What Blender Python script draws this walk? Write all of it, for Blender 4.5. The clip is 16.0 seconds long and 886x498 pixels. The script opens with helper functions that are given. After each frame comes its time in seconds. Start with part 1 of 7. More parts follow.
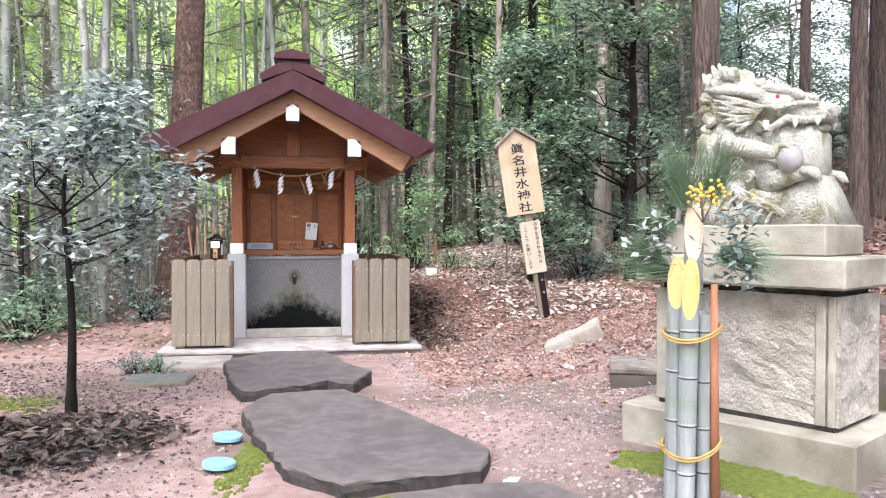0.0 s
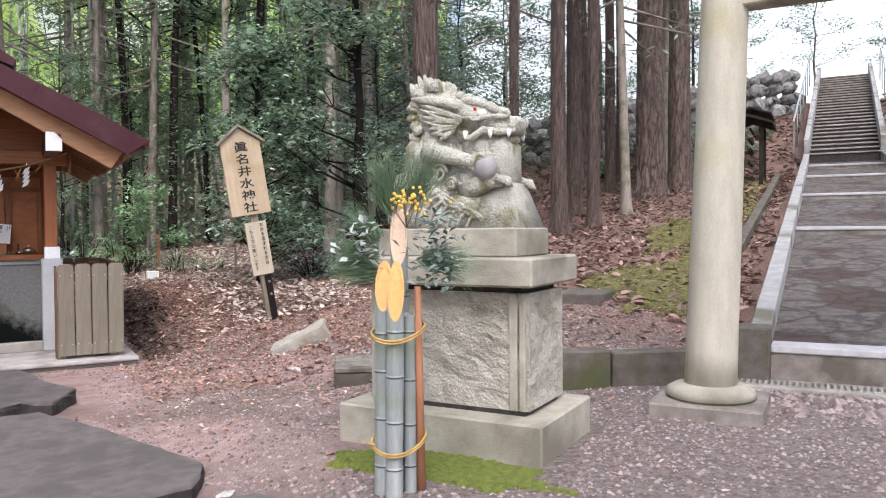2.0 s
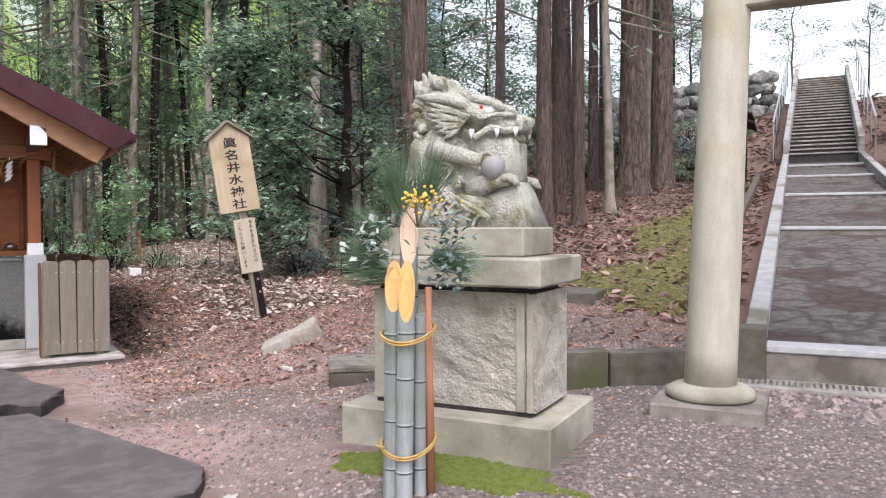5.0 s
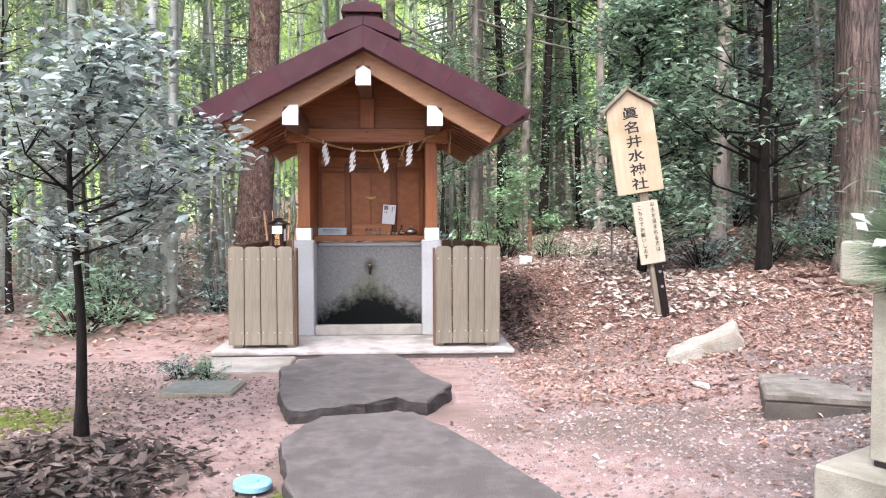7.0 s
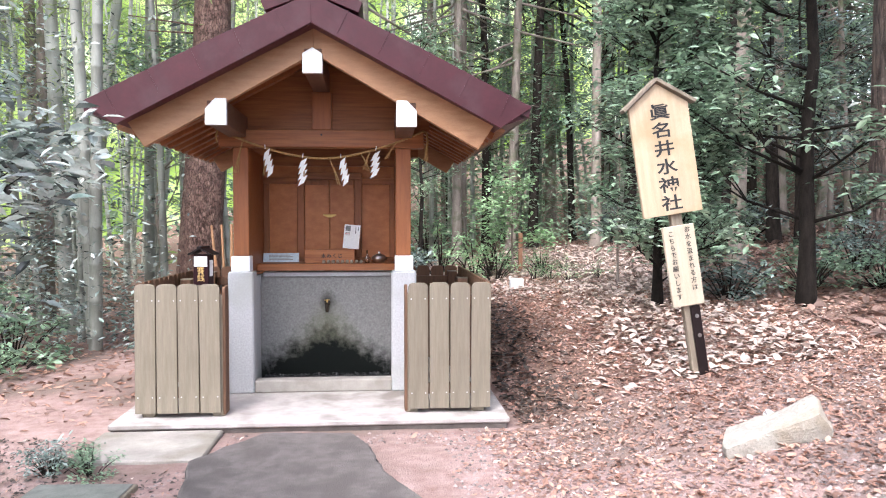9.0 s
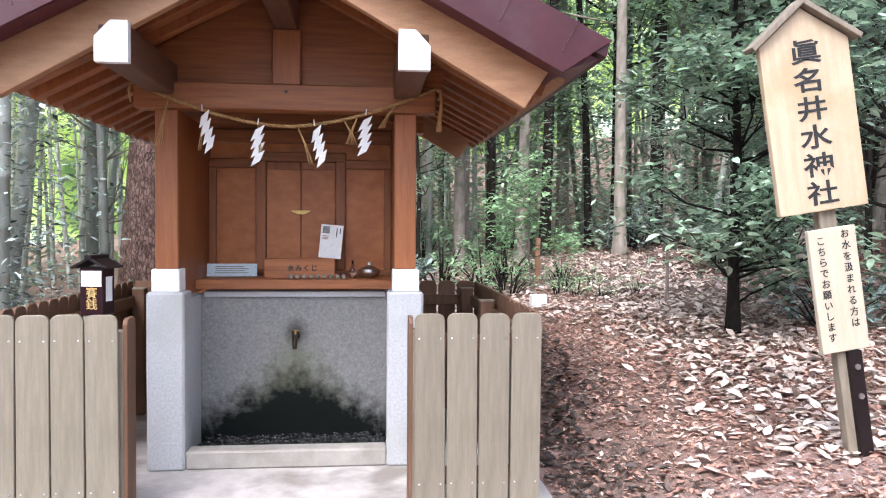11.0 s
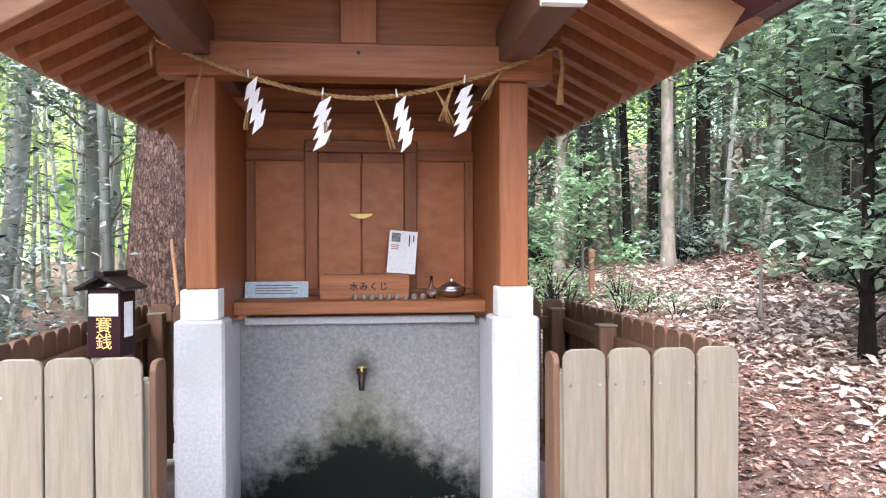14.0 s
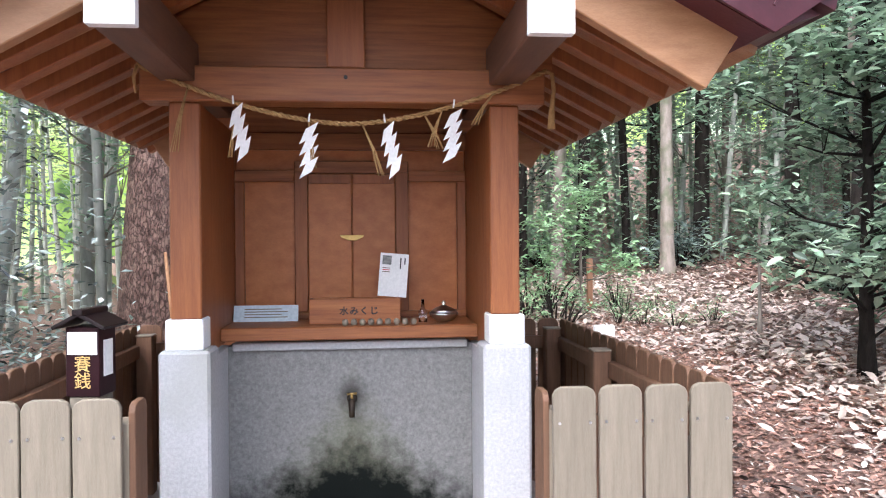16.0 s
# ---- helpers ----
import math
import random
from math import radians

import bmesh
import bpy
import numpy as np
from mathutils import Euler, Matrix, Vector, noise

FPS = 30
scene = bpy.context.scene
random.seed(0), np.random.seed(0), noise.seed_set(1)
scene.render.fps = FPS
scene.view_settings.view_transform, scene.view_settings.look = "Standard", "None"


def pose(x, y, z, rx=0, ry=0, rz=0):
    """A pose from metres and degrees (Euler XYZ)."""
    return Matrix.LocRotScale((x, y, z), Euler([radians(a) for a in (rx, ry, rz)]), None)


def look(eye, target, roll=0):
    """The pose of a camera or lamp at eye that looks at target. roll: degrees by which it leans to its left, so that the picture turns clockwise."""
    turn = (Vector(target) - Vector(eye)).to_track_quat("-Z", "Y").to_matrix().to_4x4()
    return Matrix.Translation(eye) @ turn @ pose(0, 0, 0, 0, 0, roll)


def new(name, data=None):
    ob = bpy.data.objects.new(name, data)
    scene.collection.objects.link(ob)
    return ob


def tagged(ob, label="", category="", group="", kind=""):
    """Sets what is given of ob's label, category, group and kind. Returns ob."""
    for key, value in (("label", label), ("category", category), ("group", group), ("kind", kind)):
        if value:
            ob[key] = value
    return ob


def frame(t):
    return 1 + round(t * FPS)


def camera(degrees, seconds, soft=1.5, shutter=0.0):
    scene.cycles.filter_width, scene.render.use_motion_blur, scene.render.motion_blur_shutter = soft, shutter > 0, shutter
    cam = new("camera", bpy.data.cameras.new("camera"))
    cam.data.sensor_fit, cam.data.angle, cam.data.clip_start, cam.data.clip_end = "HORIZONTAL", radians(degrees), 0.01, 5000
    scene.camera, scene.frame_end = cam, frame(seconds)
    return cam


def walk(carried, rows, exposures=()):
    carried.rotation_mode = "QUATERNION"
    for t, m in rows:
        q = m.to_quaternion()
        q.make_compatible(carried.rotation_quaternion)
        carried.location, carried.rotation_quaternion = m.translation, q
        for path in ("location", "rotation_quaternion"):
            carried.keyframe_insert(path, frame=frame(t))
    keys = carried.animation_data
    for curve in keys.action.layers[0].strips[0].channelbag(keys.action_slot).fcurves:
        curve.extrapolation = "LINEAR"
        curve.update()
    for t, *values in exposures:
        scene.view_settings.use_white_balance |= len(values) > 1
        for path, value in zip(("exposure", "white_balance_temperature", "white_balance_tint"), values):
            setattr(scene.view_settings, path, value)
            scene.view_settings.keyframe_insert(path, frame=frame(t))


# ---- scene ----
cam = camera(60.3, 16.0, 1.1)
PATH = [
    (0, (0.091, -9.458, 1.255), (0.455, -7.492, 1.218), 0.06),
    (0.5, (0.201, -9.481, 1.268), (0.676, -7.539, 1.223), -0.52),
    (1, (0.229, -9.502, 1.294), (1.008, -7.661, 1.251), -0.47),
    (1.5, (0.216, -9.487, 1.293), (1.159, -7.724, 1.248), -0.41),
    (2, (0.22, -9.491, 1.295), (1.217, -7.758, 1.247), -0.48),
    (2.5, (0.23, -9.492, 1.298), (1.27, -7.784, 1.247), -0.45),
    (3, (0.24, -9.491, 1.3), (1.309, -7.802, 1.248), -0.43),
    (3.2, (0.24, -9.491, 1.3), (1.317, -7.807, 1.249), -0.33),
    (5.3, (0.108, -9.301, 1.308), (1.137, -7.587, 1.249), -0.08),
    (5.5, (0.112, -9.214, 1.293), (1.048, -7.448, 1.228), -0.21),
    (6, (0.148, -9.031, 1.315), (0.645, -7.095, 1.249), -0.16),
    (6.5, (0.245, -8.56, 1.257), (0.393, -6.567, 1.178), 0.12),
    (7, (0.317, -8.156, 1.227), (0.435, -6.161, 1.153), -0.1),
    (7.5, (0.352, -7.639, 1.393), (0.474, -5.644, 1.32), 0.0),
    (8, (0.349, -7.251, 1.443), (0.479, -5.256, 1.374), 0.2),
    (8.5, (0.412, -6.907, 1.405), (0.544, -4.912, 1.349), -0.1),
    (8.7, (0.446, -6.735, 1.431), (0.599, -4.742, 1.362), -0.3),
    (10.8, (0.526, -4.62, 1.412), (0.714, -2.629, 1.353), 0.5),
    (11, (0.463, -4.431, 1.399), (0.658, -2.441, 1.343), 0.4),
    (11.5, (0.328, -4.11, 1.452), (0.534, -2.121, 1.411), 0.2),
    (12, (0.286, -3.791, 1.43), (0.5, -1.802, 1.396), -0.1),
    (12.5, (0.256, -3.611, 1.421), (0.472, -1.622, 1.396), -0.1),
    (13, (0.125, -3.428, 1.363), (0.337, -1.439, 1.342), 0.1),
    (13.5, (0.017, -3.323, 1.327), (0.226, -1.334, 1.31), -0.1),
    (14, (0.016, -3.302, 1.345), (0.221, -1.313, 1.331), -0.2),
    (14.5, (-0.011, -3.252, 1.449), (0.19, -1.262, 1.436), -0.2),
    (15, (0.002, -3.251, 1.531), (0.198, -1.261, 1.516), -0.1),
    (15.5, (-0.016, -3.245, 1.482), (0.182, -1.255, 1.468), -0.2),
    (16, (0.072, -3.247, 1.464), (0.274, -1.257, 1.449), -0.4),
]
walk(cam, [(t, look(eye, target, roll)) for t, eye, target, roll in PATH], [(0.0, 0.02, 5900, 13), (0.5, -0.02, 5900, 13), (1.0, -0.14, 5950, 13), (1.5, -0.45, 5950, 13), (2.5, -0.6, 5950, 13), (3.0, -0.6, 5950, 13), (5.5, -0.6, 5950, 13), (6.0, 0.0, 5900, 13), (7.0, 0.1, 5900, 13), (8.5, 0.2, 5900, 13), (11.0, 0.2, 5680, 12), (13.0, 0.4, 5680, 12), (14.0, 0.55, 5680, 12), (15.0, 0.25, 5680, 12), (16.0, 0.35, 5680, 12)])

# world and sun: an overcast, bright winter day under tall trees
world = bpy.data.worlds.new("overcast_sky")
scene.world = world
world.use_nodes = True
wn, wl = world.node_tree.nodes, world.node_tree.links
sky = wn.new("ShaderNodeTexSky")
sky.sky_type, sky.sun_disc = "NISHITA", False
sky.sun_elevation, sky.sun_rotation = radians(55), radians(207)
sky.air_density, sky.dust_density, sky.ozone_density = 1.0, 6.0, 1.0
pale = wn.new("ShaderNodeHueSaturation")
pale.inputs["Saturation"].default_value, pale.inputs["Value"].default_value = 0.6, 2.8
wl.new(sky.outputs["Color"], pale.inputs["Color"])
wl.new(pale.outputs["Color"], wn["Background"].inputs["Color"])
wn["Background"].inputs["Strength"].default_value = 0.15
sun = new("sun", bpy.data.lights.new("sun", "SUN"))
sun.data.energy, sun.data.angle, sun.data.color = 0.9, radians(25), (1.0, 0.97, 0.93)
sun.matrix_basis = look((-4, -8, 13), (0, 0, 0))


# ---- materials ----
def mat(name, c1, c2, scale=6.0, rough=0.7, bump=0.15, fine=60.0, metal=0.0, spec=0.5, stretch=(1, 1, 1), leaf=0.0, island=0.0, rand=0.0,
        c3=None, scale3=1.2, cut3=(0.5, 0.65), bumpd=0.01):
    """A surface with two colours mixed by noise, a third in patches, fine relief, and its own shade per piece."""
    m = bpy.data.materials.new(name)
    m.use_nodes = True
    n, l = m.node_tree.nodes, m.node_tree.links
    b = n["Principled BSDF"]
    co = n.new("ShaderNodeTexCoord")
    mp = n.new("ShaderNodeMapping")
    mp.inputs["Scale"].default_value = stretch
    l.new(co.outputs["Object"], mp.inputs["Vector"])
    a = n.new("ShaderNodeTexNoise")
    a.inputs["Scale"].default_value, a.inputs["Detail"].default_value, a.inputs["Roughness"].default_value = scale, 8, 0.65
    l.new(mp.outputs["Vector"], a.inputs["Vector"])
    r = n.new("ShaderNodeValToRGB")
    r.color_ramp.elements[0].position, r.color_ramp.elements[1].position = 0.32, 0.68
    r.color_ramp.elements[0].color, r.color_ramp.elements[1].color = (*c1, 1), (*c2, 1)
    l.new(a.outputs["Fac"], r.inputs["Fac"])
    col = r.outputs["Color"]
    f = n.new("ShaderNodeTexNoise")
    f.inputs["Scale"].default_value, f.inputs["Detail"].default_value = fine, 6
    l.new(mp.outputs["Vector"], f.inputs["Vector"])
    if c3:
        p = n.new("ShaderNodeTexNoise")
        p.inputs["Scale"].default_value, p.inputs["Detail"].default_value = scale3, 7
        l.new(co.outputs["Object"], p.inputs["Vector"])
        q = n.new("ShaderNodeMapRange")
        q.inputs[1].default_value, q.inputs[2].default_value = cut3
        l.new(p.outputs["Fac"], q.inputs[0])
        x = n.new("ShaderNodeMix")
        x.data_type = "RGBA"
        l.new(q.outputs[0], x.inputs[0])
        l.new(col, x.inputs[6])
        x.inputs[7].default_value = (*c3, 1)
        col = x.outputs[2]
    hs = n.new("ShaderNodeHueSaturation")
    l.new(col, hs.inputs["Color"])
    v = n.new("ShaderNodeMapRange")
    v.inputs[3].default_value, v.inputs[4].default_value = 0.82, 1.18
    l.new(f.outputs["Fac"], v.inputs[0])
    val = v.outputs[0]
    if island or rand:
        s = n.new("ShaderNodeNewGeometry" if island else "ShaderNodeObjectInfo")
        w = n.new("ShaderNodeMapRange")
        amount = island or rand
        w.inputs[3].default_value, w.inputs[4].default_value = 1 - amount, 1 + amount
        l.new(s.outputs["Random Per Island" if island else "Random"], w.inputs[0])
        k = n.new("ShaderNodeMath")
        k.operation = "MULTIPLY"
        l.new(val, k.inputs[0]), l.new(w.outputs[0], k.inputs[1])
        val = k.outputs[0]
    l.new(val, hs.inputs["Value"])
    l.new(hs.outputs["Color"], b.inputs["Base Color"])
    b.inputs["Roughness"].default_value, b.inputs["Metallic"].default_value = rough, metal
    b.inputs["Specular IOR Level"].default_value = spec
    if bump:
        u = n.new("ShaderNodeBump")
        u.inputs["Strength"].default_value, u.inputs["Distance"].default_value = bump, bumpd
        add = n.new("ShaderNodeMath")
        l.new(a.outputs["Fac"], add.inputs[0]), l.new(f.outputs["Fac"], add.inputs[1])
        l.new(add.outputs[0], u.inputs["Height"])
        l.new(u.outputs["Normal"], b.inputs["Normal"])
    if leaf:
        t = n.new("ShaderNodeBsdfTranslucent")
        l.new(hs.outputs["Color"], t.inputs["Color"])
        mx = n.new("ShaderNodeMixShader")
        mx.inputs[0].default_value = leaf
        l.new(b.outputs[0], mx.inputs[1]), l.new(t.outputs[0], mx.inputs[2])
        l.new(mx.outputs[0], n["Material Output"].inputs["Surface"])
    return m


WOOD = mat("stained_cypress", (0.21, 0.066, 0.020), (0.32, 0.112, 0.034), 5, 0.48, 0.15, 90, stretch=(7, 7, 0.5), rand=0.12)
WOOD_X = mat("stained_cypress_lying", (0.20, 0.062, 0.0185), (0.355, 0.132, 0.039), 5, 0.48, 0.15, 90, stretch=(0.5, 9, 9), rand=0.12)
WOOD_LIGHT = mat("pale_cypress", (0.32, 0.155, 0.070), (0.43, 0.235, 0.118), 5, 0.48, 0.12, 90, stretch=(1.2, 8, 5), rand=0.1)
DOORWOOD = mat("orange_cypress", (0.35, 0.110, 0.028), (0.475, 0.175, 0.05), 5, 0.45, 0.1, 90, stretch=(2, 8, 3), rand=0.1)
PLANK = mat("weathered_fence_board", (0.165, 0.138, 0.098), (0.235, 0.2, 0.148), 7, 0.75, 0.2, 120, stretch=(6, 6, 0.5), rand=0.1,
            c3=(0.15, 0.12, 0.08), scale3=2.0, cut3=(0.62, 0.8))
PLANK_IN = mat("brown_fence_wood", (0.10, 0.05, 0.025), (0.17, 0.085, 0.045), 7, 0.7, 0.2, 100, stretch=(6, 6, 0.6), rand=0.1)
WOOD_DARK = mat("dark_stained_beam", (0.075, 0.032, 0.018), (0.13, 0.058, 0.03), 5, 0.55, 0.1, 90, stretch=(6, 0.6, 6), rand=0.1)
WHITE = mat("white_paint", (0.78, 0.78, 0.77), (0.84, 0.84, 0.83), 9, 0.5, 0.05, 80)
PAPER = mat("white_paper", (0.78, 0.78, 0.76), (0.83, 0.83, 0.81), 9, 0.7, 0.0, 80)
COPPER = mat("maroon_copper_roof", (0.038, 0.0065, 0.010), (0.064, 0.012, 0.018), 3, 0.36, 0.1, 40, metal=0.0, spec=0.35, c3=(0.06, 0.02, 0.025), scale3=4)
GRANITE = mat("grey_granite", (0.37, 0.37, 0.375), (0.52, 0.52, 0.525), 70, 0.6, 0.12, 260, rand=0.05, c3=(0.36, 0.36, 0.33), scale3=1.5)
CONCRETE = mat("stained_concrete", (0.25, 0.225, 0.20), (0.38, 0.35, 0.315), 5, 0.8, 0.3, 130, c3=(0.19, 0.165, 0.13), scale3=1.8)
STONE = mat("buff_stone", (0.305, 0.28, 0.222), (0.445, 0.412, 0.335), 9, 0.85, 0.35, 110, c3=(0.2, 0.18, 0.135), scale3=2.2, rand=0.04)
STONE_ROUGH = mat("rock_faced_stone", (0.34, 0.312, 0.262), (0.51, 0.475, 0.405), 9, 0.9, 0.8, 60, c3=(0.25, 0.235, 0.17), scale3=3, bumpd=0.02)
COLUMN = mat("cream_stone", (0.41, 0.38, 0.295), (0.53, 0.492, 0.395), 5, 0.8, 0.25, 90, stretch=(2, 2, 0.6), c3=(0.40, 0.34, 0.18), scale3=1.4, cut3=(0.55, 0.72))
STONE_PALE = mat("pale_carved_stone", (0.37, 0.36, 0.295), (0.55, 0.535, 0.46), 14, 0.9, 0.9, 70, c3=(0.24, 0.23, 0.13), scale3=6, cut3=(0.52, 0.66), bumpd=0.02)
SLAB = mat("dark_flagstone", (0.105, 0.09, 0.083), (0.175, 0.153, 0.142), 13, 0.7, 0.7, 150, c3=(0.10, 0.086, 0.079), scale3=5, cut3=(0.48, 0.62), rand=0.08, bumpd=0.012)
# near-black for split stone edges and for shade painted into the pedestal joints
EDGE_AND_SHADE = mat("split_edge_and_joint_shade", (0.02, 0.017, 0.016), (0.06, 0.05, 0.046), 14, 0.85, 0.8, 50)
DARK = mat("dark_lacquer", (0.01, 0.006, 0.006), (0.016, 0.01, 0.01), 8, 0.45, 0.05, spec=0.2)
ROPE = mat("straw_rope", (0.29, 0.165, 0.058), (0.44, 0.275, 0.11), 30, 0.85, 0.5, 140)
ROPE_Y = mat("yellow_twine", (0.38, 0.235, 0.07), (0.52, 0.35, 0.12), 30, 0.8, 0.4, 140)
SIGNWOOD = mat("pale_sign_board", (0.42, 0.32, 0.205), (0.52, 0.41, 0.28), 4, 0.6, 0.06, 90, stretch=(6, 6, 0.5), c3=(0.37, 0.28, 0.15), scale3=2)
GREYWOOD = mat("grey_weathered_wood", (0.17, 0.14, 0.10), (0.27, 0.225, 0.17), 6, 0.8, 0.3, 110, stretch=(6, 6, 0.6))
INK = mat("black_ink", (0.012, 0.012, 0.012), (0.02, 0.02, 0.02), 8, 0.6, 0.0)
METAL = mat("steel", (0.5, 0.5, 0.5), (0.6, 0.6, 0.6), 20, 0.3, 0.05, metal=1.0)
BRASS = mat("brass", (0.45, 0.3, 0.1), (0.6, 0.42, 0.16), 20, 0.35, 0.05, metal=1.0)
BARK = mat("cedar_bark", (0.085, 0.055, 0.044), (0.34, 0.245, 0.205), 3.6, 0.9, 1.0, 24, stretch=(7, 7, 0.9), bumpd=0.08, rand=0.2, c3=(0.16, 0.13, 0.11), scale3=2)
BARK_DARK = mat("dark_bark", (0.012, 0.009, 0.008), (0.045, 0.036, 0.03), 8, 0.9, 0.7, 40, spec=0.15, stretch=(3, 3, 1), rand=0.3)
BARK_BLACK = mat("black_wet_bark", (0.006, 0.005, 0.004), (0.022, 0.017, 0.014), 8, 0.9, 0.7, 40, spec=0.15, stretch=(3, 3, 1))
BARK_PALE = mat("pale_bark", (0.17, 0.14, 0.115), (0.33, 0.28, 0.24), 4, 0.85, 0.5, 40, stretch=(3, 3, 0.8), rand=0.25, c3=(0.12, 0.13, 0.07), scale3=3)
CULM = mat("bamboo_culm", (0.23, 0.24, 0.20), (0.47, 0.48, 0.42), 3, 0.45, 0.1, 40, stretch=(2, 2, 0.5), rand=0.3)
LEAF = mat("evergreen_leaf", (0.15, 0.245, 0.155), (0.32, 0.445, 0.29), 1.5, 0.28, 0.0, leaf=0.42, spec=1.0, island=0.6)
# glossy leaf whose near-white tones paint the sky's glints into the colour
LEAF_S = mat("sapling_leaf_painted_glints", (0.085, 0.135, 0.095), (0.62, 0.68, 0.65), 4, 0.16, 0.0, spec=1.0, leaf=0.25, island=0.92)
LEAF_T = mat("glossy_evergreen_leaf", (0.14, 0.23, 0.145), (0.40, 0.50, 0.37), 3, 0.24, 0.0, spec=1.0, leaf=0.36, island=0.8)
LEAF_B = mat("blue_green_leaf", (0.16, 0.22, 0.19), (0.30, 0.36, 0.33), 1.5, 0.26, 0.0, spec=1.0, leaf=0.3, island=0.75)
LEAF_L = mat("fresh_leaf", (0.21, 0.35, 0.17), (0.38, 0.54, 0.31), 1.5, 0.45, 0.0, leaf=0.35, island=0.35)
# bamboo green raised in the colour itself so that far leaves look sunlit
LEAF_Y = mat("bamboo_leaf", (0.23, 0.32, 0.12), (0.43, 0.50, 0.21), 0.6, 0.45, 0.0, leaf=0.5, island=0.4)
SOIL = mat("trodden_earth", (0.25, 0.155, 0.135), (0.42, 0.30, 0.27), 9, 0.95, 0.9, 90, c3=(0.19, 0.135, 0.11), scale3=0.7, cut3=(0.47, 0.6), bumpd=0.015)


def flakes(ma, scale, stretch, depth, dark=0.85):
    """Breaks a bark into long plates with dark cracks between them."""
    n, l = ma.node_tree.nodes, ma.node_tree.links
    b = n["Principled BSDF"]
    src = b.inputs["Base Color"].links[0].from_socket
    co, mp, wob, add, vo, mr, mx = (n.new("ShaderNode" + k) for k in ("TexCoord", "Mapping", "TexNoise", "VectorMath", "TexVoronoi", "MapRange", "Mix"))
    mp.inputs["Scale"].default_value = stretch
    wob.inputs["Scale"].default_value, wob.inputs["Detail"].default_value = scale * 0.8, 5
    l.new(co.outputs["Object"], mp.inputs["Vector"]), l.new(mp.outputs["Vector"], wob.inputs["Vector"])
    sc = n.new("ShaderNodeVectorMath")
    sc.operation = "SCALE"
    sc.inputs["Scale"].default_value = 1.7 / scale
    l.new(wob.outputs["Color"], sc.inputs[0]), l.new(mp.outputs["Vector"], add.inputs[0]), l.new(sc.outputs[0], add.inputs[1])
    vo.feature = "DISTANCE_TO_EDGE"
    vo.inputs["Scale"].default_value = scale
    l.new(add.outputs[0], vo.inputs["Vector"])
    mr.inputs[1].default_value, mr.inputs[2].default_value, mr.inputs[3].default_value, mr.inputs[4].default_value = 0.0, 0.13, dark, 0
    l.new(vo.outputs["Distance"], mr.inputs[0])
    mx.data_type = "RGBA"
    l.new(mr.outputs[0], mx.inputs[0]), l.new(src, mx.inputs[6])
    mx.inputs[7].default_value = (0.03, 0.02, 0.016, 1)
    l.new(mx.outputs[2], b.inputs["Base Color"])
    u = n.new("ShaderNodeBump")
    u.inputs["Strength"].default_value, u.inputs["Distance"].default_value = 1.0, depth
    u.invert = True
    l.new(mr.outputs[0], u.inputs["Height"])
    l.new(b.inputs["Normal"].links[0].from_socket, u.inputs["Normal"])
    l.new(u.outputs["Normal"], b.inputs["Normal"])


flakes(BARK, 13, (1, 1, 0.12), 0.05, 0.6)
SCALY = mat("scaly_red_bark", (0.12, 0.06, 0.045), (0.34, 0.215, 0.17), 9, 0.9, 0.8, 40, stretch=(2, 2, 1), bumpd=0.03)
flakes(SCALY, 48, (1, 1, 0.26), 0.04, 0.6)


def region(ma, weight, edge, colour, wobble=0.9):
    """Mixes a second earth into a ground material where weight . (x, y) passes an uneven edge."""
    n, l = ma.node_tree.nodes, ma.node_tree.links
    b = n["Principled BSDF"]
    src = b.inputs["Base Color"].links[0].from_socket
    co, no, dot = n.new("ShaderNodeTexCoord"), n.new("ShaderNodeTexNoise"), n.new("ShaderNodeVectorMath")
    no.inputs["Scale"].default_value, no.inputs["Detail"].default_value = 1.3, 9
    dot.operation = "DOT_PRODUCT"
    dot.inputs[1].default_value = (*weight, 0)
    l.new(co.outputs["Object"], dot.inputs[0]), l.new(co.outputs["Object"], no.inputs["Vector"])
    a, m, r, x = n.new("ShaderNodeMath"), n.new("ShaderNodeMath"), n.new("ShaderNodeMapRange"), n.new("ShaderNodeMix")
    m.operation = "MULTIPLY"
    m.inputs[1].default_value = wobble * 2
    l.new(no.outputs["Fac"], m.inputs[0])
    l.new(dot.outputs["Value"], a.inputs[0]), l.new(m.outputs[0], a.inputs[1])
    r.inputs[1].default_value, r.inputs[2].default_value = edge[0] + wobble, edge[1] + wobble
    l.new(a.outputs[0], r.inputs[0])
    x.data_type = "RGBA"
    fine = n.new("ShaderNodeTexNoise")
    fine.inputs["Scale"].default_value, fine.inputs["Detail"].default_value = 35, 6
    l.new(co.outputs["Object"], fine.inputs["Vector"])
    rp_ = n.new("ShaderNodeValToRGB")
    rp_.color_ramp.elements[0].position, rp_.color_ramp.elements[1].position = 0.35, 0.65
    rp_.color_ramp.elements[0].color, rp_.color_ramp.elements[1].color = (*[c * 0.6 for c in colour], 1), (*[c * 1.3 for c in colour], 1)
    l.new(fine.outputs["Fac"], rp_.inputs["Fac"])
    l.new(r.outputs[0], x.inputs[0]), l.new(src, x.inputs[6]), l.new(rp_.outputs["Color"], x.inputs[7])
    l.new(x.outputs[2], b.inputs["Base Color"])


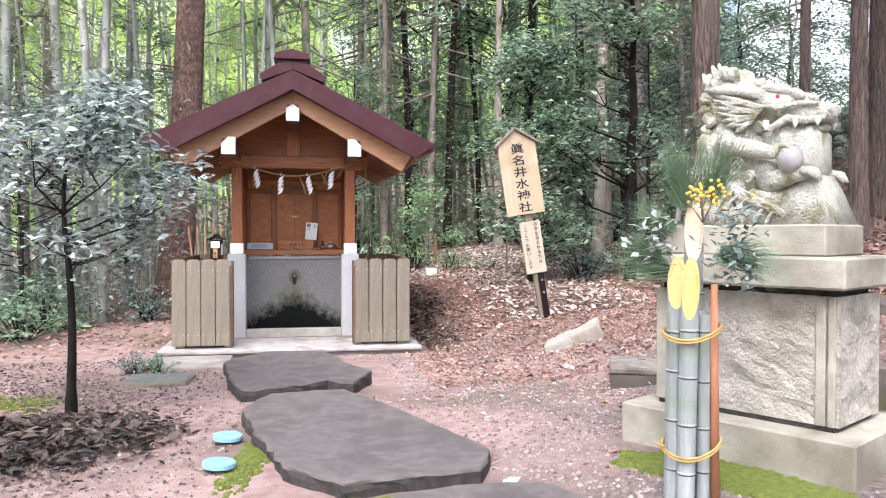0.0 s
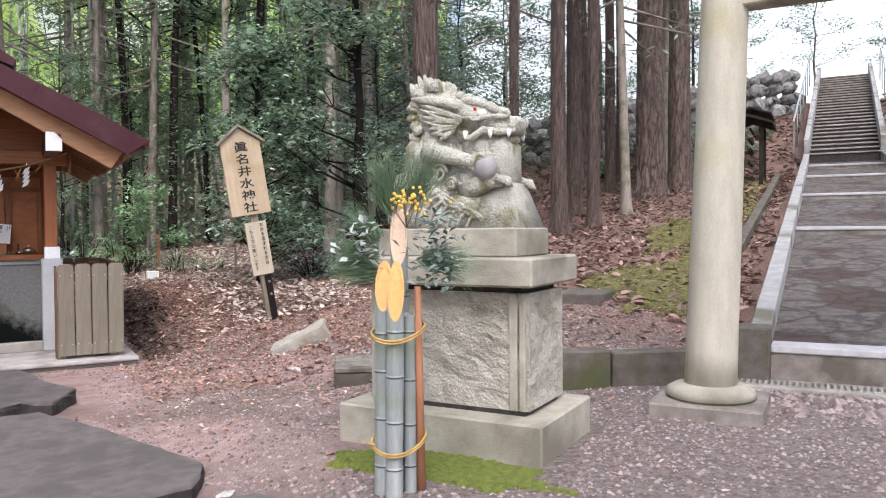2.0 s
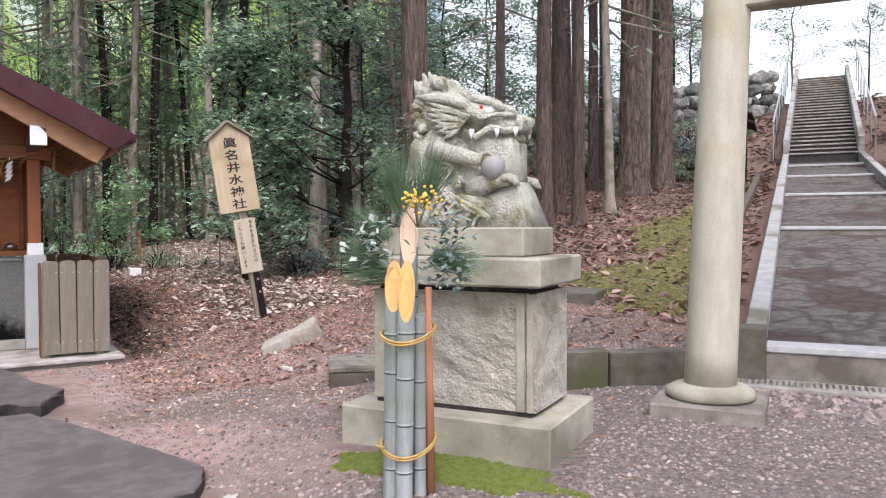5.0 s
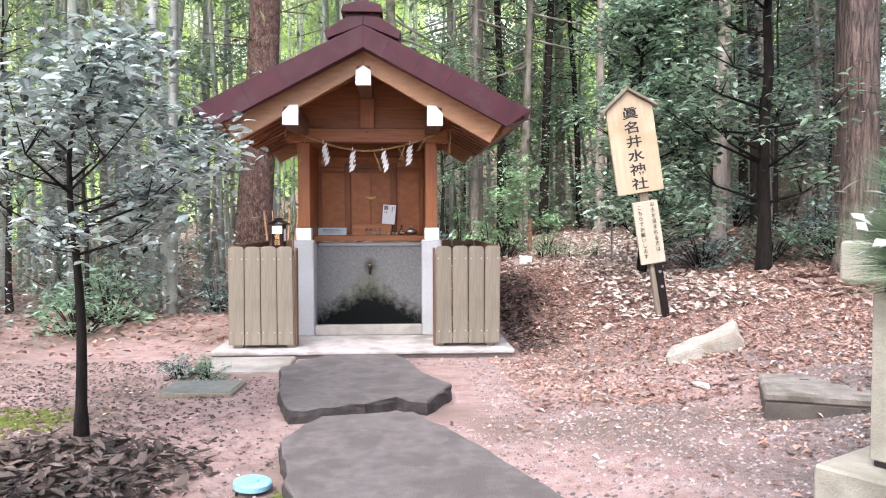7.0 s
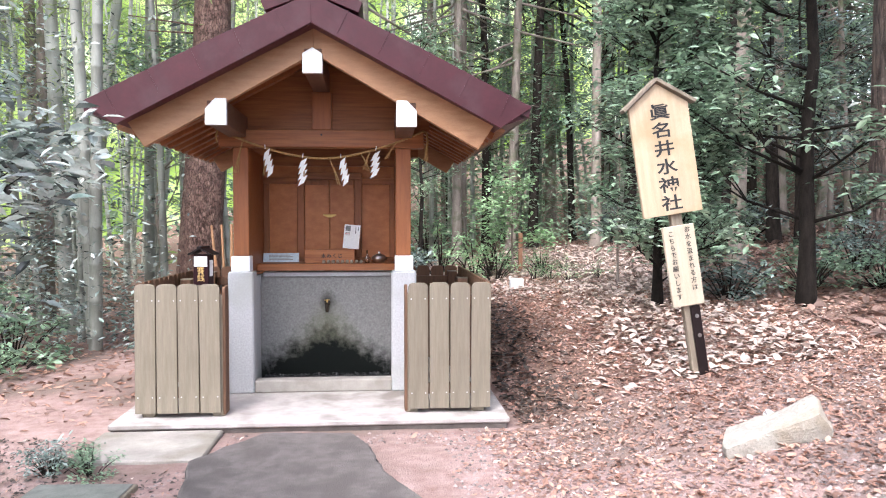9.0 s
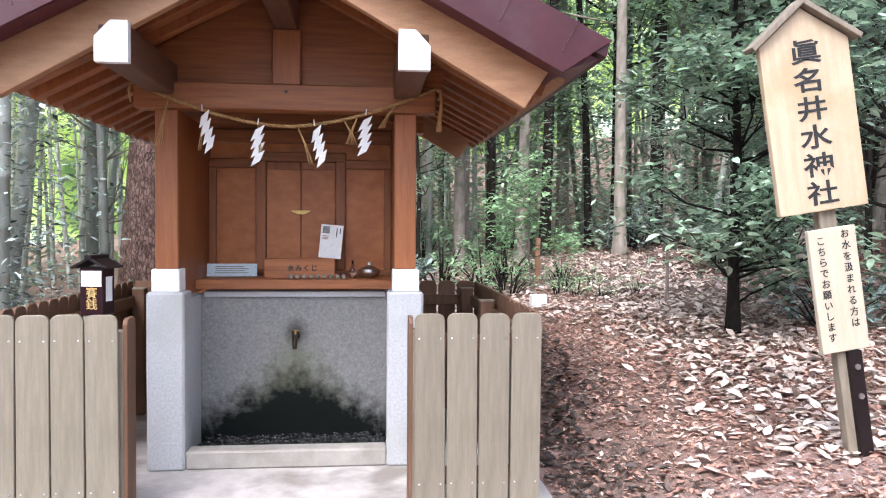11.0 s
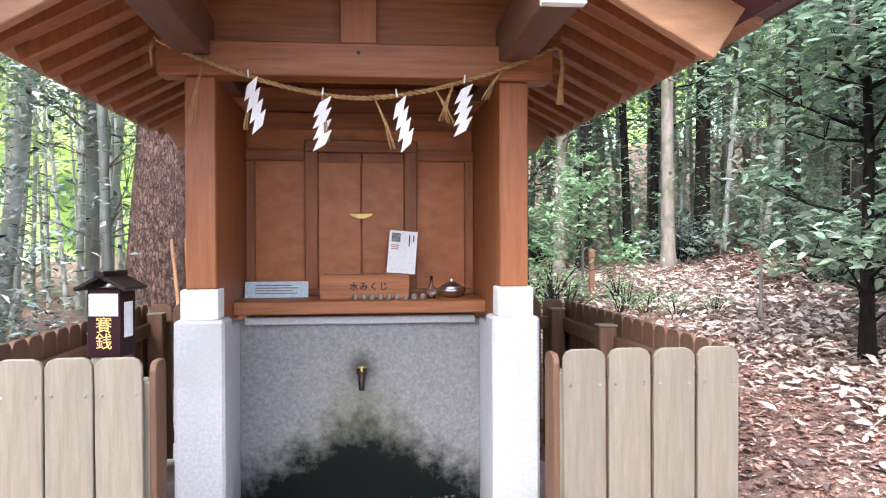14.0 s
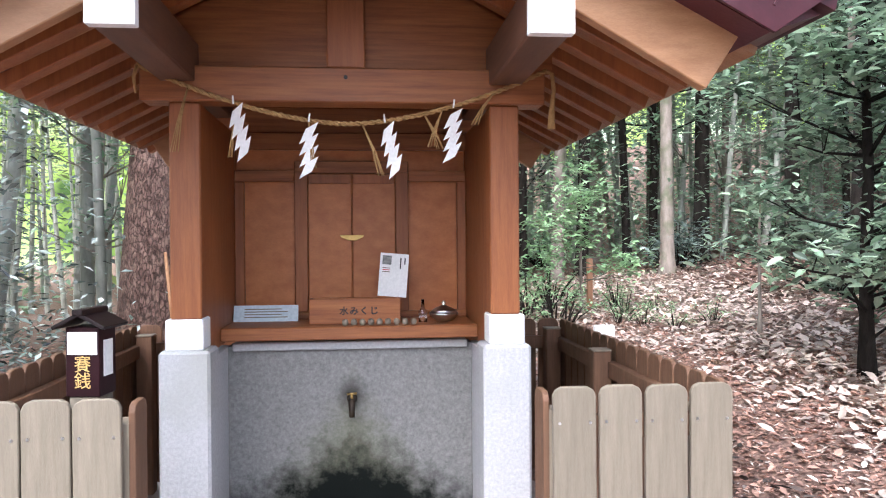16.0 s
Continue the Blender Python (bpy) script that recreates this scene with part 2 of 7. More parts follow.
region(SOIL, (0.6, -0.35), (2.5, 3.3), (0.165, 0.132, 0.118))        # grey gravel before the torii
region(SOIL, (0.55, 0.45), (0.55, 1.2), (0.21, 0.13, 0.10))        # leaf mould on the bank and behind the shrine
MOSS = mat("moss", (0.105, 0.13, 0.017), (0.20, 0.235, 0.038), 25, 0.95, 0.9, 160, bumpd=0.02)
MOSS_OLIVE = mat("olive_slope_moss", (0.095, 0.085, 0.022), (0.18, 0.16, 0.055), 12, 0.95, 0.9, 120, bumpd=0.02, island=0.3)
LITTER = mat("dead_leaves", (0.22, 0.11, 0.078), (0.50, 0.31, 0.235), 1.5, 0.75, 0.0, leaf=0.1, island=0.5)
LITTER_H = mat("brown_hill_leaves", (0.15, 0.09, 0.07), (0.36, 0.245, 0.2), 1.5, 0.75, 0.0, leaf=0.1, island=0.6)
LITTER_P = mat("pale_dead_leaves", (0.39, 0.30, 0.245), (0.63, 0.535, 0.47), 1.5, 0.6, 0.0, island=0.4)
LITTER_D = mat("dark_dead_leaves", (0.018, 0.013, 0.01), (0.11, 0.078, 0.062), 1.5, 0.6, 0.0, island=0.8)
PEBBLE = mat("gravel", (0.16, 0.12, 0.11), (0.29, 0.24, 0.225), 3, 0.9, 0.1, island=0.6)


# ---- building helpers ----
def link(name, bm, material, parent=None, label="", smooth=False):
    me = bpy.data.meshes.new(name)
    bm.to_mesh(me)
    bm.free()
    for m in material if isinstance(material, (list, tuple)) else [material]:
        me.materials.append(m)
    if smooth:
        me.polygons.foreach_set("use_smooth", [True] * len(me.polygons))
    ob = new(name, me)
    if parent:
        ob.parent = parent
    if label:
        ob["label"] = label
    return ob


def part(name, bm, material, parent, label="", smooth=False):
    return link(name, bm, material, parent, label, smooth)


def thing(name, m, label, category, group="", kind=""):
    ob = new(name)
    ob.empty_display_size = 0.1
    ob.matrix_basis = m
    return tagged(ob, label, category, group, kind)


def structure(ob, label, category=""):
    return tagged(ob, label, category, kind="structure")


def box(bm, x0, x1, y0, y1, z0, z1, bevel=0.004, m=None):
    r = bmesh.ops.create_cube(bm, size=1.0)["verts"]
    bmesh.ops.transform(bm, verts=r, matrix=Matrix.LocRotScale(((x0 + x1) / 2, (y0 + y1) / 2, (z0 + z1) / 2), None, (x1 - x0, y1 - y0, z1 - z0)))
    if bevel:
        es = list({e for v in r for e in v.link_edges})
        r = list({v for f in bmesh.ops.bevel(bm, geom=es, offset=bevel, segments=1, affect="EDGES")["faces"] for v in f.verts})
    if m is not None:
        bmesh.ops.transform(bm, verts=r, matrix=m)
    return bm


def boxes(*args, bevel=0.004):
    bm = bmesh.new()
    for a in args:
        box(bm, *a, bevel=bevel)
    return bm


def prism(pts, y0, y1, bevel=0.0):
    """A slab whose outline (x, z) is drawn out from y0 to y1."""
    bm = bmesh.new()
    f = bm.faces.new([bm.verts.new((x, y0, z)) for x, z in pts])
    g = bmesh.ops.extrude_face_region(bm, geom=[f])["geom"]
    bmesh.ops.translate(bm, verts=[v for v in g if isinstance(v, bmesh.types.BMVert)], vec=(0, y1 - y0, 0))
    bmesh.ops.recalc_face_normals(bm, faces=bm.faces)
    if bevel:
        bmesh.ops.bevel(bm, geom=list(bm.edges), offset=bevel, segments=1, affect="EDGES")
    return bm


def tube(bm, pts, radii, sides=10, cap=True):
    """A tube through points with a radius at each."""
    rings = []
    pts = [Vector(p) for p in pts]
    side = None
    for i, p in enumerate(pts):
        d = (pts[min(i + 1, len(pts) - 1)] - pts[max(i - 1, 0)]).normalized()
        if side is None:
            side = d.orthogonal().normalized()
        side = (side - d * side.dot(d)).normalized()
        up = d.cross(side)
        r = radii[i] if isinstance(radii, (list, tuple)) else radii
        rings.append([bm.verts.new(p + (side * math.cos(a) + up * math.sin(a)) * r) for a in (2 * math.pi * k / sides for k in range(sides))])
    for a, b in zip(rings, rings[1:]):
        for k in range(sides):
            bm.faces.new((a[k], a[(k + 1) % sides], b[(k + 1) % sides], b[k]))
    if cap:
        bm.faces.new(rings[0][::-1]), bm.faces.new(rings[-1])
    return bm


def blob(bm, c, r, seg=16, rot=None, rough=0.0, seed=0):
    """An ellipsoid, made uneven by noise."""
    vs = bmesh.ops.create_icosphere(bm, subdivisions=3 if seg > 12 else 2, radius=1.0)["verts"]
    for v in vs:
        k = 1 + rough * noise.noise(v.co * 2.2 + Vector((seed, seed * 2.3, 0)))
        v.co = Vector((v.co.x * r[0], v.co.y * r[1], v.co.z * r[2])) * k
    bmesh.ops.transform(bm, verts=vs, matrix=Matrix.Translation(c) @ (rot or Matrix()))
    return vs


def bm_mesh(name, bm, material, smooth=True):
    me = bpy.data.meshes.new(name)
    bm.to_mesh(me)
    bm.free()
    me.materials.append(material)
    if smooth:
        me.polygons.foreach_set("use_smooth", [True] * len(me.polygons))
    return me


def ss(a, b, x):
    t = min(1.0, max(0.0, (x - a) / (b - a)))
    return t * t * (3 - 2 * t)

# ---- the lie of the land ----
STAIR0, STAIR_D = Vector((5.838, -6.443)), Vector((0.8326, 0.5539))
STAIR_W = 1.86
FLIGHT = 19.1                     # where the stairway begins, metres up the path


def ramp(s):
    """The height of the stepped path at s metres from its first step."""
    return 0.385 + 0.155 * s if s < FLIGHT else 3.345 + 0.354 * (min(s, FLIGHT + 13) - FLIGHT)


def height(x, y):
    z = -0.08 + (0.06 + 0.12 * ss(0.9, 1.9, x)) * ss(-1.0, -6.0, y) if y < -1 else -0.08
    s = 0.8 * x + 0.45 * y
    if s > 0.8:
        z += 0.12 * (s - 0.8) * ss(0.8, 2.5, s)
    if s > 9:
        z += 0.009 * (min(s, 34) - 9) ** 2
    kerb = -4.97 - 0.39 * (x - 3.84)
    bank = 0.27 * ss(1.9, 3.1, x + 0.3 * (y + 2.5))
    if x < 3.4:
        z += bank * ss(-4.4, -3.2, y + 0.6 * (x - 2.6))
    else:
        z = z + bank if y > kerb + 0.06 else 0.1
    along = (Vector((x, y)) - STAIR0).dot(STAIR_D)
    off = abs((x - STAIR0.x) * STAIR_D.y - (y - STAIR0.y) * STAIR_D.x)
    if along > 0.25:
        w = ss(3.2, 1.45, off)
        z = z * (1 - w) + (ramp(along) - 0.3) * w
    elif x > 3.4 and y < kerb + 0.06 or (along <= 0.25 and off < 2.6 and x > 4.4):
        z = 0.1
    if along > 4 and (x - STAIR0.x) * STAIR_D.y - (y - STAIR0.y) * STAIR_D.x > 1.4:
        z = min(z, ramp(along) + 0.2)
    if z > 6.6:
        z = 6.6 + 0.25 * (z - 6.6)
    if x < -6:
        z -= 0.05 * min(-6 - x, 12)
    return z + 0.02 * noise.noise(Vector((x * 0.9, y * 0.9, 0))) + 0.006 * noise.noise(Vector((x * 5, y * 5, 3)))


def spread(a, b, step, far):
    inner = [a + step * i for i in range(int((b - a) / step) + 1)]
    out, d, p = [], step, b
    while p < far:
        d *= 1.22
        p += d
        out.append(p)
    low, d, p = [], step, a
    while p > -far:
        d *= 1.22
        p -= d
        low.append(p)
    return low[::-1] + inner + out


def make_ground():
    xs, ys = spread(-4.5, 7.5, 0.09, 320), spread(-10.5, 5.0, 0.09, 320)
    verts = [(x, y, height(x, y)) for y in ys for x in xs]
    w = len(xs)
    faces = [(j * w + i, j * w + i + 1, (j + 1) * w + i + 1, (j + 1) * w + i) for j in range(len(ys) - 1) for i in range(w - 1)]
    me = bpy.data.meshes.new("ground")
    me.from_pydata(verts, [], faces)
    me.polygons.foreach_set("use_smooth", [True] * len(me.polygons))
    me.materials.append(SOIL)
    structure(new("ground", me), "trodden pinkish earth with gravel and fallen leaves", "ground")


make_ground()


def rough_slab(name, outline, top, thick, label, seed=0):
    """A split flagstone: flat worn top, ragged dark edge."""
    rnd = random.Random(seed)
    pts = []
    for (x0, y0), (x1, y1) in zip(outline, outline[1:] + outline[:1]):
        n = max(2, int(math.hypot(x1 - x0, y1 - y0) / 0.09))
        for i in range(n):
            k = i / n
            pts.append((x0 + (x1 - x0) * k + rnd.uniform(-0.012, 0.012), y0 + (y1 - y0) * k + rnd.uniform(-0.012, 0.012)))
    cx, cy = sum(p[0] for p in pts) / len(pts), sum(p[1] for p in pts) / len(pts)
    bm = bmesh.new()
    rings = []
    for inset, z in ((0.0, -thick), (0.0, -0.045), (0.008, -0.018), (0.012, -0.004), (0.024, 0.0)):
        ring = []
        for i, (x, y) in enumerate(pts):
            d = Vector((cx - x, cy - y)).normalized()
            jag = rnd.uniform(-0.012, 0.012) if z < -0.01 else 0
            ring.append(bm.verts.new((x + d.x * (inset + jag) - cx, y + d.y * (inset + jag) - cy, top + z + (rnd.uniform(-0.006, 0.006) if -thick < z < -0.01 else 0))))
        rings.append(ring)
    for a, b in zip(rings, rings[1:]):
        for i in range(len(a)):
            f = bm.faces.new((a[i], a[(i + 1) % len(a)], b[(i + 1) % len(a)], b[i]))
            f.material_index = 1 if b is not rings[-1] and b is not rings[-2] else 0
    bm.faces.new(rings[-1])
    ob = link(name, bm, [SLAB, EDGE_AND_SHADE])
    ob.location = (cx, cy, 0)
    return tagged(ob, label, "stepping stone", "flagstones of the path")


rough_slab("stepping_stone", [(-0.64, -1.95), (-0.3, -1.38), (0.28, -1.42), (0.42, -1.75), (0.5, -2.2), (0.7, -2.7), (0.5, -3.2), (0.3, -3.05), (0.1, -3.2), (-0.38, -3.38), (-0.52, -2.8)], 0.05, 0.22,
           "broad dark flagstone before the shrine pad", 3)
rough_slab("stepping_stone", [(-0.32, -4.05), (-0.16, -3.58), (0.4, -3.5), (0.62, -3.95), (0.85, -4.5), (1.14, -5.35), (1.0, -5.7), (0.6, -5.72), (0.3, -5.8), (0.0, -5.45), (-0.18, -4.8)], 0.062, 0.22,
           "large dark flagstone with a chipped edge", 5)
rough_slab("stepping_stone", [(0.5, -6.02), (0.8, -5.9), (1.25, -5.93), (1.42, -6.3), (1.3, -7.2), (0.7, -7.6), (-0.1, -7.3), (-0.05, -6.6)], 0.068, 0.2,
           "dark flagstone lying lower in the gravel", 8)

# ---- the water shrine ----
shrine = thing("water_shrine", pose(0, 0, 0), "small cypress water shrine with maroon gabled roof on granite posts", "shrine")
bm = boxes((-1.45, 1.43, -0.93, 2.3, -0.045, 0.0), bevel=0.01)
pad = structure(link("pavement_pad", bm, mat("pale_worn_concrete", (0.34, 0.305, 0.285), (0.50, 0.46, 0.435), 6, 0.8, 0.3, 130, c3=(0.24, 0.21, 0.185), scale3=2.4)), "pale stained concrete pad under the shrine", "pavement")
part("pad_edge", boxes((-1.435, 1.415, -0.915, 2.285, -0.18, -0.045), bevel=0.006), mat("dark_pad_edge", (0.06, 0.048, 0.042), (0.13, 0.108, 0.096), 8, 0.85, 0.4, 90), pad, "dark lower course of the pad")
# a second, lower slab at the pad's corner
tagged(link("paving_slab", boxes((-1.47, -0.64, -1.62, -0.94, -0.14, -0.045), bevel=0.012), CONCRETE), "low grey paving slab beside the shrine pad", "paving slab")

for s in (-1, 1):
    xo, xi = (0.785 * s, 0.575 * s)
    a, b = min(xo, xi), max(xo, xi)
    part("granite_pillar", boxes((a, b, 0.0, 0.2, 0.0, 1.022), bevel=0.012), GRANITE, shrine, "pale grey granite pillar")
    part("granite_side", boxes((min(0.6 * s, 0.74 * s), max(0.6 * s, 0.74 * s), 0.2, 0.62, 0.0, 0.967), bevel=0.004), GRANITE, shrine)
    a, b = min(0.76 * s, 0.604 * s), max(0.76 * s, 0.604 * s)
    part("post_shoe", boxes((a, b, 0.018, 0.17, 1.022, 1.153), bevel=0.006), WHITE, shrine, "white-painted post shoe")
    a, b = min(0.74 * s, 0.612 * s), max(0.74 * s, 0.612 * s)
    part("post", boxes((a, b, 0.028, 0.155, 1.153, 2.06), bevel=0.006), WOOD, shrine, "square brown cypress post")
    part("post", boxes((a, b, 0.92, 1.05, 0.0, 2.06), bevel=0.006), WOOD, shrine, "square brown cypress post")
    part("side_wall", boxes((min(0.62 * s, 0.66 * s), max(0.62 * s, 0.66 * s), 0.155, 0.92, 0.98, 2.06), bevel=0.002), WOOD, shrine, "planked inner side wall")
    # purlin with a white-painted end
    a, b = (-0.77, -0.62) if s < 0 else (0.60, 0.75)
    part("purlin", boxes((a + 0.004, b - 0.004, -0.80, 2.05, 2.14, 2.315), bevel=0.006), WOOD_DARK, shrine)
    lo, hi = 2.25, 2.325
    pts = [(a, 2.135), (b, 2.135), (b, hi if s < 0 else lo), (b - 0.07, hi) if s > 0 else (b, hi), (a + 0.07, hi) if s < 0 else (a, hi), (a, lo if s < 0 else hi)]
    clean = [p for i, p in enumerate(pts) if p != pts[i - 1]]
    part("purlin_cap", prism(clean, -0.845, -0.80, 0.003), WHITE, shrine, "white-painted beam end")
part("ridge_beam", boxes((-0.071, 0.059, -0.80, 2.05, 2.52, 2.70), bevel=0.006), WOOD_DARK, shrine)
part("ridge_beam_cap", prism([(-0.078, 2.515), (0.066, 2.515), (0.066, 2.655), (-0.006, 2.70), (-0.078, 2.655)], -0.845, -0.80, 0.003), WHITE, shrine, "white-painted beam end")
part("lintel", boxes((-0.848, 0.848, -0.01, 0.13, 2.06, 2.207), bevel=0.006), WOOD_X, shrine, "heavy cypress lintel with protruding ends")
bm = bmesh.new()
tube(bm, [(-0.006, -0.012, 2.165), (-0.006, -0.004, 2.165)], 0.009, 8)
part("peg_hole", bm, INK, shrine)
part("king_post", boxes((-0.085, 0.075, 0.0, 0.12, 2.207, 2.52), bevel=0.005), WOOD, shrine)
part("gable_panel", prism([(-0.9, 2.207), (0.9, 2.207), (0.9, 2.32), (0.0, 2.82), (-0.9, 2.32)], 0.07, 0.10), WOOD_X, shrine, "dark brown gable boarding")
part("rear_lintel", boxes((-0.848, 0.848, 0.92, 1.06, 2.06, 2.2), bevel=0.006), WOOD_X, shrine)
part("rear_gable_panel", prism([(-0.9, 2.2), (0.9, 2.2), (0.9, 2.32), (0.0, 2.82), (-0.9, 2.32)], 0.96, 1.0), WOOD, shrine)

# basin: back wall, ledge, sill, wet floor
STAINED = mat("wet_granite", (0.165, 0.162, 0.155), (0.27, 0.265, 0.256), 60, 0.55, 0.15, 220)
n, l = STAINED.node_tree.nodes, STAINED.node_tree.links
# algae fan below the tap: dark where a wedge widening downward, broken by noise, covers the wall
g_co, g_sep, g_no = n.new("ShaderNodeTexCoord"), n.new("ShaderNodeSeparateXYZ"), n.new("ShaderNodeTexNoise")
l.new(g_co.outputs["Object"], g_sep.inputs[0])
l.new(g_co.outputs["Object"], g_no.inputs["Vector"])
g_no.inputs["Scale"].default_value, g_no.inputs["Detail"].default_value = 11, 10
g_no.inputs["Roughness"].default_value = 0.7


def op(kind, a, b):
    m = n.new("ShaderNodeMath")
    m.operation = kind
    for i, v in enumerate((a, b)):
        if isinstance(v, (int, float)):
            m.inputs[i].default_value = v
        elif v is not None:
            l.new(v, m.inputs[i])
    return m.outputs[0]


ax = op("ABSOLUTE", g_sep.outputs["X"], None)
level = op("ADD", g_sep.outputs["Z"], op("MULTIPLY", op("POWER", ax, 1.15), 0.5))
level = op("ADD", level, op("MULTIPLY", op("SUBTRACT", g_no.outputs["Fac"], 0.5), 0.5))
near_tap = op("SQRT", op("ADD", op("POWER", ax, 2.0), op("POWER", op("SUBTRACT", g_sep.outputs["Z"], 0.725), 2.0)), None)
halo = n.new("ShaderNodeMapRange")
halo.inputs[1].default_value, halo.inputs[2].default_value, halo.inputs[3].default_value, halo.inputs[4].default_value = 0.02, 0.10, 0.75, 0
l.new(op("ADD", near_tap, op("MULTIPLY", op("SUBTRACT", g_no.outputs["Fac"], 0.5), 0.08)), halo.inputs[0])
black = n.new("ShaderNodeMapRange")
black.inputs[1].default_value, black.inputs[2].default_value, black.inputs[3].default_value, black.inputs[4].default_value = 0.33, 0.57, 1, 0
l.new(level, black.inputs[0])
green = n.new("ShaderNodeMapRange")
green.inputs[1].default_value, green.inputs[2].default_value, green.inputs[3].default_value, green.inputs[4].default_value = 0.5, 0.86, 0.7, 0
l.new(op("ADD", level, op("MULTIPLY", ax, 0.9)), green.inputs[0])
bsdf = n["Principled BSDF"]
bsdf.inputs["Specular IOR Level"].default_value = 0.1
src = bsdf.inputs["Base Color"].links[0].from_socket
for fac, colour in ((green.outputs[0], (0.13, 0.135, 0.075, 1)), (halo.outputs[0], (0.035, 0.032, 0.028, 1)), (black.outputs[0], (0.006, 0.0075, 0.0065, 1))):
    x = n.new("ShaderNodeMix")
    x.data_type = "RGBA"
    l.new(fac, x.inputs[0]), l.new(src, x.inputs[6])
    x.inputs[7].default_value = colour
    src = x.outputs[2]
l.new(src, bsdf.inputs["Base Color"])
part("basin_wall", boxes((-0.6, 0.6, 0.556, 0.68, 0.0, 0.967), bevel=0.003), STAINED, shrine, "granite basin wall blackened by algae under the tap")
part("basin_ledge", boxes((-0.575, 0.575, 0.53, 0.68, 0.945, 0.985), bevel=0.006), GRANITE, shrine)
part("basin_sill", boxes((-0.575, 0.575, 0.015, 0.15, 0.0, 0.105), bevel=0.01), CONCRETE, shrine, "worn stone sill of the basin")
rnd = random.Random(4)
bm = boxes((-0.575, 0.575, 0.15, 0.556, 0.0, 0.045), bevel=0)
for i in range(420):
    blob(bm, (rnd.uniform(-0.56, 0.56), rnd.uniform(0.16, 0.55), 0.05 + rnd.uniform(-0.005, 0.012)), (rnd.uniform(0.01, 0.022), rnd.uniform(0.01, 0.02), rnd.uniform(0.006, 0.014)), seg=8)
part("pebble_bed", bm, mat("wet_black_pebbles", (0.006, 0.006, 0.006), (0.025, 0.025, 0.024), 30, 0.25, 0.1, island=0.5), shrine, "black wet pebbles in the basin")["kind"] = "stuff"
# offering shelf and sanctuary doors
part("shelf", boxes((-0.62, 0.62, 0.47, 0.93, 1.0, 1.064), bevel=0.006), WOOD_X, shrine, "thick cypress offering shelf")
part("back_wall", boxes((-0.62, 0.62, 0.93, 0.955, 1.064, 2.06), bevel=0.0), DOORWOOD, shrine, "orange-brown cypress back wall")
for x0, x1, z0, z1 in ((-0.62, -0.305, 1.80, 1.86), (0.305, 0.62, 1.80, 1.86), (-0.305, 0.305, 1.845, 1.91), (-0.62, 0.62, 1.064, 1.10), (-0.62, 0.62, 1.97, 2.06)):
    part("wall_rail", boxes((x0, x1, 0.895, 0.932, z0, z1), bevel=0.004), WOOD_X, shrine)
for x0, x1 in ((-0.305, -0.235), (0.235, 0.305), (-0.62, -0.57), (0.57, 0.62)):
    part("wall_stile", boxes((x0, x1, 0.89 if abs(x0) < 0.31 else 0.9, 0.93, 1.10, 1.85 if abs(x0) < 0.31 else 1.80), bevel=0.004), WOOD, shrine)
for x0, x1 in ((-0.233, -0.003), (0.003, 0.233)):
    door = part("sanctuary_door", boxes((x0, x1, 0.905, 0.928, 1.10, 1.84), bevel=0.003), DOORWOOD, shrine, "plain cypress sanctuary door leaf")
    for z0, z1 in ((1.10, 1.15), (1.79, 1.84)):
        part("door_batten", boxes((x0 + 0.004, x1 - 0.004, 0.897, 0.906, z0, z1), bevel=0.002), WOOD, door)
bm = prism([(-0.065, 1.512), (0.065, 1.512), (0.06, 1.50), (0.02, 1.482), (-0.02, 1.482), (-0.06, 1.50)], 0.888, 0.905, 0.002)
part("door_latch", bm, BRASS, shrine, "boat-shaped brass door latch")

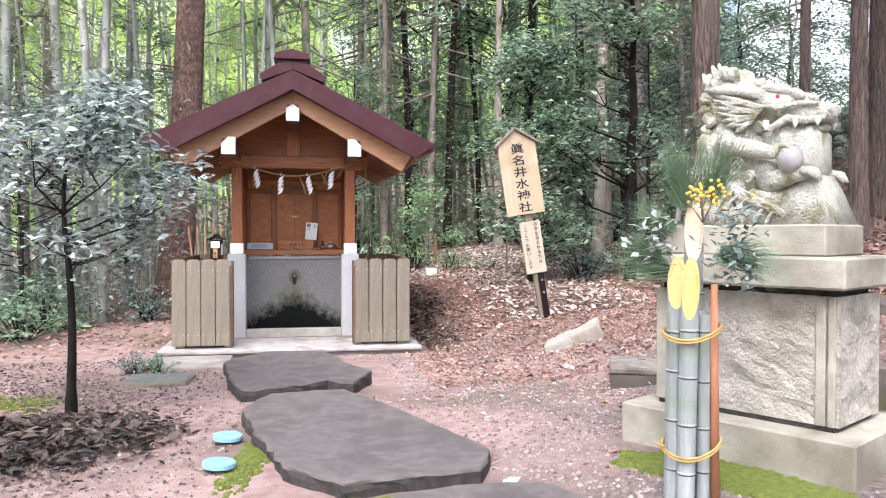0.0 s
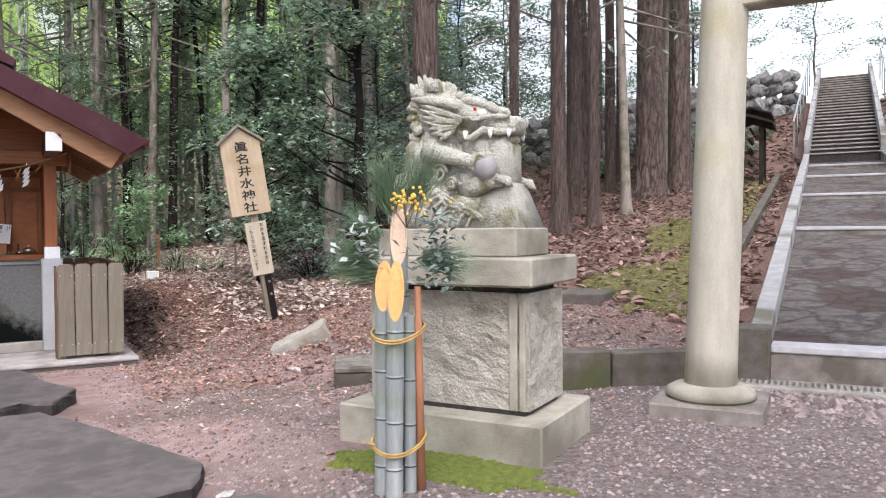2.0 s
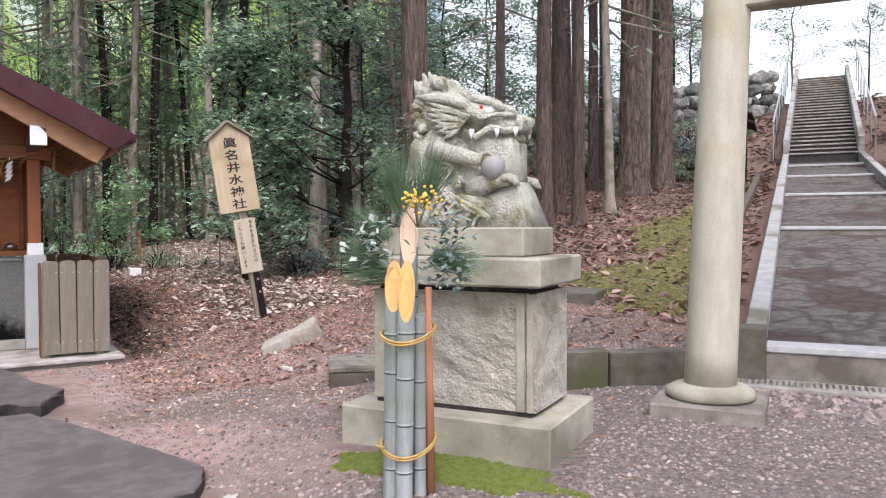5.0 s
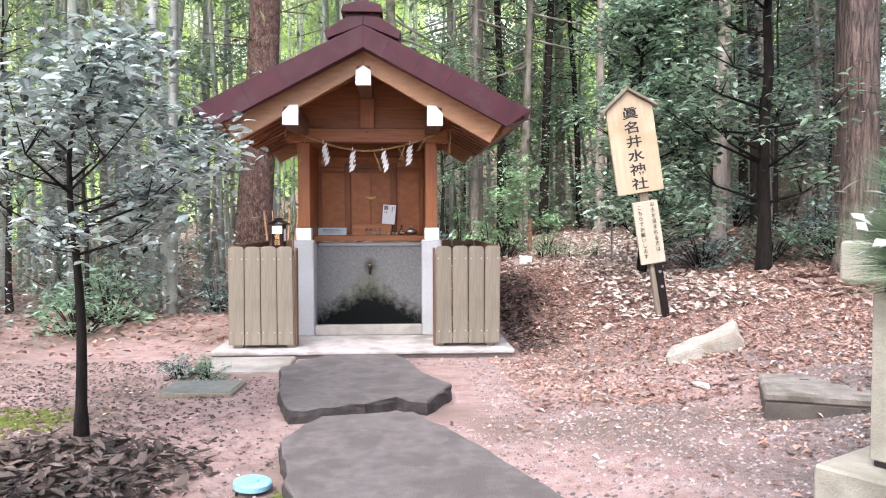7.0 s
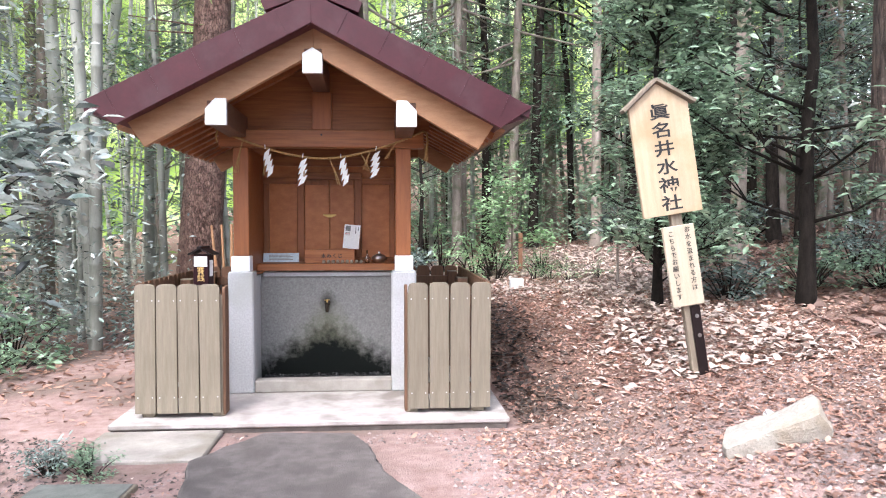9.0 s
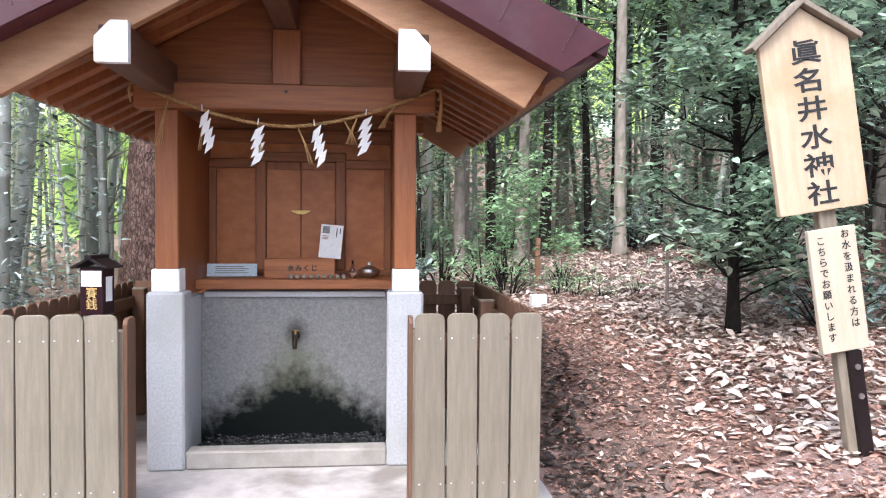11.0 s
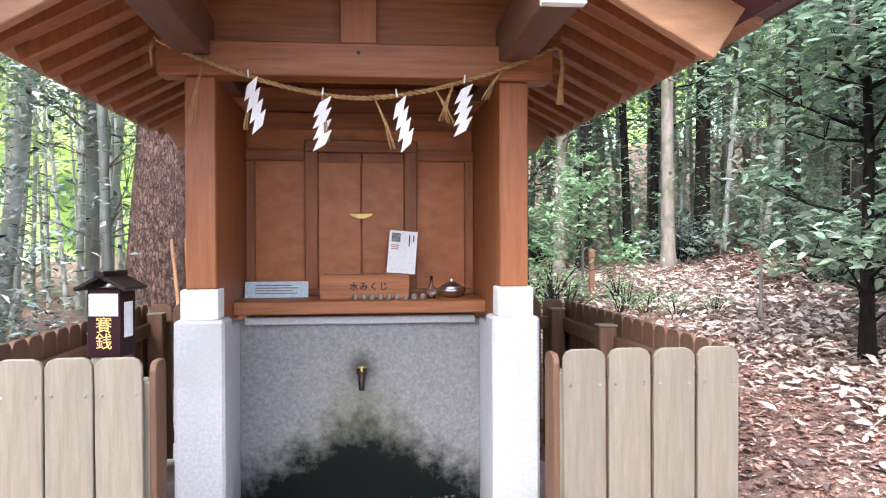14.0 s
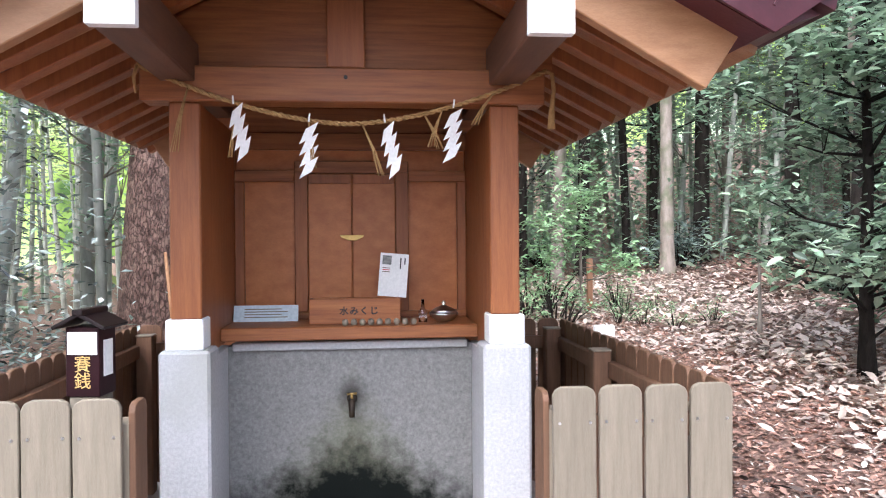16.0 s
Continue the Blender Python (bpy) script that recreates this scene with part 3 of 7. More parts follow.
# roof: two slabs, boards, rafters, bargeboards, ridge
for s in (-1, 1):
    top = [(0.0, 3.04), (0.8, 2.655), (1.57, 2.262)]
    low = [(1.555, 2.19), (0.8, 2.565), (0.0, 2.95)]
    bm = prism([(x * s, z) for x, z in top + low], -0.97, 2.22)
    roof = part("roof_slope", bm, COPPER, shrine, "maroon sheet-metal roof slope")
    # standing courses of the metal sheet
    for k in range(9):
        x = 0.14 + k * 0.168
        z = 3.04 - (0.481 * x if x < 0.8 else 0.385 + 0.51 * (x - 0.8))
        bm = bmesh.new()
        box(bm, -0.092, 0.092, -0.975, 2.225, -0.006, 0.008, 0.002, Matrix.Translation((x * s, 0, z)) @ pose(0, 0, 0, 0, (26.0 if x < 0.8 else 27.0) * s, 0) @ pose(0, 0, 0, 0, 1.6 * s, 0))
        part("roof_course", bm, COPPER, roof)
    bm = prism([(0, 2.947), (1.53 * s, 2.19), (1.36 * s, 2.13), (0, 2.845)], -0.93, 2.17)
    part("eave_layer", bm, mat("dark_maroon_fascia", (0.06, 0.011, 0.017), (0.095, 0.02, 0.028), 4, 0.5, 0.1) if s < 0 else bpy.data.materials["dark_maroon_fascia"], shrine, "dark maroon verge board")
    part("verge_fascia", prism([(0.0, 3.046), (0.8 * s, 2.66), (1.578 * s, 2.264), (1.345 * s, 2.112), (0.0, 2.838)], -0.988, -0.976, 0.002), COPPER, shrine, "plain maroon sheet-metal verge fascia")
    for k in range(5):
        x = 0.22 + 0.29 * k
        bm = bmesh.new()
        box(bm, -0.004, 0.004, -0.992, -0.985, -0.088, 0.088, 0.001, pose(x * s, 0, 3.046 - 0.485 * x - 0.09 - (0.012 if x > 0.8 else 0), 0, 26.5 * s, 0))
        part("fascia_seam", bm, COPPER, shrine)
    bm = prism([(0, 2.855), (1.42 * s, 2.13), (1.41 * s, 2.105), (0, 2.83)], -0.74, 2.0)
    part("soffit", bm, WOOD_LIGHT, shrine, "cypress soffit boarding")
    for k in range(12):
        y = -0.56 + k * 0.228
        bm = prism([(0.02 * s, 2.835), (1.37 * s, 2.135), (1.345 * s, 2.075), (0.02 * s, 2.765)], y, y + 0.085, 0.004)
        part("rafter", bm, WOOD, shrine)
    bm = prism([(0.0, 2.862), (1.33 * s, 2.16), (1.21 * s, 1.975), (0.62 * s, 2.31), (0.0, 2.665)], -0.795, -0.74, 0.004)
    part("bargeboard", bm, WOOD_LIGHT, shrine, "pale cypress bargeboard")
    bm = prism([(0.0, 2.862), (1.33 * s, 2.16), (1.21 * s, 1.975), (0.62 * s, 2.31), (0.0, 2.665)], 1.9, 1.955, 0.004)
    part("bargeboard", bm, WOOD_LIGHT, shrine)
    part("ridge_wing", prism([(0.0, 3.06), (0.33 * s, 2.93), (0.36 * s, 3.0), (0.16 * s, 3.13), (0.0, 3.15)], -0.93, 2.18, 0.004), COPPER, shrine)
part("ridge_box", prism([(-0.17, 3.06), (0.15, 3.06), (0.15, 3.18), (-0.17, 3.18)], -0.9, 2.15, 0.004), COPPER, shrine, "box ridge of maroon metal")
part("ridge_cap", prism([(-0.205, 3.17), (0.185, 3.17), (0.165, 3.235), (-0.01, 3.28), (-0.185, 3.235)], -0.96, 2.2, 0.004), COPPER, shrine)


# ---- fences ----
def plank_mesh(name, w, h, d=0.022):
    bm = bmesh.new()
    c = 0.03
    pts = [(-w / 2, 0), (w / 2, 0), (w / 2, h - c), (w / 2 - 0.01, h - 0.01), (w / 2 - c, h), (-w / 2 + c, h), (-w / 2 + 0.01, h - 0.01), (-w / 2, h - c)]
    f = bm.faces.new([bm.verts.new((x, -d / 2, z)) for x, z in pts])
    g = bmesh.ops.extrude_face_region(bm, geom=[f])["geom"]
    bmesh.ops.translate(bm, verts=[v for v in g if isinstance(v, bmesh.types.BMVert)], vec=(0, d, 0))
    bmesh.ops.recalc_face_normals(bm, faces=bm.faces)
    bmesh.ops.bevel(bm, geom=list(bm.edges), offset=0.003, segments=1, affect="EDGES")
    me = bpy.data.meshes.new(name)
    bm.to_mesh(me)
    bm.free()
    me.materials.append(PLANK)
    return me


PLANK_ME = plank_mesh("plank", 0.147, 0.95)
PLANK_ME_B = plank_mesh("plank", 0.130, 0.95)
PLANK_ME_B.materials[0] = PLANK_IN


def screw_mesh():
    bm = bmesh.new()
    tube(bm, [(0, 0, 0), (0, -0.003, 0)], 0.005, 8)
    me = bpy.data.meshes.new("screw")
    bm.to_mesh(me)
    bm.free()
    me.materials.append(METAL)
    return me


SCREW_ME = screw_mesh()


def fence(s):
    f = thing("picket_fence", pose(0, 0, 0), "low beige board fence with rounded tops around the shrine side", "fence", "fences beside the shrine")
    for k in range(4):
        x = s * (0.688 + 0.078 + k * 0.156)
        o = new("plank", PLANK_ME)
        o.parent, o.matrix_basis = f, pose(x, -0.757, 0.032 + 0.002 * (k % 2), 0, 0.2 * (k - 1.5))
        for dx in (-0.052, 0.052):
            for z in (0.12, 0.83):
                w = new("screw", SCREW_ME)
                w.parent, w.matrix_basis = o, pose(dx, -0.0112, z)
    a, b = sorted((0.70 * s, 1.29 * s))
    for z in (0.14, 0.80):
        part("rail", boxes((a, b, -0.742, -0.70, z, z + 0.08)), PLANK_IN, f)
    for x, y in ((0.715, -0.69), (1.22, -0.69), (1.22, 0.42), (1.22, 1.40), (0.80, 1.40)):
        h = 0.93 if y > 0 else 0.90
        p = part("fence_post", boxes((x * s - 0.045, x * s + 0.045, y - 0.045, y + 0.045, 0.0, h), bevel=0.005), PLANK_IN if y > -0.6 else PLANK, f)
        if y > 0:
            part("post_cap", boxes((x * s - 0.048, x * s + 0.048, y - 0.048, y + 0.048, h, h + 0.008), bevel=0.002), GREYWOOD, p)
    for k in range(16):
        o = new("plank", PLANK_ME_B)
        o.parent, o.matrix_basis = f, pose(1.30 * s, -0.66 + k * 0.138, 0.035, 0, 0, 90)
    for z in (0.14, 0.80):
        a, b = sorted((1.245 * s, 1.287 * s))
        part("rail", boxes((a, b, -0.70, 1.45, z, z + 0.08)), PLANK_IN, f)
        a, b = sorted((0.66 * s, 1.2 * s))
        part("rail", boxes((a, b, 1.45, 1.49, z, z + 0.08)), PLANK_IN, f)
    for k in range(4):
        o = new("plank", PLANK_ME_B)
        o.parent, o.matrix_basis = f, pose(s * (1.22 - k * 0.145), 1.505, 0.035)
    # the return of the front leaf, seen edge-on beside the pillar
    o = new("plank", PLANK_ME_B)
    o.parent, o.matrix_basis = f, pose(0.672 * s, -0.672, 0.012, 0, 0, 90)


fence(-1)
fence(1)

# ---- dragon statue on its pedestal, torii, stepped path ----
PED = pose(2.529, -5.734, 0.0, 0, 0, -58.0)          # x: towards the path, y: along the stairs
pedestal = thing("stone_pedestal", PED, "three-tier rough-hewn stone pedestal with a projecting cap", "pedestal")


def hewn(bm, x0, x1, y0, y1, z0, z1, seed, amount=0.019):
    """A rock-faced block: its upright faces are chiselled."""
    vs = bmesh.ops.create_cube(bm, size=1.0)["verts"]
    bmesh.ops.transform(bm, verts=vs, matrix=Matrix.LocRotScale(((x0 + x1) / 2, (y0 + y1) / 2, (z0 + z1) / 2), None, (x1 - x0, y1 - y0, z1 - z0)))
    bmesh.ops.subdivide_edges(bm, edges=list({e for v in vs for e in v.link_edges}), cuts=22, use_grid_fill=True)
    for v in bm.verts:
        c = v.co
        inx, iny, inz = min(c.x - x0, x1 - c.x), min(c.y - y0, y1 - c.y), min(c.z - z0, z1 - c.z)
        k = noise.noise(Vector((c.x * 9 + seed, c.y * 9, c.z * 9))) + 0.6 * noise.noise(Vector((c.x * 23, c.y * 23 + seed, c.z * 23)))
        edge = min(1.0, max(inz, 0) / 0.03)
        if iny < 1e-5 and inx > 1e-5:
            v.co.y += (k * amount - 0.004) * edge * (1 if c.y > (y0 + y1) / 2 else -1) * min(1, inx / 0.03)
        elif inx < 1e-5 and iny > 1e-5:
            v.co.x += (k * amount - 0.004) * edge * (1 if c.x > (x0 + x1) / 2 else -1) * min(1, iny / 0.03)
    return bm


part("plinth", boxes((-0.617, 0.617, -0.402, 0.402, -0.1, 0.318), bevel=0.012), STONE, pedestal, "broad smooth stone plinth")
# the joint's shadow is put into this dark colour
part("plinth_step", boxes((-0.47, 0.47, -0.25, 0.25, 0.318, 0.345), bevel=0.004), EDGE_AND_SHADE, pedestal, "recessed joint under the block, its shadow put into the colour")
part("die", hewn(bmesh.new(), -0.42, 0.495, -0.255, 0.262, 0.345, 0.965, 3), STONE_ROUGH, pedestal, "rock-faced pedestal block")
part("die_border", boxes((0.385, 0.432, -0.272, 0.24, 0.345, 0.965), bevel=0.005), STONE, pedestal)
part("die_border", boxes((0.443, 0.476, -0.272, 0.24, 0.345, 0.965), bevel=0.005), STONE, pedestal)
part("die_border", boxes((-0.475, -0.40, -0.272, 0.272, 0.345, 0.965), bevel=0.006), STONE, pedestal)
# dark neck colour paints the shadow gap beneath the cap
part("cap_neck", boxes((-0.45, 0.45, -0.24, 0.24, 0.965, 1.0), bevel=0.004), EDGE_AND_SHADE, pedestal)
part("cap", boxes((-0.552, 0.552, -0.365, 0.365, 1.0, 1.152), bevel=0.012), STONE, pedestal, "projecting stone cap")

# torii
FOOTING = mat("weathered_footing", (0.17, 0.145, 0.125), (0.29, 0.255, 0.225), 8, 0.9, 0.4, 90, c3=(0.12, 0.1, 0.08), scale3=3)
torii = thing("stone_torii", pose(4.247, -6.02, 0.1, 0, 0, -57.0), "tall pale stone torii gate with round columns", "torii gate")
for x in (0.0, 3.5):
    part("column_block", boxes((x - 0.345, x + 0.345, -0.335, 0.335, -0.15, 0.085), bevel=0.015), FOOTING, torii, "square stone footing block")
    bm = bmesh.new()
    tube(bm, [(x, 0, 0.085), (x, 0, 0.10), (x, 0, 0.14), (x, 0, 0.165), (x, 0, 0.178)], [0.265, 0.285, 0.275, 0.235, 0.19], 28)
    part("column_ring", bm, STONE, torii, "rounded stone base ring", True)
    bm = bmesh.new()
    n_ = 16
    tube(bm, [(x - 0.008 * i * (1 if x else -1), 0, 0.17 + 3.6 * i / n_) for i in range(n_ + 1)], [0.166 - 0.0018 * i for i in range(n_ + 1)], 28)
    part("column", bm, COLUMN, torii, "pale weathered stone column", True)
part("tie_beam", boxes((0.05, 3.45, -0.09, 0.09, 2.60, 2.86), bevel=0.012), STONE, torii, "horizontal stone tie beam")
part("top_lintel", boxes((-0.75, 4.25, -0.17, 0.17, 3.75, 4.1), bevel=0.02), STONE, torii)

# kerb that holds the bank
KERB = mat("mossy_dark_kerb", (0.075, 0.062, 0.05), (0.16, 0.138, 0.118), 6, 0.9, 0.4, 80, c3=(0.07, 0.075, 0.03), scale3=2)
for x0, x1 in ((3.3, 4.18), (4.195, 5.08)):
    bm = boxes((0, math.hypot(x1 - x0, 0.39 * (x1 - x0)), -0.075, 0.075, -0.1, 0.385 if x0 < 4 else 0.37), bevel=0.012)
    k = link("kerb_stone", bm, KERB)
    k.matrix_basis = pose(x0, -4.97 - 0.39 * (x0 - 3.84), 0, 0, 0, math.degrees(math.atan(-0.39)))
    structure(k, "long dark mossy kerb stone holding the bank", "kerb")

# stepped path: frame along the stairs, x along, y to the left
SF = pose(STAIR0.x, STAIR0.y, 0, 0, 0, math.degrees(math.atan2(STAIR_D.y, STAIR_D.x)))
path = thing("stepped_path", SF, "long worn stone path with low risers climbing to a stairway", "stairs", kind="structure")
TREAD = mat("worn_paving", (0.092, 0.078, 0.068), (0.225, 0.197, 0.178), 11, 0.9, 1.0, 55, stretch=(1, 1, 1), c3=(0.105, 0.072, 0.058), scale3=1.1, cut3=(0.56, 0.6), bumpd=0.04)
flakes(TREAD, 2.4, (1, 1, 1), 0.02, 0.6)
NOSING = mat("pale_step_nosing", (0.38, 0.37, 0.37), (0.5, 0.49, 0.49), 8, 0.75, 0.2, 90)
w = STAIR_W / 2
edges = [0.0, 5.95, 10.15, 13.9, 17.0, FLIGHT]
for a, b in zip(edges, edges[1:]):
    za, zb = ramp(a), ramp(b) - 0.12
    bm = bmesh.new()
    prof = [(a + 0.28, za - 0.6), (a + 0.28, za - 0.004), (b, zb), (b, za - 0.6)]
    bm = prism(prof, -w, w)
    part("ramp", bm, TREAD, path, "cracked grey paving with earth showing")
    part("nosing", boxes((a, a + 0.3, -w, w, za - 0.05, za + 0.004), bevel=0.008), NOSING, path, "pale stone step edge")
    part("riser", boxes((a + 0.02, a + 0.28, -w, w, za - 0.6, za - 0.05), bevel=0.004), FOOTING, path)
z0, rise, run = ramp(FLIGHT), 0.177, 0.5
TURN = pose(FLIGHT, 0, 0, 0, 0, -1.2) @ pose(-FLIGHT, 0, 0)        # the stairway bends a little off the path's line


def flight_part(name, bm, material, label=""):
    o = part(name, bm, material, path, label)
    o.matrix_basis = TURN
    return o


for k in range(26):
    x = FLIGHT + run * k
    # risers coloured darker than the treads to set the steps apart
    flight_part("stair_step", boxes((x, x + 0.56, -w, w, z0 + rise * k - 0.3, z0 + rise * (k + 1) - 0.05), bevel=0.006), EDGE_AND_SHADE)
    flight_part("stair_tread", boxes((x - 0.04, x + 0.56, -w, w, z0 + rise * (k + 1) - 0.05, z0 + rise * (k + 1)), bevel=0.01), CONCRETE)
CHEEK = mat("pale_cheek_stone", (0.28, 0.272, 0.262), (0.41, 0.40, 0.386), 7, 0.8, 0.3, 90, c3=(0.15, 0.14, 0.10), scale3=1.5)
for s in (-1, 1):
    y0, y1 = sorted((s * (w + 0.001), s * (w + 0.16)))
    part("cheek_wall", prism([(0.2, -0.3), (0.2, 0.53), (FLIGHT, ramp(FLIGHT) + 0.17), (FLIGHT, 2.9)], y0, y1, 0.01), CHEEK, path, "pale stone kerb beside the steps")
    flight_part("cheek_wall", prism([(FLIGHT + 0.05, 2.9), (FLIGHT + 0.05, 3.95), (FLIGHT + 13.3, 8.55), (FLIGHT + 13.3, 7.2)], y0, y1, 0.01), CHEEK)
    yp = s * (w + 0.45)
    bm = bmesh.new()
    tube(bm, [(FLIGHT + 0.1, yp, 4.5), (FLIGHT + 13.1, yp, 9.1)], 0.03, 8)
    flight_part("handrail", bm, METAL, "steel handrail")
    for k in range(7):
        x = FLIGHT + 0.3 + 2.1 * k
        bm = bmesh.new()
        tube(bm, [(x, yp, 3.1 + 0.354 * (x - FLIGHT)), (x, yp, 4.47 + 0.354 * (x - FLIGHT))], 0.025, 8)
        flight_part("rail_post", bm, METAL)
# drain grating in front of the first step
part("drain_channel", boxes((-0.34, -0.02, -w - 0.3, w + 0.6, -0.05, 0.135), bevel=0.008), CONCRETE, path, "low concrete drain channel")
bm = bmesh.new()
for k in range(50):
    box(bm, -0.25, -0.11, -w + 0.042 * k, -w + 0.042 * k + 0.018, 0.13, 0.142, 0)
tagged(part("grating", bm, METAL, path, "grey steel grating"), kind="")
part("end_block", boxes((-0.08, 0.2, w, w + 0.27, -0.1, 0.53), bevel=0.012), KERB, path, "mossy end block")

# low side wall of the leaf-filled gutter beside the path
prof = []
for k in range(2, 17):
    g = SF @ Vector((0.4 + k, w + 0.72, 0))
    prof.append((0.4 + k, height(g.x, g.y)))
part("gutter_wall", prism([(x, z - 0.3) for x, z in prof] + [(x, z + 0.16) for x, z in prof[::-1]], w + 0.66, w + 0.8, 0.006), KERB, path, "dark mossy gutter wall")

# ---- signpost ----
SIGN = pose(2.867, -0.92, 0.324, 0, -9.0, 0) @ Matrix.Scale(0.975, 4)
sign = thing("shrine_signpost", SIGN, "leaning wooden signpost with a roofed name board and a small notice", "signpost")
part("post", boxes((-0.045, 0.045, 0.0, 0.06, -0.25, 1.6), bevel=0.005), GREYWOOD, sign)
part("post_sleeve", boxes((0.0, 0.075, -0.022, 0.045, -0.25, 0.50), bevel=0.004), DARK, sign, "black sleeve with bolts")
for z in (0.27, 0.42):
    bm = bmesh.new()
    tube(bm, [(0.04, -0.022, z), (0.04, -0.03, z)], 0.015, 10)
    part("bolt", bm, METAL, sign)
board = part("name_board", prism([(-0.265, 1.22), (0.20, 1.22), (0.20, 2.05), (-0.03, 2.22), (-0.265, 2.05)], -0.035, 0.0, 0.003), SIGNWOOD, sign, "pale cypress name board")
for s in (-1, 1):
    bm = bmesh.new()
    box(bm, -0.175, 0.175, -0.075, 0.02, -0.013, 0.013, 0.003, pose(-0.032 + 0.14 * s, 0, 2.145, 0, 36 * s, 0))
    part("board_roof", bm, GREYWOOD, board)
notice = part("notice_board", boxes((-0.135, 0.115, -0.03, 0.0, 0.51, 1.13), bevel=0.003), mat("bleached_notice_board", (0.43, 0.36, 0.26), (0.51, 0.44, 0.335), 4, 0.65, 0.06, 90, stretch=(6, 6, 0.5)), sign, "small pale notice board")


def lettering(text, size, m, parent, material=INK, name="lettering", bold=0.0):
    c = bpy.data.curves.new(name, "FONT")
    c.body, c.size, c.align_x, c.align_y, c.extrude, c.offset = text, size, "CENTER", "CENTER", 0.0008, bold
    o = new(name, c)
    bpy.context.view_layer.update()
    me = bpy.data.meshes.new_from_object(o.evaluated_get(bpy.context.evaluated_depsgraph_get()))
    bpy.data.objects.remove(o)
    bpy.data.curves.remove(c)
    me.materials.clear()
    me.materials.append(material)
    q = new(name, me)
    q.parent, q.matrix_basis = parent, m
    return q


for i, ch in enumerate("眞名井水神社"):
    lettering(ch, 0.126, pose(-0.032, -0.0368, 1.995 - 0.139 * i, 90) @ Matrix.Diagonal((1.32, 0.98, 1, 1)), board, bold=0.0022)
for col, text in ((0.055, "お水を汲まれる方は"), (-0.075, "こちらでお願いします")):
    step = 0.056 if len(text) == 9 else 0.054
    for i, ch in enumerate(text):
        lettering(ch, 0.048, pose(col, -0.0318, (1.09 if col > 0 else 1.07) - step * i, 90), notice, bold=0.0004)

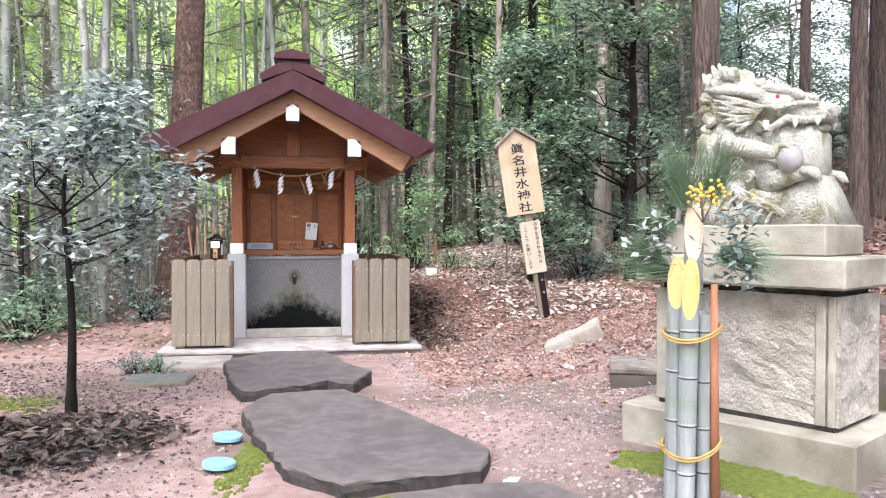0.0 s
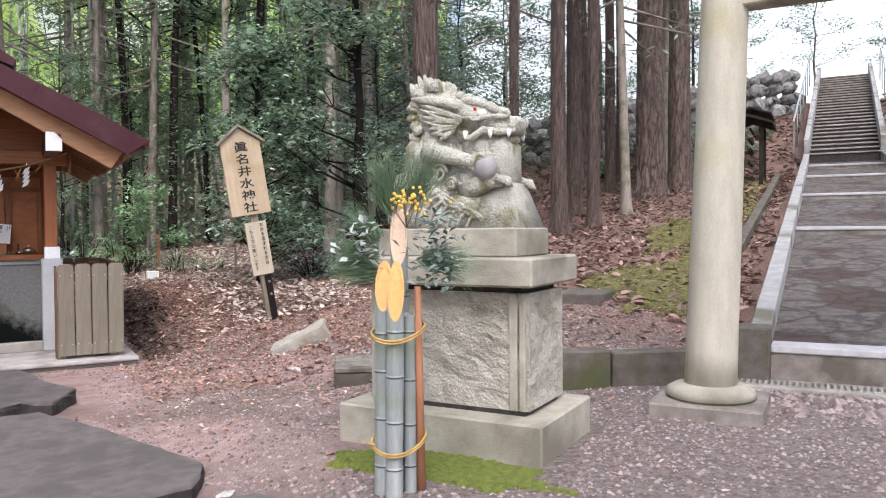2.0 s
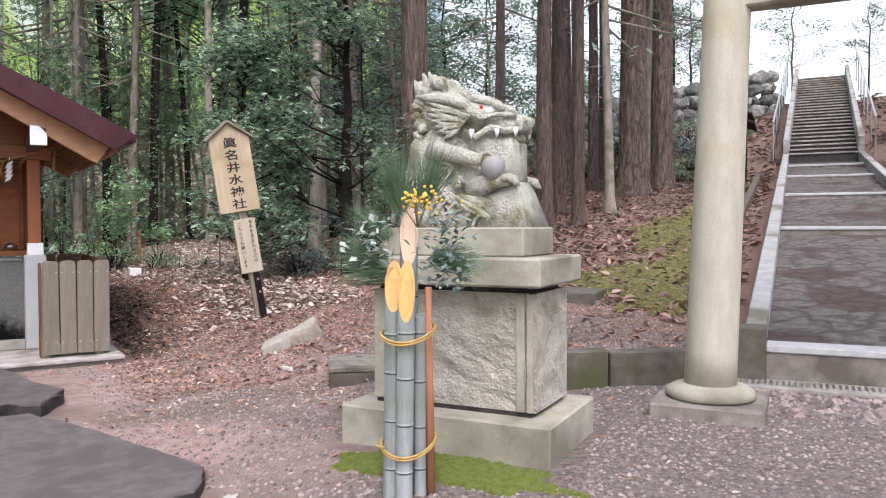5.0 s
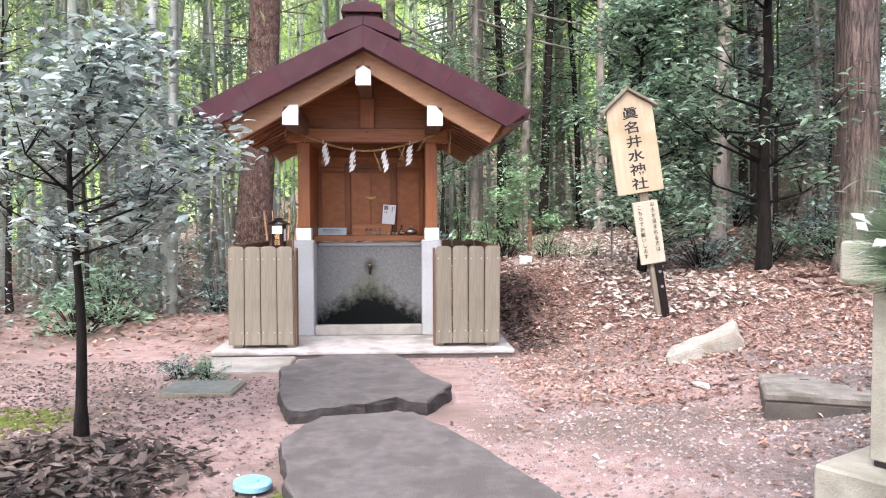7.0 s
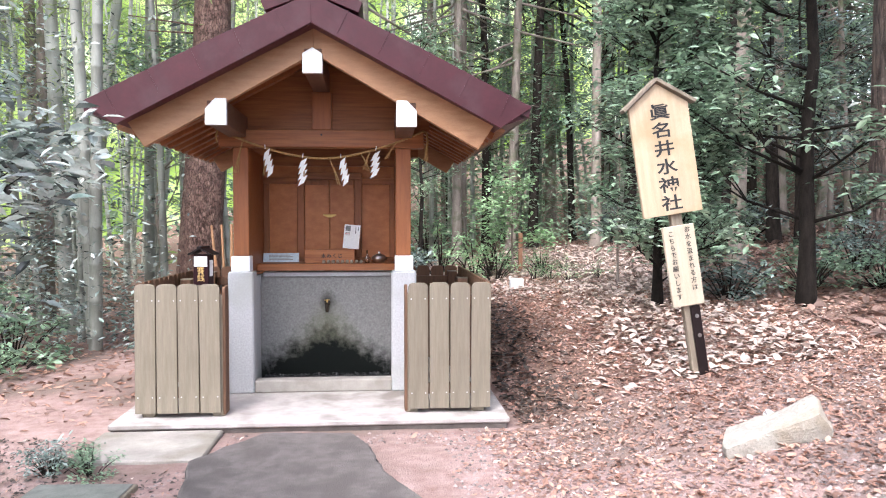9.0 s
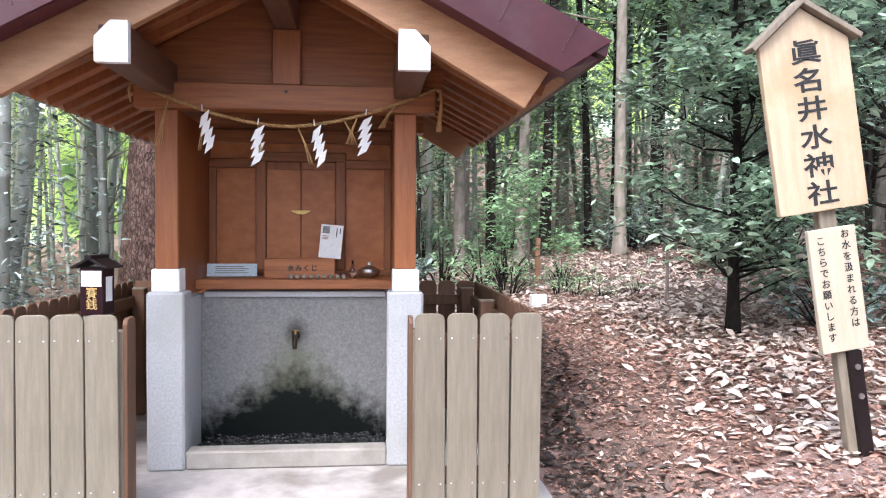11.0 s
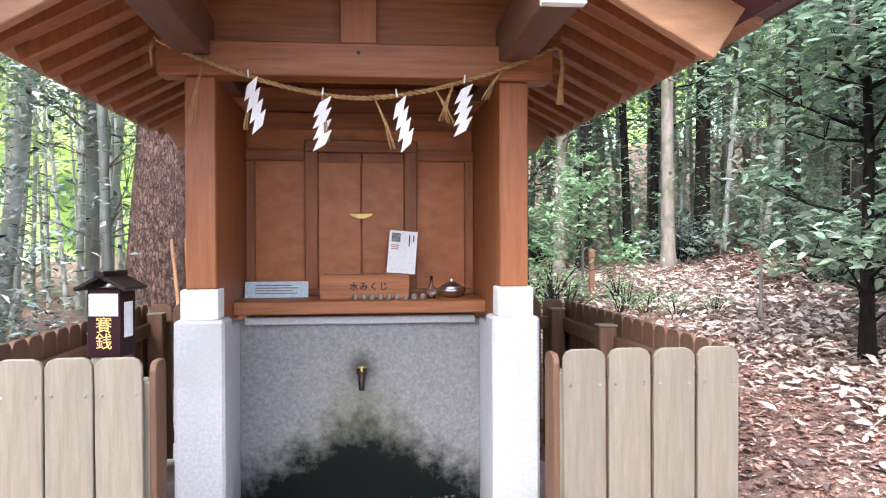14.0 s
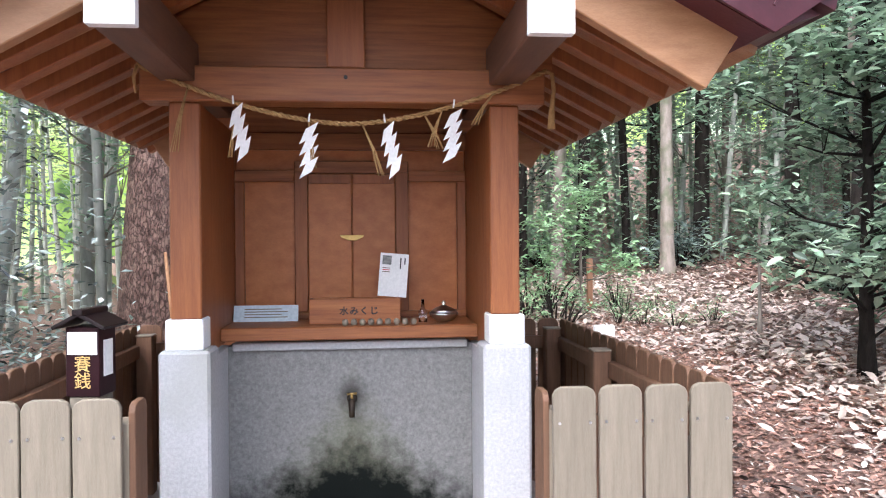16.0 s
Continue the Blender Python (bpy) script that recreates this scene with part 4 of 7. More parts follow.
# ---- the carved dragon, one plain mesh ----
def dragon():
    bm = bmesh.new()
    rnd = random.Random(11)
    def tb(pts, r, sides=8):
        tube(bm, pts, r, sides)
    blob(bm, (-0.02, 0.0, 0.22), (0.36, 0.22, 0.27), rough=0.25, seed=1)
    blob(bm, (-0.02, 0.0, 0.08), (0.45, 0.245, 0.20), rough=0.12, seed=17)
    blob(bm, (-0.16, 0.0, 0.40), (0.22, 0.20, 0.20), rough=0.3, seed=2)
    blob(bm, (0.20, 0.0, 0.40), (0.17, 0.15, 0.15), rough=0.2, seed=3)
    box(bm, 0.22, 0.40, -0.13, 0.13, 0.22, 0.50, 0.05)
    blob(bm, (-0.10, 0.0, 0.63), (0.22, 0.165, 0.165), rough=0.25, seed=4, rot=pose(0, 0, 0, 0, 24, 0))
    # head: skull, snout, upper and lower jaw, brow, nostrils
    blob(bm, (0.10, 0.0, 0.62), (0.21, 0.155, 0.11), rough=0.15, seed=5, rot=pose(0, 0, 0, 0, 9, 0))
    blob(bm, (0.28, 0.0, 0.565), (0.17, 0.125, 0.068), rough=0.15, seed=6, rot=pose(0, 0, 0, 0, 7, 0))
    blob(bm, (0.40, 0.0, 0.555), (0.06, 0.10, 0.05), rough=0.1, seed=7)
    blob(bm, (0.25, 0.0, 0.475), (0.17, 0.105, 0.05), rough=0.15, seed=8)
    for s in (-1, 1):
        blob(bm, (0.43, 0.05 * s, 0.57), (0.032, 0.03, 0.028), seg=8)
        blob(bm, (0.16, 0.10 * s, 0.685), (0.10, 0.04, 0.028), seg=8, rot=pose(0, 0, 0, 0, 14, 0))
        blob(bm, (0.27, 0.085 * s, 0.655), (0.06, 0.035, 0.024), seg=8, rot=pose(0, 0, 0, 0, 18, 0))
        for k in range(4):
            blob(bm, (0.03 + 0.055 * k, 0.05 * s, 0.735 - 0.018 * k), (0.035, 0.03, 0.03), seg=8)
        # lip roll, whiskers and cheek rays
        tb([(0.43, 0.075 * s, 0.53), (0.34, 0.125 * s, 0.515), (0.24, 0.145 * s, 0.53), (0.16, 0.165 * s, 0.485), (0.08, 0.165 * s, 0.52)], [0.016, 0.02, 0.02, 0.022, 0.012])
        tb([(0.40, 0.10 * s, 0.59), (0.30, 0.14 * s, 0.60), (0.20, 0.165 * s, 0.585), (0.12, 0.17 * s, 0.60)], [0.012, 0.015, 0.015, 0.01])
        tb([(0.10, 0.13 * s, 0.66), (-0.02, 0.17 * s, 0.685), (-0.16, 0.175 * s, 0.71), (-0.26, 0.165 * s, 0.72)], [0.03, 0.026, 0.022, 0.01])
        for k in range(10):
            f = k / 9
            e = Vector((-0.23 + 0.16 * f * f, 0.155 * s, 0.70 - 0.22 * f))
            o = Vector((0.11 - 0.07 * f, 0.158 * s, 0.60 - 0.075 * f))
            tb([o, o * 0.62 + e * 0.38 + Vector((0, 0.028 * s, 0.012 * math.sin(k * 2.1))), o * 0.28 + e * 0.72 + Vector((0, 0.022 * s, -0.01 * math.sin(k * 2.1))), e], [0.009, 0.015, 0.012, 0.002], 6)
        # forearm reaching to the ball, with claws
        tb([(-0.15, 0.17 * s, 0.41), (-0.06, 0.225 * s, 0.415), (0.08, 0.245 * s, 0.385), (0.20, 0.24 * s, 0.36), (0.26, 0.225 * s, 0.365)], [0.055, 0.052, 0.045, 0.037, 0.032], 10)
        for k in range(3):
            tb([(0.23, (0.23 + 0.01 * k) * s, 0.375 - 0.02 * k), (0.28, 0.265 * s, 0.385 - 0.022 * k), (0.325, 0.255 * s, 0.355 - 0.022 * k)], [0.02, 0.016, 0.005], 6)
        # hind foot, thick, with curled claws
        tb([(0.10, 0.15 * s, 0.20), (0.22, 0.20 * s, 0.225), (0.32, 0.205 * s, 0.255), (0.39, 0.19 * s, 0.25)], [0.055, 0.052, 0.046, 0.03], 10)
        for k in range(3):
            tb([(0.36, (0.15 + 0.04 * k) * s, 0.262), (0.41, (0.15 + 0.04 * k) * s, 0.257), (0.44, (0.15 + 0.04 * k) * s, 0.22)], [0.024, 0.022, 0.006], 6)
        # rolling waves and scales of the coiled body
        for k in range(15):
            r = 0.08 + 0.034 * k
            pts = []
            for i in range(11):
                a = math.pi * (0.06 + 0.80 * i / 10)
                x, z = 0.40 - 0.02 * k - r * 1.35 * math.cos(a * 0.5 + 0.1) * 1.0, -0.02 + r * 0.62 * math.sin(a)
                pts.append((max(-0.44, x), 0.246 * math.sqrt(max(0.05, 1 - (max(-0.44, x) / 0.47) ** 2 * 0.6 - (max(0, z - 0.06) / 0.36) ** 2)) * s + rnd.uniform(-0.004, 0.004), max(0.0, z)))
            tb(pts, 0.011, 6)
        for cx, cz, r in ((-0.02, 0.30, 0.055), (-0.13, 0.24, 0.045), (0.06, 0.245, 0.035)):
            tb([(cx + r * (1 - i / 16) * math.cos(i * 0.8), 0.235 * s, cz + r * (1 - i / 16) * math.sin(i * 0.8)) for i in range(14)], 0.012, 6)
    # mane: rows of locks down the back of head and body
    for k in range(150):
        a = rnd.uniform(-0.2, 2.9)
        y = rnd.uniform(-0.15, 0.15)
        if k < 95:
            c = Vector((-0.12 - 0.15 * math.sin(a) * 0.9, y, 0.64 + 0.15 * math.cos(a)))
            d = Vector((-math.sin(a) * 0.8 - 0.25, y * 1.5, math.cos(a))).normalized()
        else:
            c = Vector((-0.28 + 0.05 * math.sin(a), y, 0.28 + 0.08 * a))
            d = Vector((-1, y * 2, 0.5)).normalized()
        n2 = rnd.uniform(0.03, 0.06)
        tb([c - d * 0.03, c + d * n2 * 0.5 + Vector((0, 0, 0.006)), c + d * n2], [0.024, 0.024, 0.008], 7)
    for k in range(8):
        x = -0.22 + 0.035 * k
        tb([(x, 0, 0.70 + 0.01 * k), (x - 0.012, 0, 0.77 - 0.004 * k), (x - 0.03, 0, 0.805 - 0.008 * k)], [0.035, 0.028, 0.01], 7)
    # smooth flank that flares down to the base, and the crest above the brow
    foot = bmesh.ops.create_cube(bm, size=1.0)["verts"]
    for v in foot:
        up = v.co.z > 0
        v.co = Vector(((0.40 if up else 0.50) if v.co.x > 0 else 0.2, (0.16 if up else 0.25) * (1 if v.co.y > 0 else -1), 0.25 if up else -0.004))
    for k in range(46):
        a = rnd.uniform(0, 1)
        c = Vector((-0.31 + 0.24 * a, rnd.uniform(-0.12, 0.12), 0.74 + 0.05 * math.sin(a * 3)))
        d = Vector((-0.55 + 0.3 * a, 0.5 * c.y, 1)).normalized()
        tb([c - d * 0.05, c + d * 0.03, c + d * rnd.uniform(0.05, 0.085)], [0.028, 0.024, 0.008], 7)
    for v in bm.verts:
        k = noise.noise(v.co * 12) * 0.010 + noise.noise(v.co * 34) * 0.005
        v.co += v.co.normalized() * k
        v.co.z = max(v.co.z, -0.004)
    n0 = len(bm.faces)
    def cone(c, d, r):
        tube(bm, [c, Vector(c) + Vector(d) * 0.6, Vector(c) + Vector(d)], [r, r * 0.75, 0.002], 8)
    for s in (-1, 1):
        for x, y, ln in ((0.13, 0.17, 0.05), (0.29, 0.145, 0.045), (0.40, 0.11, 0.042)):
            cone((x, y * s, 0.525), (0, 0.008 * s, -ln), 0.017)
        blob(bm, (0.225, 0.128 * s, 0.622), (0.03, 0.022, 0.022), seg=8)
    bm.faces.ensure_lookup_table()
    for f in bm.faces[n0:]:
        f.material_index = 1
    n1 = len(bm.faces)
    for s in (-1, 1):
        blob(bm, (0.182, 0.14 * s, 0.645), (0.011, 0.01, 0.011), seg=8)
    bm.faces.ensure_lookup_table()
    for f in bm.faces[n1:]:
        f.material_index = 2
    n2 = len(bm.faces)
    blob(bm, (0.295, -0.225, 0.318), (0.07, 0.07, 0.07))
    bm.faces.ensure_lookup_table()
    for f in bm.faces[n2:]:
        f.material_index = 3
    ob = link("dragon_statue", bm, [STONE_PALE, WHITE, mat("red_paint", (0.5, 0.02, 0.01), (0.6, 0.03, 0.02), 8, 0.5, 0.0),
                                    mat("smooth_grey_orb", (0.24, 0.23, 0.22), (0.34, 0.32, 0.31), 9, 0.5, 0.1)], smooth=True)
    ob.matrix_basis = PED @ pose(-0.03, 0.0, 1.302) @ Matrix.Diagonal((0.88, 0.9, 1.03, 1))
    return tagged(ob, "pale carved stone dragon clutching a smooth grey orb", "statue")


dragon()
# bevelled block that carries the statue stands on the pedestal cap
st_base = tagged(link("statue_base", boxes((-0.44, 0.42, -0.245, 0.245, 1.153, 1.308), bevel=0.008), STONE), "mossy rectangular stone block under the dragon statue", "statue base")
st_base.matrix_basis = PED


# ---- new-year bamboo ornament ----
BAM = mat("cut_green_bamboo", (0.19, 0.207, 0.202), (0.37, 0.387, 0.38), 3, 0.4, 0.08, 60, stretch=(3, 3, 0.4), c3=(0.2, 0.23, 0.18), scale3=5, rand=0.12)
NODE = mat("dark_bamboo_node", (0.05, 0.055, 0.05), (0.1, 0.11, 0.1), 20, 0.6, 0.1)
BAM_CUT = mat("fresh_bamboo_cut", (0.52, 0.27, 0.06), (0.64, 0.36, 0.105), 8, 0.5, 0.05)
BAM_PINK = mat("pale_bamboo_cut", (0.54, 0.38, 0.25), (0.63, 0.46, 0.32), 8, 0.5, 0.05)
kado = thing("bamboo_ornament", pose(1.79, -6.37, 0.06, 0, 0, -31), "new-year bamboo ornament of three cut stalks tied with pine and berries", "bamboo ornament")


def stalk(x, y, r, top, slant, material, lean=0.0):
    """A bamboo stalk with nodes, cut on a slant that faces the path, its wall showing on the cut."""
    bm = bmesh.new()
    zs, rs = [0.0], [r]
    z = 0.16
    while z < top - slant - 0.04:
        zs += [z - 0.008, z, z + 0.008]
        rs += [r * 0.985, r * 1.05, r * 0.97]
        z += rnd_k.uniform(0.17, 0.22)
    zs.append(top - slant)
    rs.append(r * 0.96)
    sides = 18
    rings = [[bm.verts.new((q * math.cos(2 * math.pi * k / sides), q * math.sin(2 * math.pi * k / sides), h)) for k in range(sides)] for h, q in zip(zs, rs)]
    q = r * 0.95
    last = [bm.verts.new((q * math.cos(2 * math.pi * k / sides), q * math.sin(2 * math.pi * k / sides), top - slant * (0.5 - 0.5 * math.sin(2 * math.pi * k / sides)))) for k in range(sides)]
    rings.append(last)
    for i, (a, b) in enumerate(zip(rings, rings[1:])):
        for k in range(sides):
            bm.faces.new((a[k], a[(k + 1) % sides], b[(k + 1) % sides], b[k])).material_index = 2 if i % 3 == 1 and i < len(rings) - 3 else 0
    c = Vector((0, 0, top - slant / 2))
    inner = [bm.verts.new(c + (v.co - c) * 0.8) for v in last]
    floor = [bm.verts.new(c + (v.co - c) * 0.72 + Vector((0, 0, -0.012))) for v in last]
    for a, b, mi in ((last, inner, 1), (inner, floor, 1)):
        for k in range(sides):
            bm.faces.new((a[k], a[(k + 1) % sides], b[(k + 1) % sides], b[k])).material_index = mi
    bm.faces.new(floor).material_index = 1
    ob = part("bamboo_stalk", bm, [BAM, material, NODE], kado, smooth=False)
    ob.matrix_basis = pose(x, y, 0, 0, lean, 0)
    return ob


rnd_k = random.Random(2)
stalk(-0.088, 0.01, 0.043, 1.10, 0.23, BAM_CUT, 0.6)
stalk(-0.035, -0.052, 0.04, 1.10, 0.27, BAM_CUT, 1.0)
stalk(-0.01, 0.055, 0.043, 1.355, 0.28, BAM_PINK)
stalk(0.037, 0.0, 0.03, 0.86, 0.015, BAM)
bm = bmesh.new()
tube(bm, [(0.088, 0.0, 0.0), (0.083, 0.0, 0.5), (0.078, 0.0, 0.98)], [0.02, 0.018, 0.015], 10)
part("support_pole", bm, mat("reddish_stake", (0.30, 0.12, 0.06), (0.40, 0.18, 0.09), 6, 0.7, 0.2, 80, stretch=(5, 5, 0.5)), kado, "reddish wooden support pole", True)
for z0, tilt in ((0.265, 0.03), (0.765, 0.02)):
    bm = bmesh.new()
    for j in range(2):
        pts = []
        for i in range(41):
            a = 2 * math.pi * i / 40
            pts.append((-0.014 + 0.124 * math.cos(a), 0.0 + 0.104 * math.sin(a), z0 + 0.012 * j + tilt * math.sin(a) + 0.012 * math.cos(2 * a) + 0.016 * math.cos(a)))
        tube(bm, pts, 0.0055, 6, cap=False)
    if z0 < 0.5:
        tube(bm, [(-0.12, -0.05, z0), (-0.14, -0.06, z0 + 0.006), (-0.165, -0.06, z0 + 0.018)], [0.007, 0.006, 0.004], 6)
    part("twine", bm, ROPE_Y, kado, "yellow straw twine binding", True)
PINE = mat("pine_needles", (0.07, 0.12, 0.06), (0.17, 0.24, 0.13), 3, 0.5, 0.0, leaf=0.15, island=0.4)


def needles(c, d, n, length, spread_, rnd):
    vs, fs = [], []
    for _ in range(n):
        w_ = (d + Vector((rnd.gauss(0, spread_), rnd.gauss(0, spread_), rnd.gauss(0, spread_)))).normalized()
        o = c + Vector((rnd.gauss(0, 0.02), rnd.gauss(0, 0.02), rnd.gauss(0, 0.02)))
        s = w_.orthogonal().normalized() * 0.0018
        k = len(vs)
        t = o + w_ * length * rnd.uniform(0.7, 1.1)
        vs += [o - s, o + s, t]
        fs.append((k, k + 1, k + 2))
    return vs, fs


def pydata(name, vs, fs, material, parent=None, label="", smooth=False):
    me = bpy.data.meshes.new(name)
    me.from_pydata([tuple(v) for v in vs], [], fs)
    me.materials.append(material)
    ob = new(name, me)
    if parent:
        ob.parent = parent
    if label:
        ob["label"] = label
    return ob


def leaf_shape(p, d, s, u, L, w_, fold, droop, k):
    """An oval leaf folded along its midrib: eight points, six faces."""
    m1, m2, tip = p + d * L * 0.3, p + d * L * 0.66 + u * droop * 0.4, p + d * L + u * droop
    l1, l2 = m1 + s * w_ * 0.44 + u * fold, m2 + s * w_ * 0.42 + u * fold
    r1, r2 = m1 - s * w_ * 0.44 + u * fold, m2 - s * w_ * 0.42 + u * fold
    return [p, m1, m2, tip, l1, l2, r1, r2], [(k, k + 4, k + 1), (k + 1, k + 4, k + 5, k + 2), (k + 2, k + 5, k + 3), (k, k + 1, k + 6), (k + 1, k + 2, k + 7, k + 6), (k + 2, k + 3, k + 7)]


def leaf_quads(rnd, centres, n, spread_, length, flat=0.5, wide=0.38, droop=0.0, fine=False):
    """Leaves around centres: folded lozenges, mostly lying flat."""
    vs, fs = [], []
    for c in centres:
        c = Vector(c)
        for _ in range(n):
            p = c + Vector((rnd.gauss(0, spread_), rnd.gauss(0, spread_), rnd.gauss(0, spread_ * 0.6)))
            a = rnd.uniform(0, 2 * math.pi)
            d = Vector((math.cos(a), math.sin(a), rnd.gauss(-droop, flat))).normalized()
            s = d.cross(Vector((rnd.gauss(0, 0.35), rnd.gauss(0, 0.35), 1))).normalized()
            u = s.cross(d)
            L = length * rnd.uniform(0.65, 1.2)
            w_ = L * wide
            k = len(vs)
            if fine:
                v, f = leaf_shape(p, d, s, u, L, w_, 0.16 * w_, rnd.uniform(-0.12, 0.02) * L, k)
                vs += v
                fs += f
                continue
            vs += [p, p + d * L * 0.5 + s * w_ * 0.5 + u * w_ * 0.16, p + d * L, p + d * L * 0.5 - s * w_ * 0.5 + u * w_ * 0.16]
            fs += [(k, k + 1, k + 2), (k, k + 2, k + 3)]
    return vs, fs


rp = random.Random(21)
for c, d, n_, ln in (((-0.05, 0.08, 1.34), (-0.15, 0.1, 1), 260, 0.34), ((0.06, 0.10, 1.38), (0.3, 0.2, 1), 200, 0.3), ((-0.14, 0.08, 1.10), (-1, 0, 0.35), 260, 0.24),
                     ((-0.13, 0.06, 1.04), (-1, -0.1, 0.1), 240, 0.22), ((0.12, 0.08, 1.10), (0.9, 0.1, -0.1), 240, 0.28), ((-0.12, 0.1, 1.22), (-0.7, 0.1, 0.6), 200, 0.22)):
    vs, fs = needles(Vector(c), Vector(d).normalized(), n_, ln, 0.26, rp)
    pydata("pine_tuft", vs, fs, PINE, kado, "green pine needle tuft")["kind"] = "stuff"
vs, fs = leaf_quads(rp, [(0.09 + 0.045 * i, 0.0 + 0.03 * (i % 2), 1.0 + 0.07 * j) for i in range(4) for j in range(5)], 9, 0.035, 0.055, 0.5, 0.5)
pydata("leafy_sprig", vs, fs, LEAF_B, kado, "blue-green leafy sprig")["kind"] = "stuff"
vs, fs = leaf_quads(rp, [(-0.14 - 0.05 * i, 0.0, 1.12 + 0.05 * j) for i in range(3) for j in range(4)], 6, 0.04, 0.06, 0.5, 0.45)
pydata("leafy_sprig", vs, fs, mat("silvery_leaf", (0.30, 0.33, 0.29), (0.45, 0.48, 0.44), 2, 0.5, 0.0, island=0.3), kado, "silvery grey sprig")["kind"] = "stuff"
BERRY = mat("yellow_berries", (0.60, 0.36, 0.03), (0.78, 0.52, 0.08), 9, 0.4, 0.0)
bm = bmesh.new()
for k in range(7):
    tube(bm, [(0.03, 0.0, 1.25), (0.035 + rp.gauss(0, 0.03), -0.03, 1.375 + rp.gauss(0, 0.02))], 0.003, 5)
sprig = part("berry_sprig", bm, GREYWOOD, kado, "thin twigs with yellow berries", True)
bm = bmesh.new()
blob(bm, (0, 0, 0), (0.0078, 0.0078, 0.0078), seg=8)
BERRY_ME = bm_mesh("berry", bm, BERRY)
for _ in range(46):
    o = new("berry", BERRY_ME)
    o.parent = sprig
    o.location = (0.035 + rp.gauss(0, 0.05), -0.04 + rp.gauss(0, 0.02), 1.375 + rp.gauss(0, 0.025))


# ---- rope and paper streamers ----
rope = thing("shimenawa_rope", pose(0, 0, 0), "straw rope with tassels hung across the shrine front", "straw rope")


def sag(x):
    return 1.965 + 0.24 * (abs(x) / 0.86) ** 1.7


bm = bmesh.new()
for j in range(2):
    pts = []
    for i in range(241):
        x = -0.845 + 1.69 * i / 240
        a = x * 110 + math.pi * j
        pts.append((x, -0.035 + 0.005 * math.cos(a), sag(x) + 0.005 * math.sin(a)))
    tube(bm, pts, 0.0062, 7)
tube(bm, [(0.845, -0.035, sag(0.845)), (0.872, -0.04, 2.185), (0.878, -0.045, 2.11), (0.868, -0.045, 2.03), (0.866, -0.045, 1.95)], [0.009, 0.009, 0.009, 0.012, 0.018], 8)
tube(bm, [(-0.845, -0.035, sag(0.845)), (-0.862, -0.03, 2.15), (-0.862, 0.0, 2.09)], [0.009, 0.008, 0.006], 8)
part("cord", bm, ROPE, rope, smooth=True)
rr = random.Random(6)
for x, ln, dx in ((-0.645, 0.27, -0.05), (-0.44, 0.22, -0.04), (-0.16, 0.2, 0.02), (0.06, 0.22, 0.08), (0.32, 0.15, 0.07), (0.40, 0.16, -0.05), (0.62, 0.14, -0.09)):
    bm = bmesh.new()
    for j in range(5):
        e = rr.uniform(-0.02, 0.02)
        tube(bm, [(x, -0.04, sag(x)), (x + dx * 0.6 + e * 0.4, -0.05, sag(x) - ln * 0.5), (x + dx + e, -0.052, sag(x) - ln)], [0.003, 0.0026, 0.002], 5)
    part("tassel", bm, ROPE, rope, smooth=True)


def shide(x, z, lean):
    """Zigzag-folded paper streamer."""
    bm = bmesh.new()
    w_, h = 0.052, 0.064
    for k in range(4):
        y = -0.052 - 0.004 * (k % 2)
        q = [(-w_ / 2 + 0.014, -0.03), (w_ / 2 + 0.014, 0.0), (w_ / 2 - 0.014, -h), (-w_ / 2 - 0.014, -h - 0.03)]
        a = [bm.verts.new((u, y, v - k * (h - 0.0165))) for u, v in q]
        b = [bm.verts.new((u, y + 0.0016, v - k * (h - 0.0165))) for u, v in q]
        bm.faces.new(a), bm.faces.new(b[::-1])
        for i in range(4):
            bm.faces.new((a[i], a[(i + 1) % 4], b[(i + 1) % 4], b[i]))
    tube(bm, [(0, -0.05, 0), (0.004, -0.04, 0.035)], 0.004, 5)
    bmesh.ops.recalc_face_normals(bm, faces=bm.faces)
    ob = link("paper_streamer", bm, PAPER)
    ob.matrix_basis = pose(x, 0, z, 0, lean, 0)
    return tagged(ob, "white zigzag paper streamer hanging from the straw rope", "paper streamer", "streamers on the rope")


for x, lean in ((-0.462, -13), (-0.158, 0), (0.157, -13), (0.445, 2)):
    shide(x, sag(x) - 0.008, lean)

# ---- on the offering shelf ----
fort = thing("fortune_box", pose(0.02, 0.66, 1.064), "low cypress fortune-slip box standing on the offering shelf", "box")
part("box_front", boxes((-0.23, 0.225, -0.06, -0.045, 0.0, 0.125), bevel=0.003), WOOD_X, fort)
part("box_back", boxes((-0.23, 0.225, 0.045, 0.06, 0.0, 0.125), bevel=0.003), WOOD_X, fort)
part("box_side", boxes((-0.23, -0.215, -0.045, 0.045, 0.0, 0.125), bevel=0.002), DOORWOOD, fort)
part("box_side", boxes((0.21, 0.225, -0.045, 0.045, 0.0, 0.125), bevel=0.002), DOORWOOD, fort)
part("box_bottom", boxes((-0.215, 0.21, -0.045, 0.045, 0.0, 0.012), bevel=0.0), DOORWOOD, fort)
for i, ch in enumerate("水みくじ"):
    lettering(ch, 0.044, pose(-0.058 + 0.05 * i, -0.0614, 0.062, 90), fort, bold=0.0012)
card = thing("notice_card", pose(0.205, 0.705, 1.19, -8, 5, 0), "white printed notice card propped on the fortune box", "card")
part("sheet", boxes((-0.074, 0.074, -0.002, 0.0, 0.0, 0.225), bevel=0), PAPER, card)
